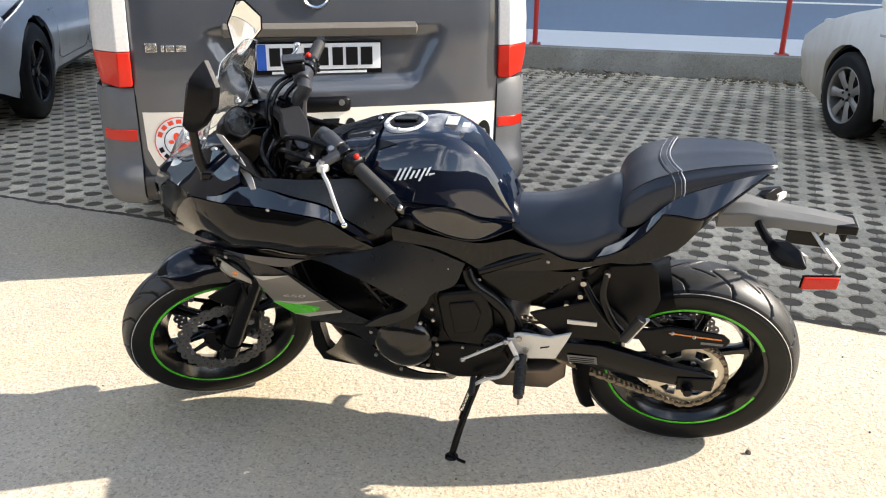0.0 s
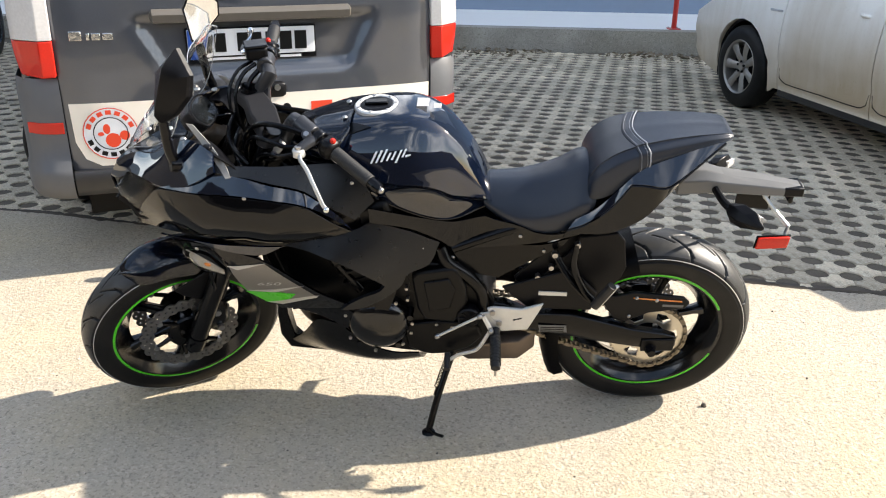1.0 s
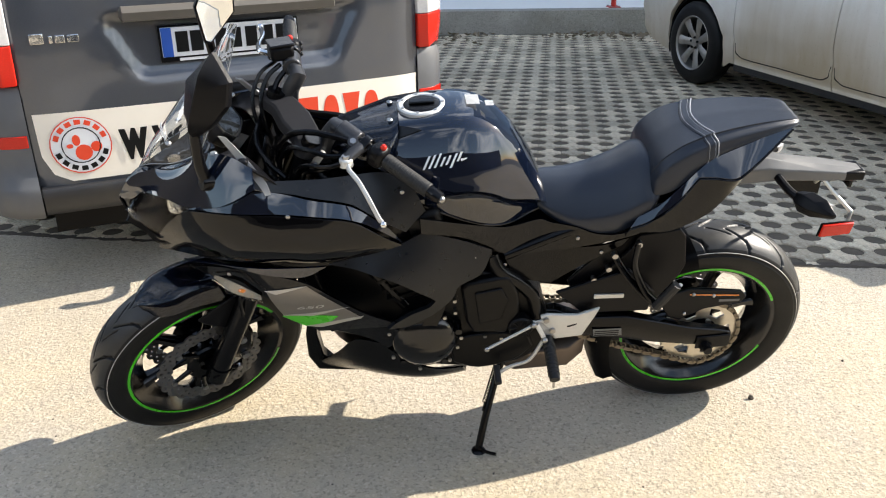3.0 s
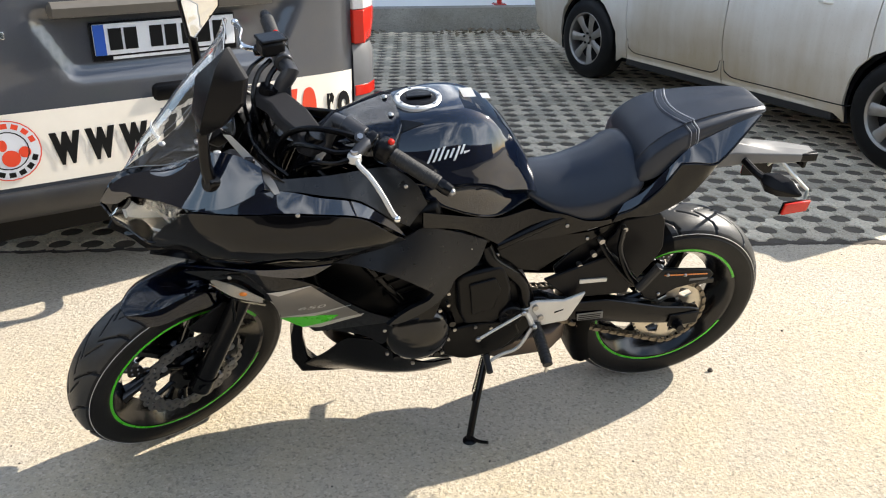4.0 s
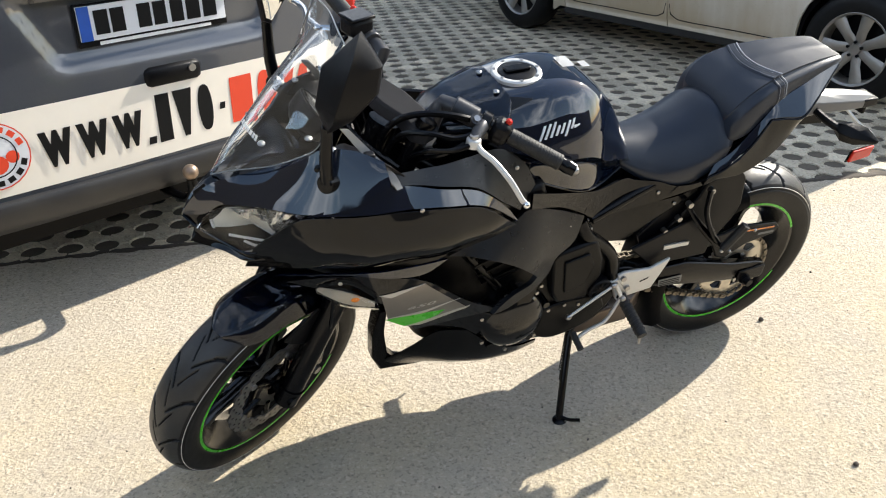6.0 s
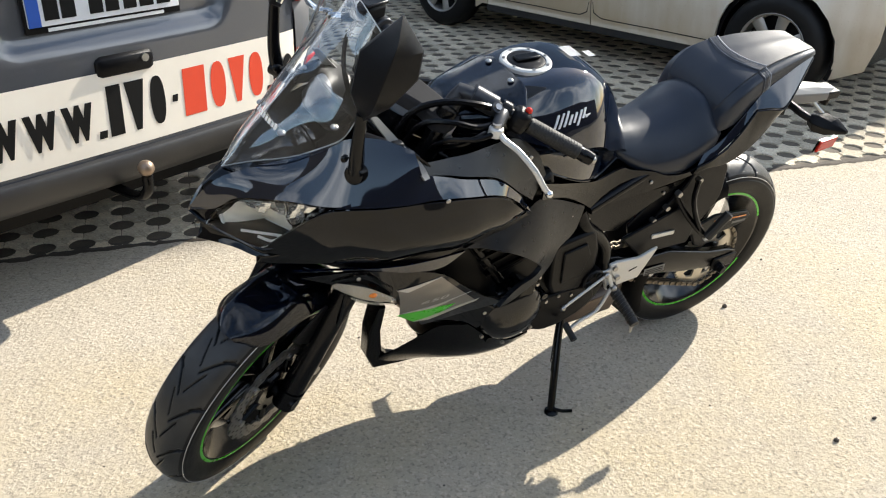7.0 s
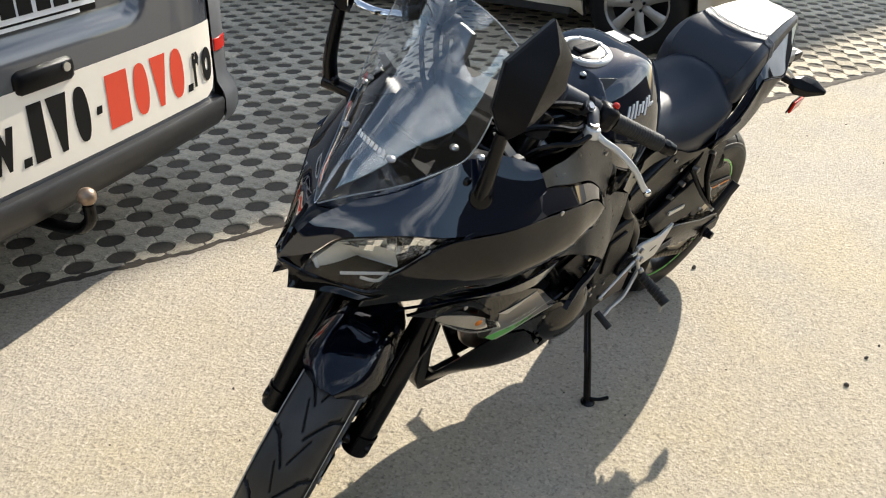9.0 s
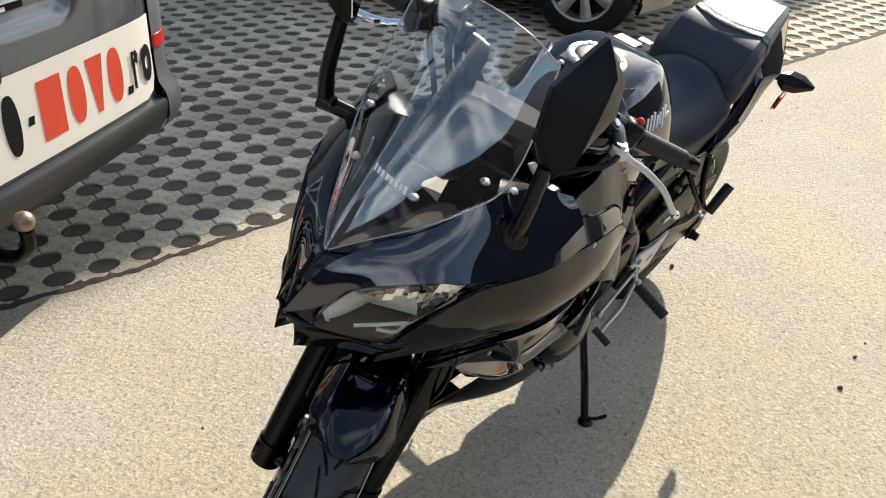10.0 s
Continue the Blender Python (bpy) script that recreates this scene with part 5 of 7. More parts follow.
for side in (-1, 1):
    cu = bpy.data.curves.new("number", "FONT")
    cu.body, cu.offset, cu.resolution_u = "650", 0.01, 3
    tmp = bpy.data.objects.new("number", cu)
    scene.collection.objects.link(tmp)
    bpy.context.view_layer.update()
    me = bpy.data.meshes.new_from_object(tmp.evaluated_get(bpy.context.evaluated_depsgraph_get()))
    bpy.data.objects.remove(tmp)
    bm = bmesh.new()
    bm.from_mesh(me)
    x_lo, x_hi = min(v.co.x for v in bm.verts), max(v.co.x for v in bm.verts)
    for v in bm.verts:
        u, w = (v.co.x - x_lo) / (x_hi - x_lo), v.co.y / .7
        u = u if side < 0 else 1 - u
        x, z = -1.130 + .066 * u + .005 * w, .590 + .006 * u + .0115 * w
        v.co = Vector((x, side * (abs(LOWER(x, z)) + .0062), z))
    part("number", bm, SILVERLINE, bike, "silver model number")

# ---- nose cowl, headlamps, chin ----
INNER = [(-1.565, 0, .803), (-1.535, -.010, .848), (-1.497, -.020, .880), (-1.391, -.074, .932), (-1.306, -.138, .996), (-1.245, -.165, 1.004), (-1.19, -.200, .990)]
OUTER = [(-1.564, 0, .799), (-1.521, -.034, .816), (-1.487, -.057, .848), (-1.416, -.132, .878), (-1.343, -.193, .889), (-1.265, -.226, .910), (-1.185, -.232, .955)]
MID = [tuple((Vector(a) + Vector(b)) / 2 + Vector((-0.001, -0.003, 0.002)) * (0 if i == 0 else 1)) for i, (a, b) in enumerate(zip(INNER, OUTER))]
for f in (list, mirrored):
    bm = bmesh.new()
    rails(bm, [f(INNER), f(MID), f(OUTER)], 6)
    free = [v for v in bm.verts if not v.is_boundary]
    for k in range(25):
        bmesh.ops.smooth_vert(bm, verts=free, factor=0.5, use_axis_x=True, use_axis_y=True, use_axis_z=True)
    bmesh.ops.recalc_face_normals(bm, faces=bm.faces)
    bmesh.ops.solidify(bm, geom=bm.faces[:], thickness=0.005)
    bp("nose_cowl", bm, BLUEBLACK, smooth=60)
bm = bmesh.new()
CEN = [INNER[1], INNER[2], (-1.44, -.042, .902), INNER[3], (-1.345, -.094, .945)]
DROP = [(x + 0.012 * max(0, i - 1), 0, z + (0.006, 0.004, -0.003, -0.007, -0.012)[i]) for i, (x, y, z) in enumerate(CEN)]
rails(bm, [CEN, DROP, mirrored(CEN)], 5, 0.004)
bp("cowl_centre", bm, GLOSS, smooth=60)
bm = bmesh.new()
tube(bm, [(-1.345, -.094, .947), (-1.33, -.05, .935), (-1.325, 0, .93), (-1.33, .05, .935), (-1.345, .094, .947)], 0.006, 8)
bp("cowl_lip", bm, GLOSS)

TOP = [(-1.541, -.032, .788), (-1.519, -.037, .813), (-1.486, -.057, .845), (-1.415, -.130, .874), (-1.336, -.186, .882)]
BOT = [(-1.540, -.034, .783), (-1.522, -.054, .775), (-1.496, -.078, .769), (-1.450, -.117, .763), (-1.338, -.188, .876)]
for f in (list, mirrored):
    s = -1 if f is list else 1
    lamp = empty("headlamp")
    lamp.parent = bike
    bm = bmesh.new()
    rails(bm, [f(TOP), f([(x - .004, y - .005, z) for x, y, z in [tuple((Vector(a) + Vector(b)) / 2) for a, b in zip(TOP, BOT)]]), f(BOT)], 6, 0.003)
    ob = part("lens", bm, LENS, lamp, "clear headlamp lens", smooth=60)
    ob.visible_shadow = False
    # a deep dark bowl behind the lens
    bm = bmesh.new()
    rails(bm, [f([(x + .006, y * .97, z) for x, y, z in TOP]), f([(x * .45 + u * .55 + .085, y * .45 + v * .55 + .030, z * .1 + w * .9) for (x, y, z), (u, v, w) in zip(TOP, BOT)]), f([(x + .004, y * .98, z - .002) for x, y, z in BOT])], 6, 0.002)
    part("housing", bm, LAMPSHELL, lamp, smooth=30)
    # pale inner blocks, then rows of small tilted mirror facets
    rnd = random.Random(11)
    F_, C_, M_, D_ = Vector((-1.508, -.026, .803)), Vector((-1.478, -.054, .838)), Vector((-1.412, -.118, .864)), Vector((-1.350, -.174, .876))
    G_, P_, Q_, J_ = Vector((-1.501, -.039, .769)), Vector((-1.424, -.044, .776)), Vector((-1.390, -.112, .784)), Vector((-1.368, -.152, .834))
    for quad in ((F_, C_, G_, P_), (C_, M_, P_, Q_)):
        bm = bmesh.new()
        rails(bm, [f([quad[0], quad[0].lerp(quad[1], .5), quad[1]]), f([quad[2], quad[2].lerp(quad[3], .5), quad[3]])], 4, 0.002)
        part("frosted_block", bm, FROST, lamp, smooth=30)
    bm = bmesh.new()
    back = Vector((-.004, -.002, .001))
    for a, b, c, d, nu, nv in ((C_, M_, M_.lerp(Q_, .42), C_.lerp(P_, .22), 6, 2), (M_, D_, J_, M_.lerp(Q_, .8), 6, 3)):
        for i in range(nu):
            for j in range(nv):
                tilt = [rnd.uniform(-.005, .005) for k in range(3)]
                quad = []
                for du, dv in ((0, 0), (.93, 0), (.93, .90), (0, .90)):
                    u, v = (i + du) / nu, (j + dv) / nv
                    q = a.lerp(b, u).lerp(d.lerp(c, u), v) + back
                    quad.append(q + Vector((tilt[0] + tilt[1] * du + 2 * tilt[2] * dv, 0, 0)))
                loft(bm, [f(quad), f([q + Vector((.002, 0, 0)) for q in quad])])
    part("reflector", bm, SMOKECHROME, lamp, smooth=0)
    bm = bmesh.new()
    tube(bm, f([(-1.480, -.066, .776), (-1.447, -.091, .779), (-1.413, -.115, .781), (-1.431, -.109, .768), (-1.454, -.090, .772)]), 0.0030, 8)
    part("light_guide", bm, LENSRIM, lamp)
    bm = bmesh.new()
    tube(bm, f([(-1.411, -.116, .778), (-1.392, -.135, .803), (-1.368, -.158, .842)]), 0.0016, 6)
    part("light_guide", bm, LENSRIM, lamp)
    bm = bmesh.new()
    tube(bm, f([F_ + Vector((-.003, 0, 0)), F_.lerp(G_, .5) + Vector((-.003, 0, 0)), G_ + Vector((-.003, 0, 0)), G_.lerp(P_, .20)]), 0.0036, 8)
    part("block_edge", bm, LENSRIM, lamp)
    bm = bmesh.new()
    tube(bm, f([G_, G_.lerp(P_, .5), P_, P_.lerp(Q_, .5), Q_]), 0.0013, 6)
    part("block_edge", bm, LENSRIM, lamp)

bm = bmesh.new()
CH_T = [(-1.565, 0, .797), (-1.540, -.036, .784), (-1.500, -.075, .768), (-1.452, -.123, .761), (-1.395, -.142, .792)]
CH_M = [(-1.550, 0, .778), (-1.532, -.030, .770), (-1.488, -.070, .757), (-1.446, -.120, .752), (-1.390, -.140, .774)]
CH_B = [(-1.535, 0, .762), (-1.556, -.022, .744), (-1.498, -.074, .744), (-1.454, -.121, .740), (-1.395, -.144, .755)]
CH_U = [(-1.49, 0, .758), (-1.505, -.030, .748), (-1.46, -.070, .742), (-1.43, -.110, .738), (-1.385, -.130, .748)]
for f in (list, mirrored):
    bm = bmesh.new()
    rails(bm, [f(CH_T), f(CH_M), f(CH_B), f(CH_U)], 5, 0.004)
    bp("chin_panel", bm, GLOSS, "black chin panel under the headlamp", smooth=50)

for f in (list, mirrored):
    bm = bmesh.new()
    rails(bm, [f([(-1.562, 0, .800), (-1.540, -.018, .806), (-1.517, -.034, .814)]), f([(-1.555, 0, .788), (-1.545, -.018, .793), (-1.528, -.034, .799)]), f([(-1.552, 0, .776), (-1.548, -.020, .778), (-1.536, -.037, .782)])], 5, 0.004)
    bp("beak", bm, GLOSS, "black beak under the nose cowl", smooth=50)

# ---- windscreen ----
EDGE = [(-1.495, -.004, .890), (-1.457, -.040, .916), (-1.391, -.088, .944), (-1.340, -.124, .978), (-1.306, -.143, 1.007), (-1.275, -.146, 1.074), (-1.238, -.132, 1.188)]
SPINE = [(-1.497, 0, .888), (-1.455, 0, .955), (-1.413, 0, 1.008), (-1.351, 0, 1.088), (-1.305, 0, 1.142), (-1.267, 0, 1.185), (-1.240, 0, 1.216)]
HALF = [tuple(Vector(a).lerp(Vector(b), 0.60) + Vector((-0.006, -0.004, 0.010)) * min(1, i / 2.5)) for i, (a, b) in enumerate(zip(SPINE, EDGE))]
bm = bmesh.new()
rails(bm, [EDGE, HALF, SPINE, mirrored(HALF), mirrored(EDGE)], 6, 0.003)
SCREEN_SKIN = BVHTree.FromBMesh(bm)
ws = bp("windscreen", bm, CLEAR, "clear curved plastic windscreen", smooth=60)
ws.visible_shadow = False
# opaque pale bead paints the highlight that runs along the screen's edge
bm = bmesh.new()
tube(bm, [*EDGE, HALF[-1], SPINE[-1], *reversed(mirrored([*EDGE, HALF[-1]]))], 0.0012, 6, 4)
part("screen_rim", bm, EDGE_GLINT, ws, "pale bead for the highlight on the screen edge")
for f in (list, mirrored):
    for q in ((-1.397, -.059, .981), (-1.316, -.117, 1.014), (-1.278, -.146, 1.000)):
        p = Vector(f([q])[0])
        bm = bmesh.new()
        ball(bm, p, 0.0085, 12, (1, 1, 0.6))
        bp("screen_bolt", bm, BOLT)

# dark inner shell behind the panels
panel("inner_shell", [(-1.44, .74), (-1.33, .87), (-1.18, .915), (-.98, .885), (-.84, .82), (-.55, .77), (-.36, .715), (-.28, .70), (-.45, .60), (-.62, .645), (-.72, .71), (-.90, .725), (-1.08, .70), (-1.16, .66), (-1.30, .70)], BODY, SATIN, bike, off=-0.035, thick=0.004, bevel=0)
for q in ((-1.119, .884, .236), (-.861, .880, .143), (-.682, .669, .131), (-.416, .700, .106), (-.348, .648, .100), (-.60, .625, .108), (-1.28, .70, .20)):
    for s in (-1, 1):
        bm = bmesh.new()
        ball(bm, (q[0], s * (q[2] + 0.001), q[1]), 0.0055, 10, (1, 0.5, 1))
        bp("panel_bolt", bm, BOLT)

# ---- tank ----
def body_ring(x, w, top, bot, shoulder=0.10, pinch=0.86, flat=0.55):
    """An open cross-section: from the left lower edge over the top to the right."""
    half = [(pinch * w, bot), (pinch * w * 1.03, bot + (top - shoulder - bot) * 0.45), (w, top - shoulder), (0.96 * w, top - shoulder * 0.55), (0.80 * w, top - shoulder * 0.20), (flat * w, top - shoulder * 0.05), (0.25 * w, top - 0.001), (0, top)]
    pts = [(x, -y, z) for y, z in half] + [(x, y, z) for y, z in reversed(half[:-1])]
    return [tuple(v) for v in curve(pts, 3, corner=80)]


def tank_ring(x, w, top, bot):
    """The tank's section: a flat crown, sloping shoulders, a crease, tucked-in sides."""
    h = top - bot
    zs = top - min(.150, h * .62)
    half = [(.80 * w, bot), (.825 * w, bot + (zs - bot) * .50), (.90 * w, zs - h * .07), (w, zs), (.965 * w, zs + h * .06), (.87 * w, zs + (top - zs) * .40), (.70 * w, top - h * .17), (.50 * w, top - h * .035), (.2 * w, top - .001), (0, top)]
    pts = [(x, -y, z) for y, z in half] + [(x, y, z) for y, z in reversed(half[:-1])]
    return [tuple(v) for v in curve(pts, 3, corner=40)]


bm = bmesh.new()
stations = [(-.985, .080, .975, .935), (-.955, .104, .992, .912), (-.90, .136, 1.010, .870), (-.83, .160, 1.022, .832), (-.76, .170, 1.032, .800), (-.69, .164, 1.030, .768), (-.63, .144, 1.004, .746), (-.58, .120, .956, .744), (-.54, .102, .898, .758), (-.51, .088, .842, .768), (-.495, .078, .795, .772)]
xs_ = curve([Vector((a, b, c, d)) for a, b, c, d in stations], 3)
loft(bm, [tank_ring(v[0], v[1], v[2], v[3]) for v in xs_], closed=False)
transform(bm, Matrix.Translation((0, MID_Y, 0)))
bmesh.ops.triangulate(bm, faces=bm.faces[:])
TANK_SKIN = BVHTree.FromBMesh(bm)
TANK_EDGE = [(v[0], .80 * v[1], v[3]) for v in xs_][6:]
bp("fuel_tank", bm, BLUEBLACK, "glossy dark fuel tank", smooth=32)
for s in (-1, 1):
    bm = bmesh.new()
    tube(bm, [(x, MID_Y + s * (y + .001), z) for x, y, z in TANK_EDGE], .0032, 8, 1, smooth=False)
    bp("tank_lip", bm, GLOSS)
cap = empty("fuel_cap")
cap.parent = bike
CM = Matrix.Translation((-.806, MID_Y, 1.0245)) @ Matrix.Rotation(radians(-3), 4, "Y") @ Matrix.Rotation(radians(90), 4, "X")
bm = bmesh.new()
lathe(bm, [(-0.004, 0.044), (0.004, 0.0445), (0.006, 0.047), (0.006, 0.055), (0.003, 0.059), (-0.004, 0.060)], 48)
part("ring", transform(bm, CM), ALLOY, cap, "silver filler ring")
bm = bmesh.new()
lathe(bm, [(0.006, 0.0), (0.0075, 0.036), (0.005, 0.0430), (0.0, 0.0445)], 40)
part("lid", transform(bm, CM), MATTE, cap)
bm = bmesh.new()
box(bm, (0, 0.0105, 0), (0.062, 0.008, 0.024))
part("flap", transform(bm, CM), SATIN, cap, bevel=0.003)
for i in range(7):
    a = 2 * math.pi * i / 7
    bm = bmesh.new()
    rod(bm, (0.0505 * math.cos(a), 0.004, 0.0505 * math.sin(a)), (0.0505 * math.cos(a), 0.0078, 0.0505 * math.sin(a)), 0.0040, seg=8)
    part("cap_bolt", transform(bm, CM), BOLT, cap)
# two small stickers behind the cap
for x0, x1, y0, y1, m_ in ((-.700, -.668, -.020, .030, WHITE), (-.655, -.635, -.030, -.002, WHITE)):
    bm = bmesh.new()
    vs = [bm.verts.new((x, y + MID_Y, 1.0345)) for x, y in ((x0, y0), (x1, y0), (x1, y1), (x0, y1))]
    bm.faces.new(vs)
    bmesh.ops.solidify(bm, geom=bm.faces[:], thickness=0.0008)
    bp("sticker", bm, m_)
# emblem on the tank sides, as plain slanted strokes
for s in (-1, 1):
    def skin(x, z, lift=0.0):
        hit = TANK_SKIN.ray_cast(Vector((x, s * .6, z)), Vector((0, -s, 0)))
        return hit[0] + hit[1] * (lift if hit[1].y * s > 0 else -lift)
    for k, (x0, h, slant, wd, drop) in enumerate(((-.822, .034, .015, .008, 0), (-.806, .034, .015, .008, 0), (-.790, .034, .015, .008, 0), (-.773, .022, .010, .008, 0), (-.757, .022, .010, .008, 0), (-.741, .034, .015, .008, .012), (-.725, .022, .010, .008, 0))):
        bm = bmesh.new()
        rows = []
        for i in range(7):
            f = i / 6
            z = .934 + .17 * (x0 + .822) - drop * .8 + f * h * .85
            x = -.812 + (x0 + .822) * .82 + slant * f + (drop * -.3)
            rows.append([skin(x, z, .0003), skin(x, z, .0024), skin(x + wd * .65, z, .0024), skin(x + wd * .65, z, .0003)])
        loft(bm, rows)
        bp("emblem_stroke", bm, WHITE, "white emblem stroke" if k == 0 else "")
    bm = bmesh.new()
    rows = []
    for i in range(9):
        x = -.722 + .014 * i / 8
        z = .934 + .21 * (x + .812)
        w_ = .0025 * (1 - i / 9) + .0005
        rows.append([skin(x, z - w_, .0003), skin(x, z - w_, .0024), skin(x, z + w_, .0024), skin(x, z + w_, .0003)])
    loft(bm, rows)
    bp("emblem_stroke", bm, WHITE)
# tank front cover
bm = bmesh.new()
loft(bm, [body_ring(-1.055, .050, .955, .915, .02), body_ring(-1.01, .085, .985, .905, .05), body_ring(-.95, .112, 1.000, .89, .06), body_ring(-.885, .130, 1.016, .93, .05), body_ring(-.865, .090, 1.0225, .99, .02)], closed=False)
bmesh.ops.solidify(bm, geom=bm.faces[:], thickness=0.004)
bp("tank_cover", bm, BLUEBLACK, "glossy dark tank front cover", smooth=45)
for s in (-1, 1):
    bm = bmesh.new()
    ball(bm, (-.884, s * .046, 1.019), 0.0075, 12, (1, 1, .6))
    bp("panel_bolt", bm, BOLT)

for s in (-1, 1):
    bm = bmesh.new()
    lay = lambda p: (lambda h: h[0] + (h[1] if h[1].z > 0 else -h[1]) * .004)(TANK_SKIN.find_nearest(Vector((p[0], MID_Y + s * p[1], p[2]))))
    rails(bm, [[lay(p) for p in ((-.945, .060, 1.005), (-.92, .066, 1.012), (-.89, .073, 1.018), (-.855, .082, 1.014), (-.812, .094, 1.008))], [lay(p) for p in ((-.945, .098, .985), (-.92, .106, .988), (-.89, .110, .992), (-.855, .104, .998), (-.812, .095, 1.007))]], 4, 0.004)
    bp("tank_wing", bm, SHEEN, "black pointed trim beside the filler cap", smooth=40, bevel=0.001)

# ---- seats ----
bm = bmesh.new()
st = [(-.535, .058, .815, .782), (-.52, .074, .820, .768), (-.48, .094, .822, .742), (-.43, .112, .825, .718), (-.37, .126, .836, .704), (-.31, .134, .858, .722), (-.265, .135, .886, .752), (-.240, .133, .892, .776), (-.224, .122, .876, .80)]


def saddle_ring(x, w, top, bot):
    """A softly rounded cross-section of the rider's seat."""
    sh = min(.080, (top - bot) * .72)
    half = [(.95 * w, bot), (w, bot + (top - sh - bot) * .6), (.985 * w, top - sh * .98)] + [(u * w, top - sh * u ** 2.6) for u in (.93, .80, .62, .42, .2, 0)]
    pts = [(x, -y, z) for y, z in half] + [(x, y, z) for y, z in reversed(half[:-1])]
    return [tuple(v) for v in curve(pts, 3, corner=80)]


loft(bm, [saddle_ring(*v) for v in curve([Vector(q) for q in st], 4)], closed=False)
transform(bm, Matrix.Translation((0, MID_Y, 0)))
bp("rider_seat", bm, VINYL, "black textured vinyl rider seat", smooth=60)
bm = bmesh.new()
PILLION = [(-.247, .108, .862, .828), (-.241, .120, .888, .826), (-.225, .127, .918, .828), (-.19, .127, .948, .842), (-.15, .121, .966, .880), (-.105, .111, .977, .914), (-.05, .100, .986, .936), (.02, .086, .991, .957), (.07, .076, .992, .970), (.105, .066, .990, .975), (.119, .052, .984, .974)]


def pillion_at(x):
    """Half-width, top and lower edge of the pillion pad at x."""
    for a, b in zip(PILLION, PILLION[1:]):
        if a[0] <= x <= b[0]:
            t = (x - a[0]) / (b[0] - a[0])
            return [p + (q - p) * t for p, q in zip(a[1:], b[1:])]


def across_pad(x, lift, bow=.034):
    """A run over the pad from its lower left to its lower right edge, bowed forward in the middle."""
    w, top, bot = pillion_at(x)
    out = []
    for _, y, z in body_ring(x, w, top, bot, min(.034, (top - bot) * .7), 1.0, .80):
        xx = x - bow * (1 - (abs(y) / w) ** 1.6)
        w2, top2, bot2 = pillion_at(xx)
        k = (z - bot) / (top - bot)
        out.append((xx, MID_Y + y * (w2 / w + lift * 4), bot2 + k * (top2 - bot2) + lift * k))
    return out


loft(bm, [body_ring(v[0], v[1], v[2], v[3], min(.034, (v[2] - v[3]) * .7), 1.0, .80) for v in curve([Vector(q) for q in PILLION], 4)], closed=False)
transform(bm, Matrix.Translation((0, MID_Y, 0)))
pill = bp("pillion_seat", bm, VINYL, "black vinyl pillion seat with a grey-piped strap", smooth=60)
bm = bmesh.new()
tube(bm, across_pad(-.098, .0042), 0.0016, 6, 1, smooth=False)
part("piping", bm, STITCH, pill, "pale grey piping")
bm = bmesh.new()
loft(bm, [across_pad(x, lift) for x, lift in ((-.126, .0005), (-.1245, .0035), (-.112, .0044), (-.101, .0035), (-.0995, .0005))], closed=False)
part("strap", bm, VINYL, pill, smooth=50)
bm = bmesh.new()
for x in (-.1205, -.1055):
    run = curve(across_pad(x, .0046), 3)
    tube(bm, run, .00045, 5, 1, smooth=False)
tagged(part("stitching", bm, STITCH, pill, "fine pale stitches"), kind="stuff")
# tail centre over the light, undertray
bm = bmesh.new()
loft(bm, [[(x, -w, z0), (x, -w * .8, z1), (x, w * .8, z1), (x, w, z0)] for x, w, z0, z1 in ((-.30, .10, .70, .78), (-.12, .095, .765, .85), (-.02, .075, .87, .93), (.09, .045, .955, .974))])
transform(bm, Matrix.Translation((0, MID_Y, 0)))
bp("undertray", bm, MATTE, smooth=30)

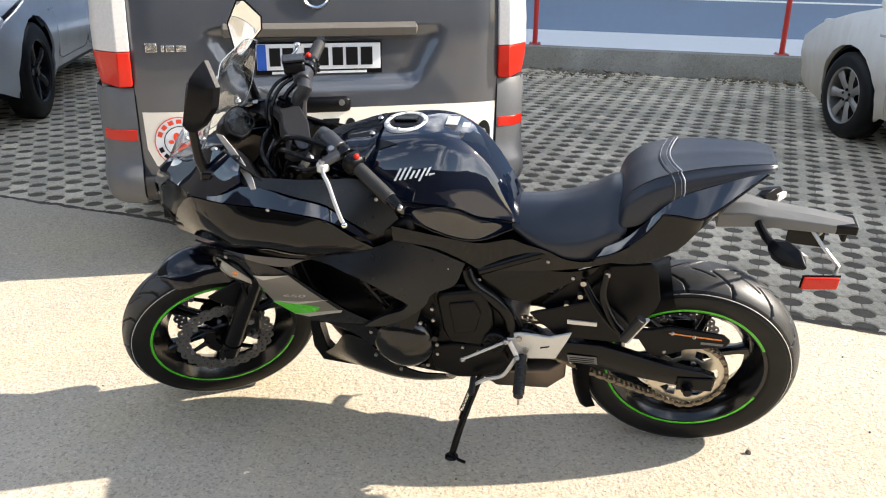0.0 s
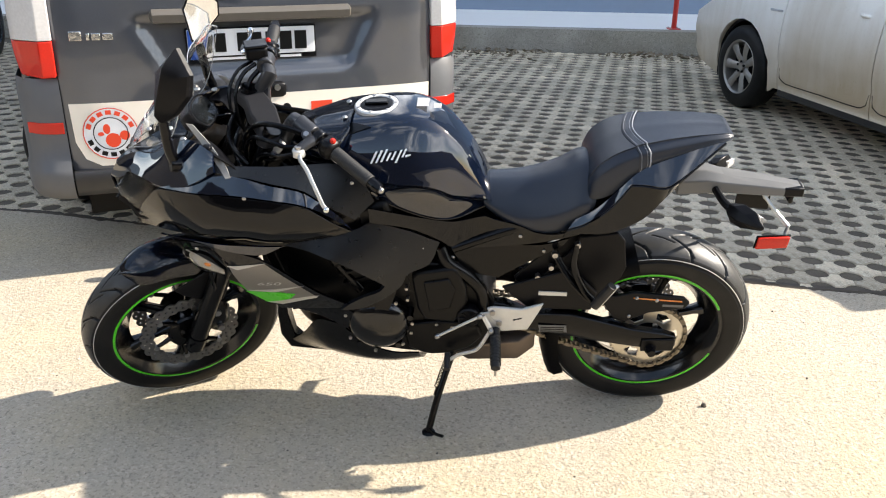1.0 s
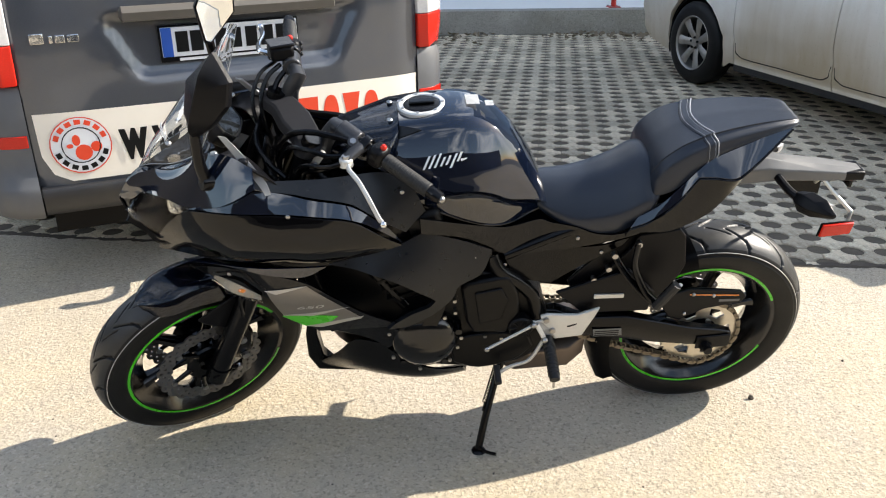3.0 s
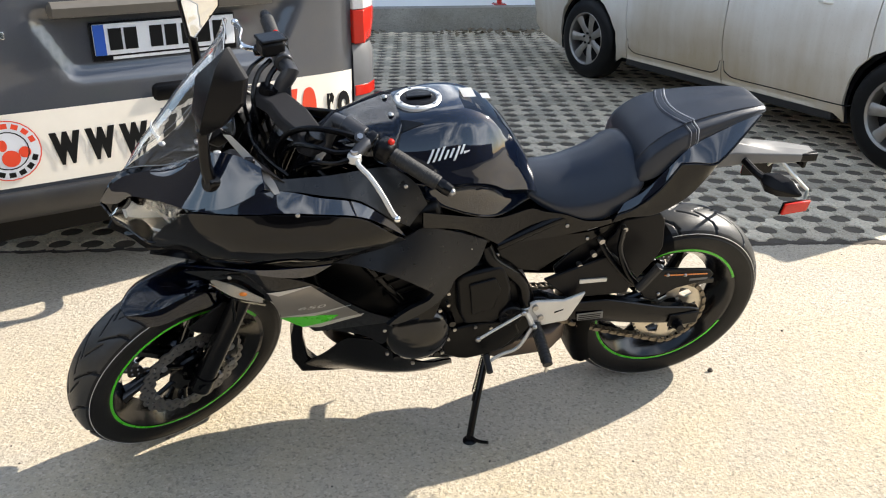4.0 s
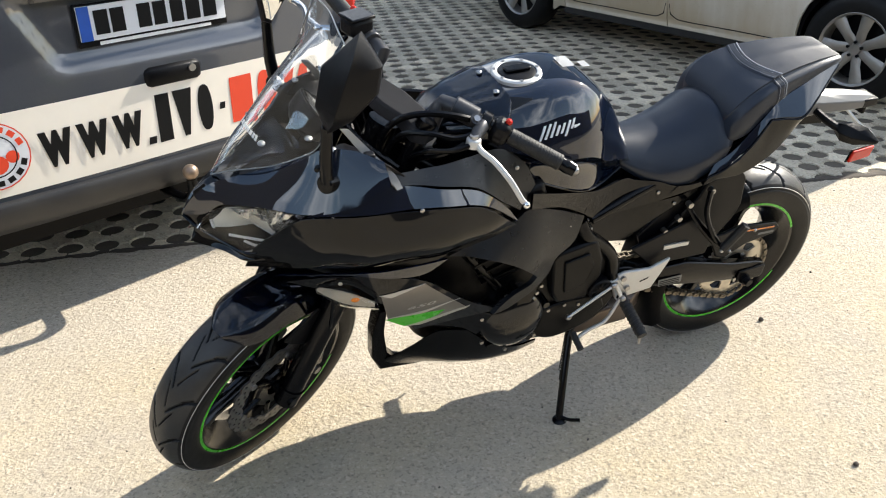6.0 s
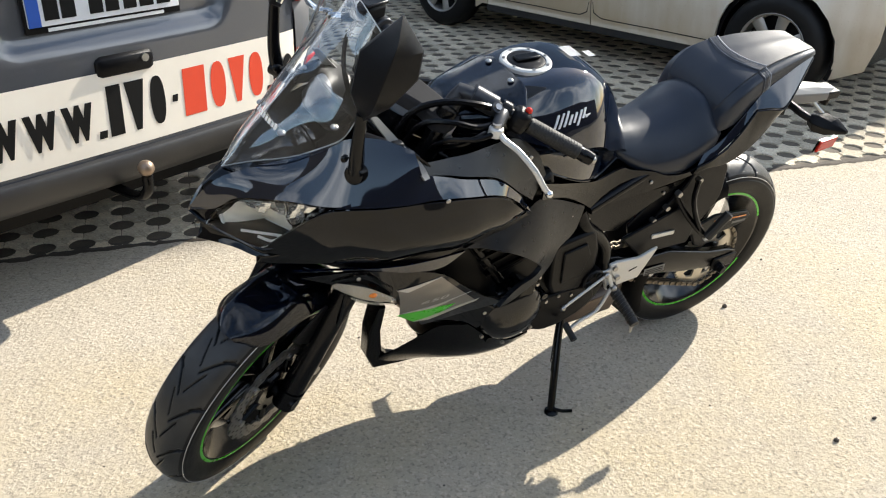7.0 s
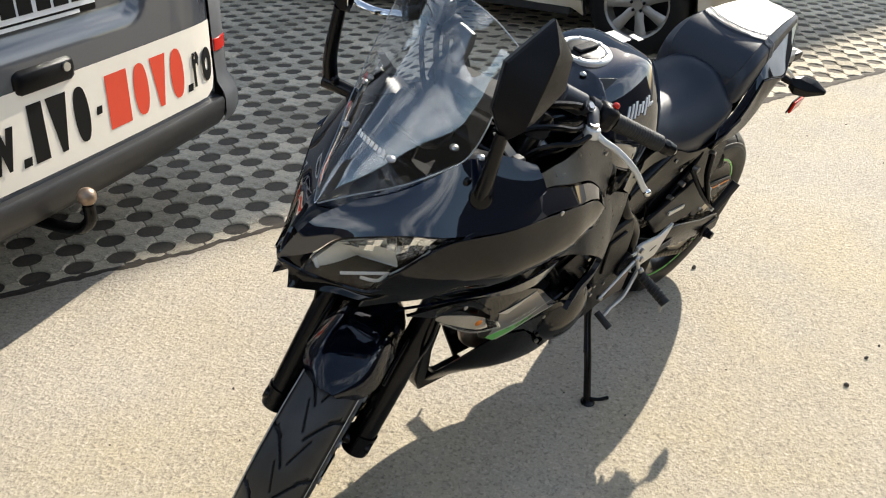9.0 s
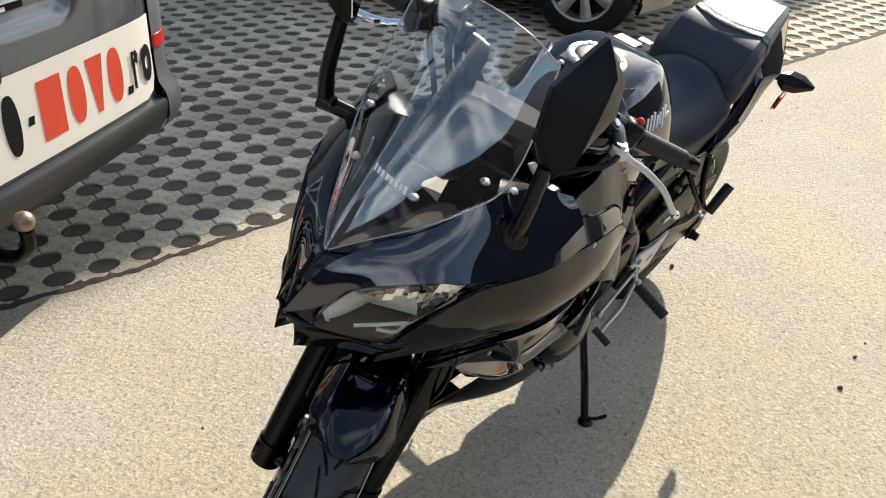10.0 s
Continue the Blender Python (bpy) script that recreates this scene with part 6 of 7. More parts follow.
# ---- tail bracket, indicators, reflectors ----
bm = bmesh.new()
loft(bm, [[(x, -w, z - h), (x, -w, z + h * .3), (x, -w * .5, z + h), (x, w * .5, z + h), (x, w, z + h * .3), (x, w, z - h)] for x, w, z, h in ((.0, .045, .835, .030), (.07, .046, .842, .030), (.12, .040, .835, .024), (.24, .034, .822, .020), (.30, .030, .815, .016), (.345, .026, .808, .014))])
bp("plate_bracket", bm, GREYPLASTIC, "grey plastic tail bracket", smooth=35, bevel=0.003)
bm = bmesh.new()
box(bm, (.315, 0, .811), (.055, .062, .026))
bp("bracket_tip", bm, MATTE, bevel=0.004)
for s in (-1, 1):
    bm = bmesh.new()
    tube(bm, [(.10, s * .035, .825), (.115, s * .085, .812), (.135, s * .12, .803)], 0.011, 10)
    st_ = bp("indicator", bm, MATTE, "rear indicator on a short stalk")
    bm = bmesh.new()
    rings = [[(cx + a * hx, s * y, cz + b * hz) for a, b in ((-1, 0), (-.5, .8), (.5, 1), (1, 0), (.5, -.8), (-.5, -1))] for cx, y, cz, hx, hz in ((.13, .105, .806, .014, .016), (.145, .125, .802, .030, .028), (.165, .155, .800, .034, .024), (.19, .19, .798, .006, .006))]
    loft(bm, rings)
    part("housing", bm, MATTE, st_, smooth=25, bevel=0.002)
    bm = bmesh.new()
    loft(bm, [[(cx + 0.004 + a * hx, s * y, cz + b * hz) for a, b in ((.35, -.5), (.35, .5), (1, .4), (1, -.4))] for cx, y, cz, hx, hz in ((.145, .128, .802, .030, .028), (.165, .155, .800, .034, .022))])
    part("lens", bm, CLEARLAMP, st_)
    bm = bmesh.new()
    tube(bm, [(.235, s * .02, .805), (.262, s * .05, .775), (.300, s * .085, .740), (.292, s * .097, .715)], 0.005, 8)
    br = bp("reflector_bracket", bm, STEEL)
    bm = bmesh.new()
    box(bm, (.262, s * .108, .700), (.088, .008, .038), Euler((s * -0.10, 0, s * -0.12)))
    part("reflector", bm, REDLENS, br, "red side reflector", bevel=0.003)
    bm = bmesh.new()
    box(bm, (.262, s * .1015, .700), (.094, .004, .043), Euler((s * -0.10, 0, s * -0.12)))
    part("reflector_back", bm, SATIN, br, bevel=0.001)
bm = bmesh.new()
box(bm, (.318, 0, .785), (.012, .040, .030))
bp("plate_lamp", bm, SATIN, bevel=0.004)

# pale printed mark low on the screen, as plain strokes
for k in range(8):
    f = (k + .5) / 8
    a = Vector((-1.428, .002, 1.006)).lerp(Vector((-1.404, -.050, .980)), f)
    d = Vector((.0009, -.0021, -.0011))
    up = Vector((.0045, .0015, .0075)) * (1.25 if k in (0, 7) else 1)
    bm = bmesh.new()
    quad = []
    for q in (a - d, a + d, a + d + up, a - d + up):
        hit = SCREEN_SKIN.find_nearest(q)
        no = hit[1] if hit[1].x < 0 else -hit[1]
        quad.append((hit[0] + no * .0045, hit[0] + no * .0050))
    loft(bm, [[q[0] for q in quad], [q[1] for q in quad]])
    bp("screen_print", bm, WHITE)

# ---- engine ----
bm = bmesh.new()
prism(bm, [(v.x, v.y) for v in curve([Vector(q) for q in ((-.93, .44), (-.90, .32), (-.80, .285), (-.62, .27), (-.52, .30), (-.47, .40), (-.50, .52), (-.60, .60), (-.80, .60), (-.90, .55))], 3, True)], -.115, .115)
bp("crankcase", bm, ENGINE, smooth=35, bevel=0.006)
bm = bmesh.new()
box(bm, (-.83, 0, .66), (.20, .26, .22), Euler((0, radians(-20), 0)))
bp("cylinder_block", bm, ENGINE, bevel=0.012)
bm = bmesh.new()
box(bm, (-.87, 0, .76), (.22, .28, .06), Euler((0, radians(-20), 0)))
bp("cylinder_head_cover", bm, ENGINE, bevel=0.015)
for i in range(6):
    bm = bmesh.new()
    box(bm, (-.835 - .012 * i + .03, 0, .58 + .03 * i), (.215, .275, .006), Euler((0, radians(-20), 0)))
    bp("cooling_fin", bm, ENGINE)
for s in (-1, 1):
    bm = bmesh.new()
    lathe(bm, [(s * .105, .092), (s * .150, .090), (s * .166, .080), (s * .178, .060), (s * .185, .036), (s * .188, .016), (s * .189, .0)], 40, (-.812, 0, .412))
    for i in range(5):
        a = 2 * math.pi * i / 5 + .3
        rod(bm, (-.812 + .096 * math.cos(a), s * .11, .412 + .096 * math.sin(a)), (-.812 + .096 * math.cos(a), s * .158, .412 + .096 * math.sin(a)), .010, .009, 12)
    bp("generator_cover", bm, DOME, smooth=50)
    for i in range(7):
        a = 2 * math.pi * i / 7 + .1
        bm = bmesh.new()
        rod(bm, (-.812 + .099 * math.cos(a), s * .156, .412 + .099 * math.sin(a)), (-.812 + .099 * math.cos(a), s * .162, .412 + .099 * math.sin(a)), .0052, seg=8)
        bp("case_bolt", bm, BOLT)
    bm = bmesh.new()
    prism(bm, [(-.715, .572), (-.70, .590), (-.60, .610), (-.585, .600), (-.562, .545), (-.555, .488), (-.590, .412), (-.68, .418), (-.70, .46)], s * .10, s * .140)
    bp("sprocket_cover", bm, ENGINE, bevel=0.008)
    bm = bmesh.new()
    prism(bm, [(-.680, .560), (-.61, .575), (-.590, .535), (-.605, .47), (-.665, .455)], s * .139, s * .146)
    bp("cover_relief", bm, ENGINE, bevel=0.004)
    for x, z in ((-.730, .525), (-.728, .485), (-.724, .430), (-.733, .40), (-.645, .395), (-.600, .385), (-.72, .36)):
        bm = bmesh.new()
        rod(bm, (x, s * .112, z), (x, s * .132, z), .0052, .005, 10)
        bp("case_bolt", bm, BOLT)
    bm = bmesh.new()
    prism(bm, [(v.x, v.y) for v in curve([Vector(q) for q in ((-.745, .385), (-.64, .405), (-.53, .40), (-.51, .35), (-.56, .30), (-.66, .275), (-.73, .30))], 3, True)], s * .10, s * .128)
    bp("lower_case", bm, ENGINE, bevel=0.005)
    # frame tubes
    bm = bmesh.new()
    tube(bm, [(-.635, s * .105, .655), (-.615, s * .118, .615), (-.556, s * .115, .565), (-.518, s * .115, .514), (-.505, s * .118, .44)], 0.019, 14)
    bp("frame_tube", bm, SATIN)
    bm = bmesh.new()
    tube(bm, [(-.598, s * .122, .585), (-.572, s * .122, .535), (-.565, s * .122, .450)], 0.010, 10)
    bp("frame_brace", bm, SATIN)
    bm = bmesh.new()
    tube(bm, [(-1.06, s * .05, .88), (-.95, s * .10, .80), (-.80, s * .10, .70), (-.66, s * .09, .62)], 0.017, 12)
    bp("frame_rail", bm, SATIN)
    bm = bmesh.new()
    tube(bm, [(-1.05, s * .05, .78), (-.98, s * .11, .68), (-.86, s * .13, .52)], 0.014, 12)
    bp("frame_rail", bm, SATIN)
    bm = bmesh.new()
    tube(bm, [(-.60, s * .10, .65), (-.42, s * .09, .72), (-.25, s * .08, .76), (-.02, s * .06, .85)], 0.014, 12)
    bp("subframe_tube", bm, SATIN)
    # pivot cap with spokes
    bm = bmesh.new()
    lathe(bm, [(s * .12, .034), (s * .146, .034), (s * .150, .030), (s * .146, .022), (s * .143, .0)], 28, (-.552, 0, .437))
    pv = bp("pivot_cap", bm, MATTE, smooth=35)
    for i in range(8):
        a = 2 * math.pi * i / 8
        bm = bmesh.new()
        rod(bm, (-.552 + .012 * math.cos(a), s * .148, .437 + .012 * math.sin(a)), (-.552 + .029 * math.cos(a), s * .149, .437 + .029 * math.sin(a)), .0022, seg=6)
        part("pivot_rib", bm, ENGINE, pv)

# black plates added in place of the shade inside the scoop openings
for s in (-1, 1):
    bm = bmesh.new()
    prism(bm, [(-1.14, .72), (-.95, .73), (-.74, .66), (-.72, .52), (-.80, .42), (-.95, .40), (-1.08, .44), (-1.13, .58)], s * .118, s * .112)
    bp("duct_liner", bm, ENGINE)
# radiator, exhaust
bm = bmesh.new()
box(bm, (-1.085, 0, .60), (.03, .30, .30), Euler((0, radians(-16), 0)))
rad = bp("radiator", bm, ENGINE, bevel=0.004)
for i in range(18):
    bm = bmesh.new()
    z = .47 + i * .0155
    box(bm, (-1.104 + (z - .6) * -.29, 0, z), (.006, .28, .004), Euler((0, radians(-16), 0)))
    part("fin", bm, SATIN, rad)
PIPE = mat("heat-tinted exhaust steel", (0.16, 0.13, 0.11), 0.30, 0.95, vary=0.3, scale=14)
for s in (-1, 1):
    bm = bmesh.new()
    tube(bm, [(-.92, s * .07, .62), (-1.01, s * .075, .58), (-1.055, s * .065, .48), (-1.03, s * .05, .36), (-.93, s * .04, .285), (-.75, s * .03, .255), (-.60, s * .03, .25)], 0.021, 14)
    bp("exhaust_pipe", bm, PIPE)
bm = bmesh.new()
loft(bm, [[(x, y0 + w * a, z + h * b) for a, b in ((-1, -.6), (-.7, -1), (.7, -1), (1, -.6), (1, .6), (.7, 1), (-.7, 1), (-1, .6))] for x, y0, w, z, h in ((-.62, 0, .05, .25, .03), (-.55, 0, .095, .255, .045), (-.40, 0, .10, .275, .055), (-.35, .01, .085, .30, .05))])
bp("silencer", bm, PIPE, "low-slung grey steel silencer box", smooth=40, bevel=0.004)
# ---- swingarm, chain, guards ----
for s in (-1, 1):
    bm = bmesh.new()
    rings = []
    for x, zt, zb, w, yc in ((-.53, .47, .40, .020, .095), (-.45, .465, .395, .022, .10), (-.38, .435, .375, .022, .108), (-.25, .432, .350, .020, .115), (-.16, .405, .328, .018, .118), (-.06, .372, .308, .017, .118), (.04, .352, .290, .016, .118), (.075, .340, .300, .014, .118)):
        rings.append([(x, s * (yc + w * a), (zt + zb) / 2 + (zt - zb) / 2 * b) for a, b in ((-1, -.8), (-.8, -1), (.7, -1), (1, -.7), (1, .6), (.7, 1), (-.8, 1), (-1, .8))])
    loft(bm, rings)
    sw = bp("swingarm", bm, SATIN, "black swingarm", smooth=30, bevel=0.003)
    bm = bmesh.new()
    rod(bm, (0, s * .13, .306), (0, s * .150, .306), .020, .017, 6)
    rod(bm, (0, s * .148, .306), (0, s * .165, .306), .014, .012, 16)
    part("axle_nut", bm, MATTE, sw)
    bm = bmesh.new()
    box(bm, (.02, s * .138, .318), (.10, .006, .045))
    part("chain_adjuster", bm, ENGINE, sw, bevel=0.003)
    bm = bmesh.new()
    prism(bm, [(-.345, .402), (-.262, .398), (-.258, .372), (-.340, .376)], s * .1375, s * .1385)
    part("warning_label", bm, GREYPLASTIC, sw)
    for i in range(3):
        bm = bmesh.new()
        prism(bm, [(-.338, .3955 - .007 * i), (-.268, .3925 - .007 * i), (-.268, .3890 - .007 * i), (-.338, .3920 - .007 * i)], s * .1386, s * .1390)
        part("label_bar", bm, INK, sw)
bm = bmesh.new()
tube(bm, [(-.53, -.10, .435), (-.53, .10, .435)], .028, 16, smooth=False)
bp("swingarm_pivot", bm, SATIN)
bm = bmesh.new()
prism(bm, [(-.500, .470), (-.480, .476), (-.400, .470), (-.340, .492), (-.352, .460), (-.380, .395), (-.456, .386), (-.468, .415), (-.490, .440)], -.142, -.132)
hp = bp("heel_plate", bm, ALLOY, "silver painted heel guard plate", bevel=0.003)
bm = bmesh.new()
prism(bm, [(-.425, .433), (-.398, .441), (-.400, .436), (-.424, .428)], -.1428, -.1418)
part("slot", bm, INK, hp)
for x, z in ((-.484, .458), (-.464, .420)):
    bm = bmesh.new()
    rod(bm, (x, -.141, z), (x, -.149, z), .009, .008, 10)
    part("bolt", bm, BOLT, hp)
bm = bmesh.new()
prism(bm, [(-.500, .470), (-.400, .470), (-.350, .488), (-.380, .395), (-.456, .386)], .132, .142)
bp("heel_plate", bm, ALLOY, bevel=0.003)
# sprocket with teeth and chain
teeth = 46
outer = []
for i in range(teeth * 4):
    a = 2 * math.pi * i / (teeth * 4)
    outer.append(((0.112 + (0.004 if i % 4 in (1, 2) else -0.003)) * math.cos(a), (0.112 + (0.004 if i % 4 in (1, 2) else -0.003)) * math.sin(a)))
loops = [outer, [(0.040 * math.cos(2 * math.pi * i / 30), 0.040 * math.sin(2 * math.pi * i / 30)) for i in range(30)]]
for i in range(6):
    a0 = 2 * math.pi * i / 6
    loops.append([(r * math.cos(a0 + d), r * math.sin(a0 + d)) for r, d in ((.062, -.22), (.088, -.30), (.092, 0), (.088, .30), (.062, .22))])
bm = bmesh.new()
flat_shape(bm, loops, -.088, .006)
transform(bm, Matrix.Translation(RA))
part("sprocket", bm, GOLDSTEEL, rear_wheel, "pale steel chain sprocket", smooth=20)
bm = bmesh.new()
lathe(bm, [(-.095, .0), (-.095, .030), (-.088, .050), (-.05, .056)], 30, RA)
part("hub_damper", bm, SATIN, rear_wheel)
for i in range(5):
    a = 2 * math.pi * i / 5
    bm = bmesh.new()
    rod(bm, (.050 * math.cos(a), -.088, .306 + .050 * math.sin(a)), (.050 * math.cos(a), -.098, .306 + .050 * math.sin(a)), .008, seg=6)
    part("sprocket_nut", bm, BOLT, rear_wheel)
# chain run: round the sprocket and along both strands
run = []
fx, fz, fr = -.56, .455, .036
for i in range(31):
    a = math.pi / 2 - math.pi * i / 30
    run.append(Vector((.114 * math.cos(a), -.085, .306 + .114 * math.sin(a))))
low = [Vector((.0, -.085, .306 - .114)), Vector((-.14, -.085, .238)), Vector((-.30, -.085, .318)), Vector((-.45, -.085, .385)), Vector((fx, -.085, fz - fr))]
run += curve([run[-1], Vector((-.12, -.085, .236)), Vector((-.28, -.085, .300)), Vector((-.42, -.085, .365)), Vector((fx, -.085, fz - fr))], 8)[1:]
for i in range(1, 12):
    a = -math.pi / 2 - math.pi * i / 12
    run.append(Vector((fx + fr * math.cos(a), -.085, fz + fr * math.sin(a))))
run += curve([Vector((fx, -.085, fz + fr)), Vector((-.3, -.085, .462)), run[0]], 10)
dist = [0.0]
for a, b in zip(run, run[1:]):
    dist.append(dist[-1] + (b - a).length)
bm = bmesh.new()
n_links = int(dist[-1] / 0.0159)
for i in range(n_links):
    d0 = dist[-1] * i / n_links
    k = max(j for j in range(len(dist)) if dist[j] <= d0 + 1e-9)
    k = min(k, len(run) - 2)
    t = (d0 - dist[k]) / max(1e-6, dist[k + 1] - dist[k])
    p = run[k].lerp(run[k + 1], t)
    q = (run[k + 1] - run[k]).normalized()
    ang = math.atan2(q.z, q.x)
    for y in ((-.010, .010) if i % 2 else (-.0065, .0065)):
        box(bm, p + Vector((0, y, 0)), (.0185, .0025, .0115), Euler((0, -ang, 0)))
    rod(bm, p + Vector((-q.x * .008, -.0125, -q.z * .008)), p + Vector((-q.x * .008, .0125, -q.z * .008)), .0042, seg=6)
tagged(bp("chain", bm, CHAIN, "greasy steel drive chain", smooth=0), kind="stuff")
bm = bmesh.new()
prism(bm, [(-.36, .475), (-.30, .485), (-.117, .484), (-.068, .497), (.081, .474), (.100, .455), (.088, .434), (-.017, .420), (-.06, .40), (-.085, .385), (-.12, .40), (-.15, .45), (-.28, .455)], -.112, -.100)
cg = bp("chain_guard", bm, MATTE, "black plastic chain guard", bevel=0.003)
bm = bmesh.new()
tube(bm, [(-.07, -.113, .478), (0, -.113, .470), (.075, -.113, .462)], .0022, 6)
part("amber_cable", bm, ORANGE, cg)
bm = bmesh.new()
prism(bm, [(.02, .452), (.082, .448), (.080, .440), (.02, .444)], -.1130, -.1125)
part("label_bar", bm, GREYPLASTIC, cg)
for x, z in ((-.06, .478), (.0, .468), (-.075, .41)):
    bm = bmesh.new()
    ball(bm, (x, -.113, z), .006, 8)
    part("bolt", bm, BOLT, cg)
def settle_aft(ob):
    """Lets a part that starts at the pivot run out to the rear axle."""
    for o in (ob, *ob.children):
        for v in o.data.vertices:
            v.co += Vector((-.011, .021, .009)) * min(1.25, max(0, (v.co.x + .53) / .53))


for o in [o for o in bike.children if o.name.split(".")[0] in ("swingarm", "chain", "chain_guard")] + [o for o in rear_wheel.children if o.name.startswith("sprocket_nut")]:
    settle_aft(o)
# hugger over the rear tyre
bm = bmesh.new()
rows = []
for a in np.linspace(105, 205, 14):
    r = .336
    t = radians(a)
    rows.append([(r * math.cos(t) * k, y, .306 + r * math.sin(t) * k) for y, k in ((-.098, .84), (-.096, .93), (-.075, .985), (-.03, 1.0), (.03, 1.0), (.075, .985), (.096, .93), (.098, .84))])
loft(bm, rows, closed=False)
bmesh.ops.solidify(bm, geom=bm.faces[:], thickness=0.004)
bp("rear_hugger", bm, MATTE, "black plastic inner mudguard", smooth=45)
bm = bmesh.new()
prism(bm, [(-.40, .50), (-.27, .655), (-.255, .70), (-.15, .715), (-.13, .69), (-.115, .60), (-.126, .563), (-.165, .50), (-.20, .455), (-.30, .445)], -.103, -.090)
bp("inner_mudguard", bm, MATTE, smooth=30, bevel=0.004)
bm = bmesh.new()
prism(bm, [(-.425, .545), (-.36, .62), (-.29, .69), (-.20, .715), (-.20, .66), (-.27, .60), (-.33, .52), (-.40, .485)], -.088, -.078)
bp("inner_panel", bm, MATTE, "black plastic panel behind the peg bracket", bevel=0.003)
bm = bmesh.new()
prism(bm, [(-.46, .53), (-.27, .60), (-.19, .52), (-.20, .455), (-.38, .455)], -.118, -.106)
bp("brake_hose_cover", bm, MATTE, bevel=0.004)
# shock
bm = bmesh.new()
tube(bm, [(-.47, .06, .60), (-.33, .06, .66)], .024, 14, smooth=False)
bp("shock_absorber", bm, ENGINE)
for x, z in ((-.325, .600), (-.36, .565)):
    bm = bmesh.new()
    rod(bm, (x, -.100, z), (x, -.116, z), .008, .0075, 12)
    bp("mount_bolt", bm, BOLT)
bm = bmesh.new()
prism(bm, [(-.355, .522), (-.275, .520), (-.275, .508), (-.355, .509)], -.122, -.117)
bp("metal_tab", bm, ALLOY)

# ---- pegs, levers, stand ----
for s in (-1, 1):
    bm = bmesh.new()
    tube(bm, [(-.261, s * .126, .690), (-.266, s * .140, .630), (-.235, s * .155, .560), (-.195, s * .16, .515)], .013, 10, flat=.6)
    pb = bp("pillion_peg_bracket", bm, SATIN, "black pillion foot peg bracket")
    bm = bmesh.new()
    tube(bm, [(-.320, s * .112, .655), (-.285, s * .135, .600), (-.235, s * .155, .545), (-.195, s * .16, .515)], .012, 10, flat=.6)
    part("brace", bm, SATIN, pb)
    for x, z in ((-.261, .690), (-.320, .657)):
        bm = bmesh.new()
        rod(bm, (x, s * .118, z), (x, s * .134, z), .0085, .008, 12)
        part("bolt", bm, BOLT, pb)
    bm = bmesh.new()
    tube(bm, [(-.195, s * .165, .500), (-.150, s * .175, .590)], .010, 10, smooth=False, flat=.55)
    peg = part("pillion_peg", bm, ALLOY, pb, "folded silver pillion peg")
    bm = bmesh.new()
    tube(bm, [(-.205, s * .178, .520), (-.165, s * .188, .600)], .013, 10, smooth=False)
    part("peg_rubber", bm, GRIP, peg)
    # rider peg
    bm = bmesh.new()
    prism(bm, [(-.52, .45), (-.49, .455), (-.455, .41), (-.46, .37), (-.485, .375), (-.495, .40)], s * .125, s * .140)
    rb = bp("peg_bracket", bm, ALLOY, bevel=0.003)
    bm = bmesh.new()
    tube(bm, [(-.474, s * .14, .392), (-.472, s * .262, .352)], .014, 12, smooth=False)
    part("foot_peg", bm, GRIP, rb, "ribbed rubber foot peg")
    for i in range(9):
        t = .2 + .085 * i
        p = Vector((-.474, s * .14, .392)).lerp(Vector((-.472, s * .262, .352)), t)
        bm = bmesh.new()
        lathe(bm, [(-.002, .0145), (0, .0168), (.002, .0145)], 14, p)
        part("peg_rib", bm, GRIP, rb)
    bm = bmesh.new()
    rod(bm, (-.472, s * .252, .345), (-.472, s * .256, .318), .004, .0035, 8)
    part("peg_feeler", bm, BOLT, rb)
bm = bmesh.new()
tube(bm, [(-.510, -.150, .450), (-.487, -.158, .405), (-.525, -.165, .335), (-.575, -.165, .312), (-.612, -.165, .285)], .0075, 10, flat=.7)
sl = bp("gear_lever", bm, ALLOY, "silver gear lever with a rubber toe peg")
bm = bmesh.new()
tube(bm, [(-.612, -.150, .300), (-.611, -.200, .283)], .0095, 10, smooth=False)
part("toe_peg", bm, GRIP, sl)
bm = bmesh.new()
tube(bm, [(-.642, -.155, .372), (-.520, -.155, .452)], .0042, 8, smooth=False)
part("link_rod", bm, ALLOY, sl)
for q in ((-.642, -.155, .372), (-.520, -.155, .452), (-.487, -.165, .405)):
    bm = bmesh.new()
    ball(bm, q, .009, 10)
    part("joint", bm, BOLT, sl)
stand = empty("side_stand")
stand.parent = bike
bm = bmesh.new()
FOOT = Vector((-.665, -.247, .070))
tube(bm, [(-.585, -.105, .300), (-.605, -.130, .255), (-.640, -.195, .160), FOOT], .0105, 12)
part("leg", bm, SATIN, stand, "black side stand leg")
bm = bmesh.new()
ball(bm, FOOT + Vector((0, -.004, -.004)), .021, 14, (1, 1, .45))
part("foot", bm, SATIN, stand)
bm = bmesh.new()
tube(bm, [FOOT + Vector((.0, 0, .010)), FOOT + Vector((.02, -.02, .010)), FOOT + Vector((.045, -.035, .016))], .005, 8)
part("toe_tab", bm, SATIN, stand)
bm = bmesh.new()
coil = [Vector((-.590, -.118, .285)).lerp(Vector((-.628, -.178, .190)), i / 60) + Vector((.007 * math.cos(i * 1.25), .004 * math.sin(i * 1.25), .006 * math.sin(i * 1.25))) + Vector((-.016, 0, 0)) for i in range(61)]
tube(bm, coil, .0018, 5, 1, smooth=False)
part("return_spring", bm, SATIN, stand)
bm = bmesh.new()
tube(bm, [(-.642, -.178, .190), (-.650, -.190, .168), (-.640, -.190, .160)], .003, 6)
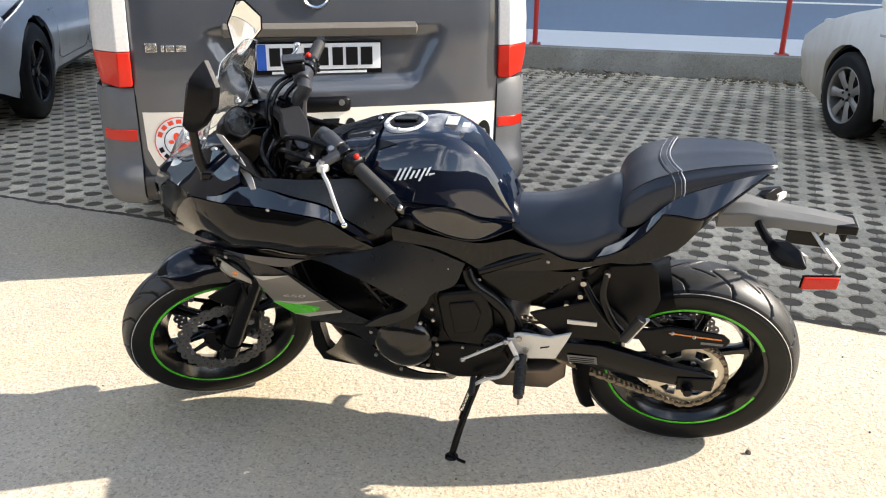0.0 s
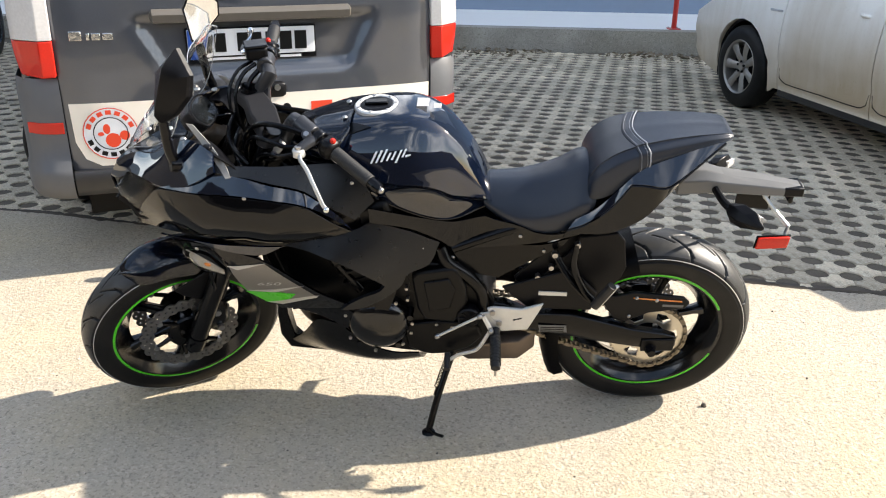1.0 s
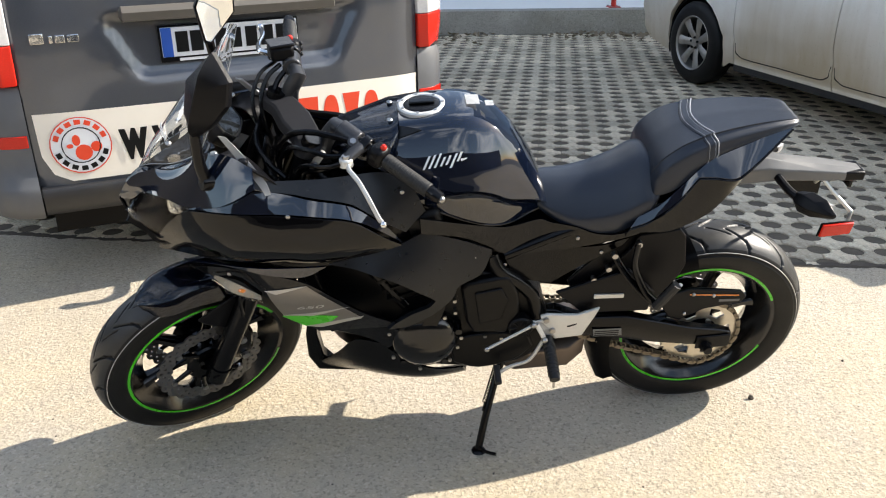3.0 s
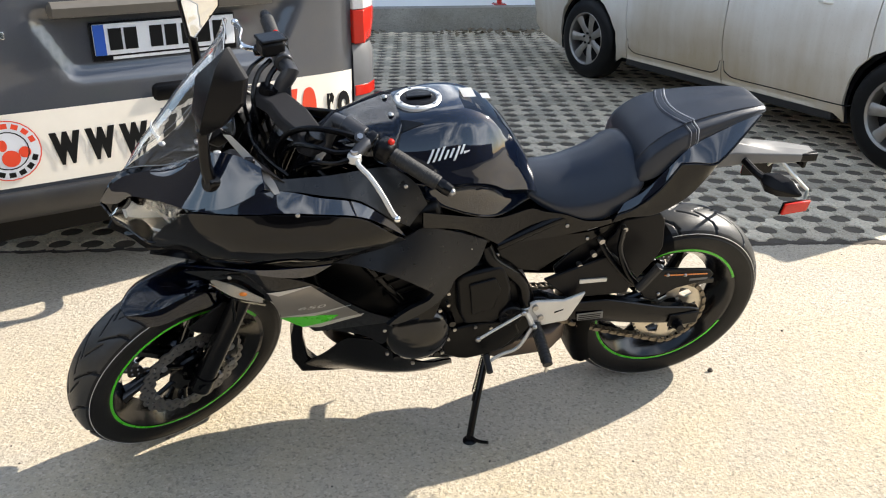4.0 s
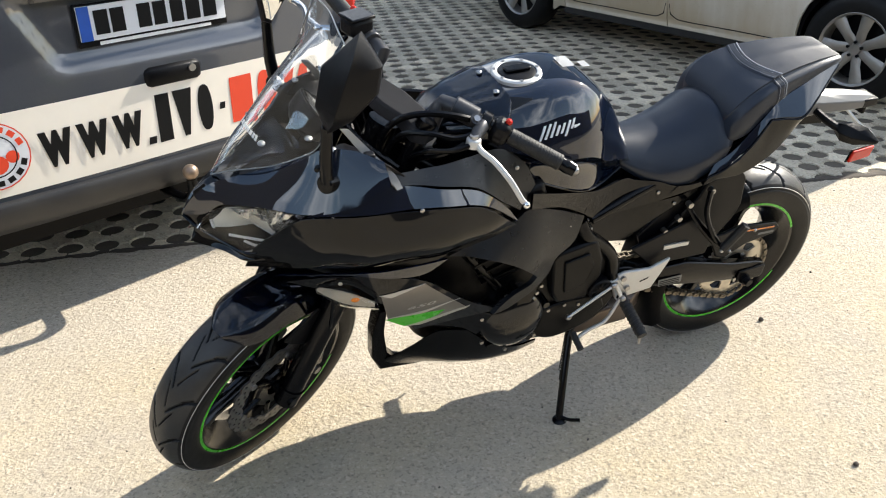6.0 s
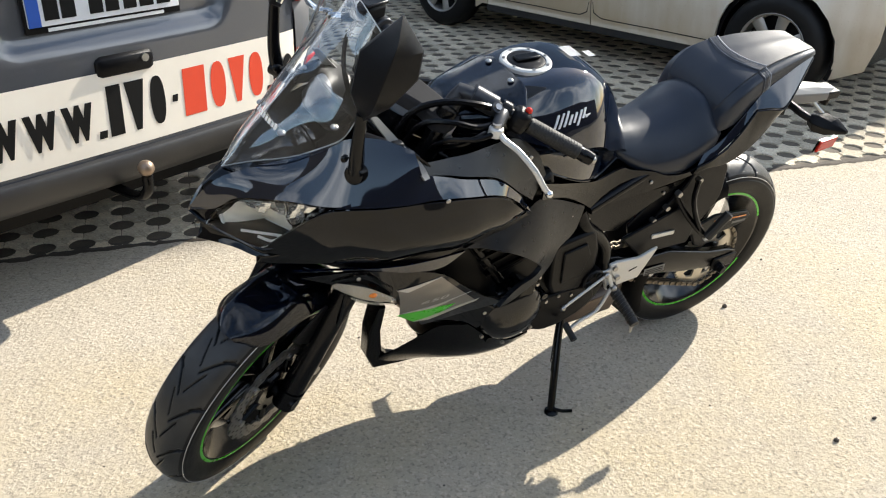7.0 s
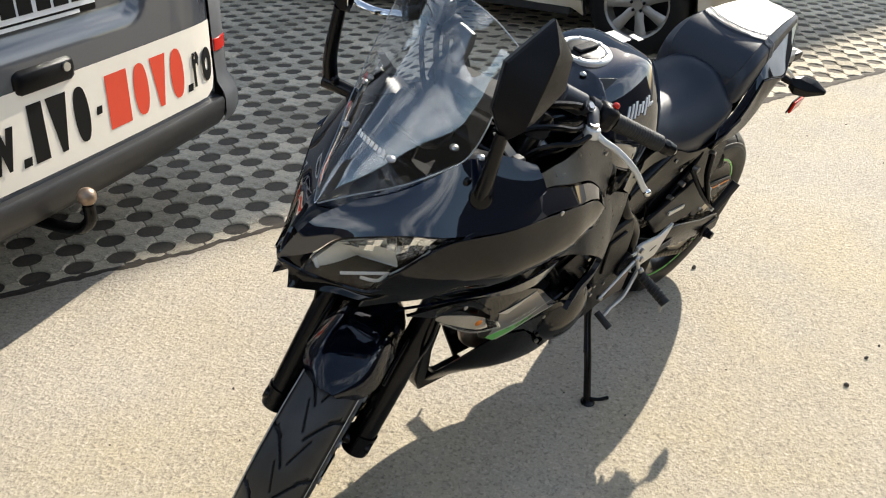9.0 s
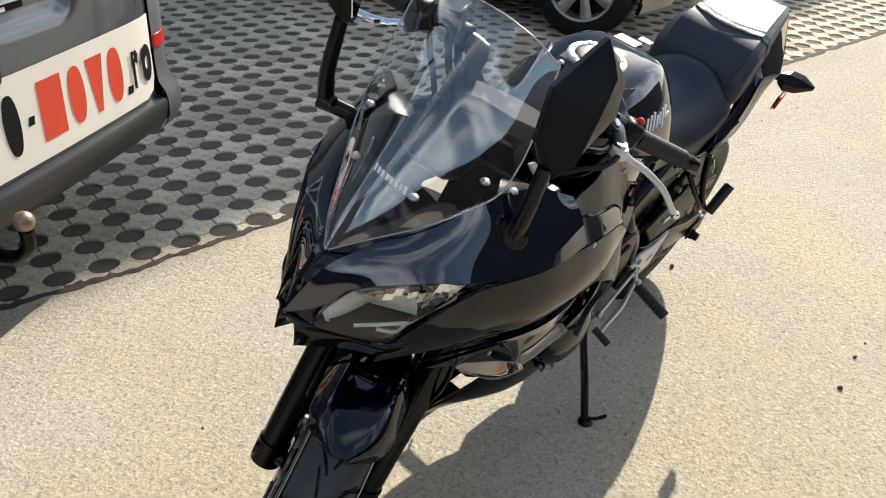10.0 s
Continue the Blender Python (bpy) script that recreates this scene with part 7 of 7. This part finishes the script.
part("spring_hook", bm, SATIN, stand)

# ---- front end: fork, calipers, mudguard (all steered) ----
for s in (-1, 1):
    a = FA + Vector((.012, s * .098, 0))
    bm = bmesh.new()
    rod(bm, a - HEAD * .030, a + HEAD * .02, .030, .032, 20)
    rod(bm, a + HEAD * .02, a + HEAD * .36, .0285, .0285, 20)
    rod(bm, a + HEAD * .36, a + HEAD * .375, .031, .031, 20)
    fk = bp("fork_leg", bm, SATIN, "black fork leg", steer=True, smooth=40)
    bm = bmesh.new()
    rod(bm, a + HEAD * .37, a + HEAD * .78, .0205, seg=18)
    part("stanchion", transform(bm, STEER), SATIN, fk)
    bm = bmesh.new()
    rod(bm, a + HEAD * .775, a + HEAD * .79, .022, seg=18)
    part("fork_cap", transform(bm, STEER), SATIN, fk)
    bm = bmesh.new()
    rod(bm, FA + Vector((0, s * .06, 0)), FA + Vector((0, s * .128, 0)), .016, .014, 16)
    part("axle_end", transform(bm, STEER), SATIN, fk)
    bm = bmesh.new()
    rings = []
    for t, w, h in ((0, .022, .016), (.2, .030, .026), (.8, .030, .026), (1, .022, .016)):
        p = FA + Vector((.085, s * .078, .02)) + Vector((.012, 0, .11)) * t
        rings.append([p + Vector((w * x, s * h * y, 0)) for x, y in ((-1, -.7), (-.7, -1), (.7, -1), (1, -.7), (1, .7), (.7, 1), (-.7, 1), (-1, .7))])
    loft(bm, rings)
    cp = part("brake_caliper", transform(bm, STEER), SATIN, fk, "black two-piston brake caliper", smooth=30)
    for dz in (.03, .10):
        bm = bmesh.new()
        q = FA + Vector((.09, s * .10, dz))
        rod(bm, q, q + Vector((0, s * .012, 0)), .012, .011, 10)
        part("caliper_bolt", transform(bm, STEER), BOLT, fk)
    bm = bmesh.new()
    tube(bm, [FA + Vector((.10, s * .085, .14)), FA + Vector((.10, s * .12, .22)), FA + Vector((.10, s * .12, .32)), FA + Vector((.15, s * .09, .46))], .005, 8)
    part("brake_hose", transform(bm, STEER), SATIN, fk)
bm = bmesh.new()
rows = []
for i in range(22):
    t = i / 21
    a = radians(65.5 + 63 * t)
    w = .077 * math.sqrt(1 - (1 - min(1, .06 + t / .26)) ** 2)
    if t > .8:
        w *= 1 - .25 * (t - .8) / .2
    r = .314 + .008 * math.sin(math.pi * t)
    skirt = .024 + .026 * min(1, t * 2.0)
    row = []
    for u in np.linspace(-1, 1, 13):
        rr = r - skirt * max(0, (abs(u) - .55) / .45) ** 1.7 - .006 * u * u
        row.append((FA.x - rr * math.cos(a), w * u, FA.z + rr * math.sin(a)))
    rows.append(row)
loft(bm, rows, closed=False)
bmesh.ops.solidify(bm, geom=bm.faces[:], thickness=0.004)
bp("front_mudguard", bm, BLUEBLACK, "glossy dark front mudguard", steer=True, smooth=50)
for s in (-1, 1):
    bm = bmesh.new()
    prism(bm, [(-1.46, .53), (-1.36, .57), (-1.30, .50), (-1.345, .40), (-1.385, .45), (-1.44, .50)], s * .082, s * .088)
    bp("mudguard_bracket", bm, MATTE, "matte black mudguard stay", steer=True, bevel=0.003)
YOKE = mat("dark satin casting", (0.020, 0.020, 0.022), 0.62, 0.0, vary=0.15, scale=60, bump=0.12, bscale=500, spec=0.08)
DULL = mat("dull black casting", (0.004, 0.004, 0.004), 0.6, vary=0.2, bump=0.3, bscale=400, spec=0.06)
# yokes and head
for h, w in ((.56, .055), (.765, .050)):
    bm = bmesh.new()
    c0 = FA + Vector((.012, 0, 0)) + HEAD * h
    rings = []
    for y, dx in ((-.125, .016), (-.098, .032), (-.055, .020), (0, .026), (.055, .020), (.098, .032), (.125, .016)):
        rings.append([c0 + Vector((dx + (.02 if abs(y) < .06 else 0), y, 0)) + HEAD * .014, c0 + Vector((-dx, y, 0)) + HEAD * .014, c0 + Vector((-dx, y, 0)) - HEAD * .014, c0 + Vector((dx + (.02 if abs(y) < .06 else 0), y, 0)) - HEAD * .014])
    loft(bm, rings)
    bp("yoke", bm, YOKE if h > .7 else DULL, "dark cast fork yoke", steer=True, bevel=0.005)
bm = bmesh.new()
rod(bm, HEAD_O + HEAD * .86, HEAD_O + HEAD * 1.05, .034, seg=20)
bp("steering_head", bm, SATIN)

# ---- handlebars ----
LB = [Vector((-1.010, -.055, 1.015)), Vector((-.975, -.095, 1.008)), Vector((-.781, -.234, .921))]
RB = [Vector((-1.100, .085, 1.075)), Vector((-1.118, .135, 1.088)), Vector((-1.143, .377, 1.100))]
for pts, s in ((LB, -1), (RB, 1)):
    d = (pts[2] - pts[1]).normalized()
    hb = empty("handlebar")
    hb.parent = bike
    bm = bmesh.new()
    tube(bm, [pts[0], pts[1], pts[2] - d * .02], .0148, 14, 4)
    part("bar", bm, SATIN, hb)
    bm = bmesh.new()
    base = pts[0] + Vector((-.03, 0, -.09))
    tube(bm, [base, base.lerp(pts[0], .6) + Vector((-.01, 0, 0)), pts[0], pts[1]], .024, 14, 4, flat=.85, r1=.020)
    part("riser", bm, CASTGREY, hb, "black cast bar riser")
    bm = bmesh.new()
    rod(bm, pts[1] - d * .030, pts[1] + d * .026, .0235, .0225, 20)
    part("bar_clamp", bm, CASTGREY, hb, "dark grey cast bar clamp", bevel=0.003)
    bm = bmesh.new()
    rod(bm, pts[1] + d * .034, pts[1] + d * .056, .0245, .0245, 20)
    part("perch_clamp", bm, SATIN, hb, bevel=0.003)
    bm = bmesh.new()
    g0 = pts[2] - d * .150
    prof = [(0, .0), (0, .0175)]
    for i in range(17):
        prof += [(.006 + .0068 * i, .0172), (.0070 + .0068 * i, .0178), (.0110 + .0068 * i, .0178), (.0120 + .0068 * i, .0172)]
    lathe(bm, prof + [(.122, .0165), (.122, 0.0)], 20)
    transform(bm, Matrix.Translation(g0) @ d.to_track_quat("Y", "Z").to_matrix().to_4x4())
    part("grip", bm, GRIP, hb, "ribbed rubber grip", smooth=30)
    bm = bmesh.new()
    rod(bm, pts[2] - d * .028, pts[2] - d * .012, .014, .016, 16)
    rod(bm, pts[2] - d * .012, pts[2] + d * .006, .016, .014, 16)
    part("bar_end", bm, SATIN, hb)
    bm = bmesh.new()
    ball(bm, pts[2] + d * .008, .009, 12)
    part("bar_end_bolt", bm, BOLT, hb)
    bm = bmesh.new()
    q = g0 - d * .022
    side = d.cross(Vector((0, 0, 1))).normalized()
    upv = side.cross(d)
    rod(bm, q - d * .022, q + d * .020, .025, .024, 18)
    m = Matrix((side, d, upv)).transposed().to_4x4()
    m.translation = q
    vs = bmesh.ops.create_cube(bm, size=1, matrix=m @ Matrix.Diagonal((.046, .040, .052, 1)))
    part("switch_pod", bm, MATTE, hb, "black switch pod", bevel=0.012)
    bm = bmesh.new()
    ball(bm, q + upv * .028 + d * .006, .008, 10)
    part("red_button", bm, REDLENS, hb)
    for k in range(3):
        bm = bmesh.new()
        ball(bm, q - side * s * -.024 + upv * (.012 - .014 * k) + d * .004, .006, 8)
        part("switch", bm, SATIN, hb)
for p, way in ((Vector((-1.108, .095, 1.074)), Vector((.3, -.9, .2))), (Vector((-.968, -.128, 1.006)), Vector((0, -.6, .8)))):
    bm = bmesh.new()
    rod(bm, p - way * .010, p + way * .010, .0125, seg=18)
    tagged(bp("clamp_boss", bm, CASTGREY), label="dark cast clamp boss")
    bm = bmesh.new()
    rod(bm, p + way * .008, p + way * .014, .0085, .0075, 6)
    bp("clamp_bolt", bm, BOLT)
bm = bmesh.new()
loft(bm, [[(x - .010, y, z), (x + .010, y - .006, z), (x + .010, y + .010, z), (x - .010, y + .014, z)] for x, y, z in ((-1.111, .098, 1.076), (-1.112, .078, 1.045), (-1.114, .052, 1.012), (-1.116, .040, .990))])
bp("riser_arm", bm, YOKE, "dark riser arm", bevel=0.003)
# clutch lever and perch
lev = empty("clutch_lever")
lev.parent = bike
PV = Vector((-.985, -.165, .985))
bm = bmesh.new()
tube(bm, [PV, (-.978, -.188, .972), (-.958, -.215, .958), (-.935, -.250, .930), (-.915, -.272, .895), (-.906, -.278, .885)], .0062, 10, flat=.6)
part("blade", bm, ALLOY, lev, "satin silver lever blade")
bm = bmesh.new()
ball(bm, (-.906, -.279, .884), .0085, 12)
part("tip", bm, CHROME, lev)
bm = bmesh.new()
tube(bm, [(-.940, -.122, .998), (-.962, -.143, .996), PV], .016, 12, flat=.8, r1=.013)
part("perch", bm, CASTGREY, lev, "dark grey lever perch")
bm = bmesh.new()
rod(bm, PV + Vector((0, 0, -.016)), PV + Vector((0, 0, .004)), .017, .015, 18)
part("knuckle", bm, ALLOY, lev, "silver lever knuckle", bevel=0.003)
bm = bmesh.new()
rod(bm, PV + Vector((0, 0, -.009)), PV + Vector((0, 0, .011)), .009, seg=14)
part("pivot", bm, BOLT, lev)
lev2 = empty("brake_lever")
lev2.parent = bike
P2 = Vector((-1.175, .195, 1.085))
bm = bmesh.new()
tube(bm, [P2, (-1.205, .225, 1.082), (-1.215, .27, 1.080), (-1.210, .33, 1.082), (-1.222, .385, 1.080)], .0075, 10, flat=.6)
part("blade", bm, CHROME, lev2)
bm = bmesh.new()
ball(bm, (-1.222, .387, 1.080), .010, 12)
part("tip", bm, CHROME, lev2)
bm = bmesh.new()
tube(bm, [(-1.125, .165, 1.09), (-1.15, .18, 1.09), P2], .016, 12, flat=.8)
part("master_cylinder", bm, SATIN, lev2)
bm = bmesh.new()
m = Matrix.Translation((-1.142, .135, 1.118)) @ Matrix.Rotation(radians(20), 4, "Z")
bmesh.ops.create_cube(bm, size=1, matrix=m @ Matrix.Diagonal((.058, .050, .036, 1)))
part("reservoir", bm, MATTE, lev2, "black brake fluid reservoir", bevel=0.008)
bm = bmesh.new()
bmesh.ops.create_cube(bm, size=1, matrix=m @ Matrix.Translation((0, 0, .021)) @ Matrix.Diagonal((.062, .054, .008, 1)))
part("reservoir_lid", bm, SATIN, lev2, bevel=0.003)
# steering lock and cables
bm = bmesh.new()
rod(bm, (-1.075, -.095, .930), (-1.050, -.088, .968), .016, .018, 14)
bp("cable_adjuster", bm, ALLOY, "silver cable adjuster")
bm = bmesh.new()
rod(bm, (-1.062, -.112, .945), (-1.062, -.128, .938), .010, seg=10)
bp("adjuster_bolt", bm, BOLT)
for pts, r in (([(-.965, -.140, .985), (-1.02, -.150, .985), (-1.07, -.135, .995), (-1.115, -.105, .985), (-1.14, -.085, .945), (-1.145, -.075, .88), (-1.12, -.07, .82)], .0060),
               ([(-.955, -.125, 1.0), (-1.01, -.118, 1.018), (-1.07, -.10, 1.022), (-1.12, -.075, 1.0), (-1.15, -.06, .95), (-1.15, -.055, .87)], .0075),
               ([(-.985, -.170, .980), (-1.03, -.168, .968), (-1.075, -.140, .958), (-1.105, -.115, .93), (-1.11, -.10, .86)], .0055),
               ([(-1.00, -.155, .972), (-1.045, -.150, .950), (-1.085, -.125, .930), (-1.095, -.105, .88), (-1.08, -.10, .83)], .0050),
               ([(-1.145, .125, 1.088), (-1.175, .095, 1.070), (-1.192, .060, 1.030), (-1.185, .040, .97), (-1.16, .030, .89)], .0060),
               ([(-1.13, .115, 1.080), (-1.155, .085, 1.055), (-1.165, .055, 1.015), (-1.160, .045, .95), (-1.13, .045, .87)], .0070),
               ([(-1.16, .150, 1.085), (-1.195, .115, 1.070), (-1.215, .075, 1.025), (-1.205, .050, .96), (-1.175, .045, .88)], .0050),
               ([(-1.19, .11, .985), (-1.205, .04, .965), (-1.20, -.03, .955), (-1.17, -.09, .940), (-1.13, -.12, .915)], .0065),
               ([(-1.185, .045, .945), (-1.19, -.02, .920), (-1.17, -.08, .905), (-1.13, -.115, .885)], .0060)):
    bm = bmesh.new()
    tube(bm, curve([Vector(p) for p in pts], 5, False, 170), r, 8, 1, smooth=False)
    bp("control_cable", bm, SATIN)
# instruments
bm = bmesh.new()
IM = Matrix.Translation((-1.275, 0, 1.000)) @ Matrix.Rotation(radians(-42), 4, "Y")
rings = [[IM @ Vector((x, .070 * a * k, .042 * b * k)) for a, b in ((-1, 0), (-.8, .7), (-.3, 1), (.3, 1), (.8, .7), (1, 0), (.75, -.8), (.3, -1), (-.3, -1), (-.75, -.8))] for x, k in ((-.045, .6), (-.03, .9), (0, 1), (.012, .97))]
loft(bm, rings)
dash = bp("instrument_pod", bm, MATTE, "black instrument pod with a pale rim", smooth=40, bevel=0.003)
bm = bmesh.new()
tube(bm, [IM @ Vector((.013, .065 * a, .038 * b)) for a, b in ((-1, 0), (-.8, .7), (-.3, 1), (.3, 1), (.8, .7), (1, 0), (.75, -.8), (.3, -1), (-.3, -1), (-.75, -.8), (-1, 0))], .0018, 8, 3)
part("rim", bm, SATIN, dash)
bm = bmesh.new()
rings = [[IM @ Vector((.0135, .060 * a * k, .034 * b * k)) for a, b in ((-1, 0), (-.8, .7), (-.3, 1), (.3, 1), (.8, .7), (1, 0), (.75, -.8), (.3, -1), (-.3, -1), (-.75, -.8))] for k in (1, .5)]
loft(bm, rings)
part("display", bm, DARKGLASS, dash)
DARKTRIM = mat("dark grey trim", (0.26, 0.255, 0.245), 0.4, vary=0.1)
# cockpit side panels with grey trim
for s in (-1, 1):
    f = (lambda p: [(x, y * -s, z) for x, y, z in p])
    bm = bmesh.new()
    rails(bm, [f([(-1.30, -.135, .975), (-1.25, -.160, 1.0), (-1.19, -.198, .985)]), f([(-1.24, -.10, .98), (-1.20, -.13, .97), (-1.15, -.19, .95)]), f([(-1.20, -.09, .90), (-1.16, -.13, .90), (-1.12, -.19, .92)])], 5, 0.004)
    bp("cockpit_panel", bm, MATTE, smooth=50)
    bm = bmesh.new()
    rails(bm, [f([(-1.262, -.150, 1.045), (-1.225, -.166, .995), (-1.185, -.196, .952), (-1.165, -.215, .928)]), f([(-1.246, -.149, 1.042), (-1.203, -.166, .993), (-1.165, -.196, .953), (-1.153, -.212, .929)])], 6, 0.005)
    bp("cockpit_trim", bm, DARKTRIM, "grey cockpit trim strip", smooth=40)
    bm = bmesh.new()
    box(bm, f([(-1.212, -.174, .990)])[0], (.022, .02, .016))
    bp("trim_pad", bm, MATTE, bevel=0.004)

# ---- mirrors, swung upright ----
def mirror(base, foot, pts, s):
    """A mirror on its stalk: pts go round the shell, the shell bulges forward."""
    mr = empty("mirror")
    mr.parent = bike
    bm = bmesh.new()
    tube(bm, [base, base.lerp(foot, .35) + Vector((-.004, s * .004, 0)), foot], .015, 12, r1=.011)
    part("stalk", bm, SATIN, mr, "black mirror stalk")
    bm = bmesh.new()
    rod(bm, base + Vector((-.010, s * .008, -.002)), base + Vector((.022, -s * (.012 if s < 0 else .045), -.012)), .019 if s < 0 else .015, .021 if s < 0 else .013, 20)
    part("stalk_base", bm, SATIN, mr, bevel=0.003)
    bm = bmesh.new()
    ball(bm, base + Vector((-.010, -s * .026, .012)), .010, 12, (1, .7, 1))
    part("bolt_boss", bm, SATIN, mr)
    P = [Vector(p) for p in pts]
    c = sum(P, Vector()) / len(P)
    nrm = (P[1] - P[0]).cross(P[3] - P[0]).normalized()
    if nrm.x > 0:
        nrm = -nrm
    rim_ = curve(P, 3, True, 14)
    bm = bmesh.new()
    axis = (P[3] - P[0]).normalized()
    ridge = lambda q, k, e: c + axis * ((q - c).dot(axis)) * e + ((q - c) - axis * ((q - c).dot(axis))) * k
    loft(bm, [[q - nrm * .012 for q in rim_], [q + (q - c) * .01 for q in rim_], [ridge(q, .97, .97) + nrm * .006 for q in rim_], [ridge(q, .5, .80) + nrm * .026 for q in rim_], [ridge(q, .03, .62) + nrm * .042 for q in rim_]])
    part("shell", bm, MATTE, mr, "matte black mirror shell", smooth=20, bevel=0.003)
    bm = bmesh.new()
    loft(bm, [[c + (q - c) * .92 - nrm * .0135 for q in rim_], [c + (q - c) * .91 - nrm * .015 for q in rim_]])
    part("glass", bm, MIRROR, mr, "mirror glass", smooth=0)
    return mr


mirror(Vector((-1.297, -.180, .953)), Vector((-1.300, -.192, 1.080)), [(-1.300, -.195, 1.066), (-1.316, -.173, 1.115), (-1.300, -.164, 1.188), (-1.236, -.186, 1.254), (-1.205, -.214, 1.200), (-1.214, -.223, 1.152), (-1.258, -.213, 1.098)], -1)
mirror(Vector((-1.306, .222, .965)), Vector((-1.322, .198, 1.122)), [(-1.297, .222, 1.274), (-1.256, .234, 1.222), (-1.258, .229, 1.186), (-1.321, .190, 1.117), (-1.333, .187, 1.124), (-1.345, .192, 1.212), (-1.315, .214, 1.274)], 1)

# front indicators set into the fairing
for s in (-1, 1):
    f = (lambda p: [(x, y * -s, z) for x, y, z in p])
    ind = empty("indicator")
    ind.parent = bike
    bm = bmesh.new()
    rails(bm, [f([(-1.330, -.178, .683), (-1.27, -.222, .690), (-1.205, -.232, .650)]), f([(-1.328, -.188, .674), (-1.275, -.236, .672), (-1.205, -.240, .642)]), f([(-1.325, -.180, .665), (-1.28, -.222, .650), (-1.205, -.230, .628)])], 5, 0.002)
    o = part("lens", bm, LENS, ind, "clear indicator lens")
    o.visible_shadow = False
    bm = bmesh.new()
    rails(bm, [f([(-1.325, -.174, .680), (-1.27, -.214, .684), (-1.21, -.224, .648)]), f([(-1.325, -.174, .668), (-1.278, -.214, .654), (-1.21, -.222, .632)])], 5, 0.002)
    part("reflector", bm, WHEELALLOY, ind, smooth=0)
    bm = bmesh.new()
    ball(bm, f([(-1.252, -.218, .662)])[0], .0068, 12, (1.5, .7, 1))
    part("bulb", bm, ORANGE, ind)


# ---- pavers with round planting holes ----
PITCH, HOLE = 0.1405, 0.0475
PA = math.radians(-15.5)
PU, PV = Vector((math.cos(PA), math.sin(PA))), Vector((-math.sin(PA), math.cos(PA)))
PO = Vector((0.057, 1.934))


def paver_ring(shrink, z):
    """One block: a square with a round bite out of each corner."""
    h = PITCH / 2 - 0.0012
    pts = []
    for k in range(4):
        a = math.pi / 2 * k
        ca, sa = math.cos(a), math.sin(a)
        for i in range(5):
            t = math.pi + math.pi / 2 * (1 - i / 4)
            x = h - shrink + (HOLE - shrink * 0.0) * math.cos(t) + (HOLE * 0.0)
            y = h - shrink + HOLE * math.sin(t)
            x, y = min(x, h - shrink), min(y, h - shrink)
            pts.append((x * ca - y * sa, x * sa + y * ca, z))
    return pts


def paver_ok(c):
    d = (c - EDGE_A).dot(EDGE_N)
    k = (c - KA).dot(KN)
    return d > -0.02 and k < -0.05


bm = bmesh.new()
rings = [paver_ring(0.0, -0.022), paver_ring(0.0, -0.004), paver_ring(0.0035, 0.0)]
vs = [[bm.verts.new(q) for q in r] for r in rings]
for a, b in zip(vs, vs[1:]):
    for j in range(len(a)):
        bm.faces.new((a[j], a[(j + 1) % len(a)], b[(j + 1) % len(a)], b[j]))
bm.faces.new(vs[-1])
bmesh.ops.recalc_face_normals(bm, faces=bm.faces)
paver_me = bpy.data.meshes.new("paver")
bm.to_mesh(paver_me)
bm.free()
paver_me.materials.append(PAVER)

near, far = [], []
rng = random.Random(7)
for i in range(-75, 75):
    for j in range(-30, 75):
        c = PO + PU * (PITCH * (i + 0.5)) + PV * (PITCH * (j + 0.5))
        if not paver_ok(c) or not (-7.5 < c.x < 9.0 and c.y < 7.6):
            continue
        near.append(c)
near.sort(key=lambda c: (c - Vector((0.3, 1.6))).length)
lot = empty("pavement", label="grey concrete pavers with round holes of dark soil", category="pavement", kind="structure")
for c in near[:300]:
    ob = new("paver", paver_me)
    ob.parent = lot
    ob.matrix_local = Matrix.Translation((c.x, c.y, rng.uniform(-0.003, 0.0012))) @ Euler((rng.gauss(0, 0.006), rng.gauss(0, 0.006), PA + rng.gauss(0, 0.008))).to_matrix().to_4x4()
verts, faces = [], []
base_v = [v.co.copy() for v in paver_me.vertices]
base_f = [tuple(p.vertices) for p in paver_me.polygons]
for c in near[300:]:
    m = Matrix.Translation((c.x, c.y, rng.uniform(-0.003, 0.0012))) @ Euler((rng.gauss(0, 0.006), rng.gauss(0, 0.006), PA + rng.gauss(0, 0.008))).to_matrix().to_4x4()
    o = len(verts)
    verts += [tuple(m @ v) for v in base_v]
    faces += [tuple(o + q for q in f) for f in base_f]
me = bpy.data.meshes.new("far_pavers")
me.from_pydata(verts, [], faces)
me.materials.append(PAVER)
tagged(new("far_pavers", me), kind="stuff").parent = lot
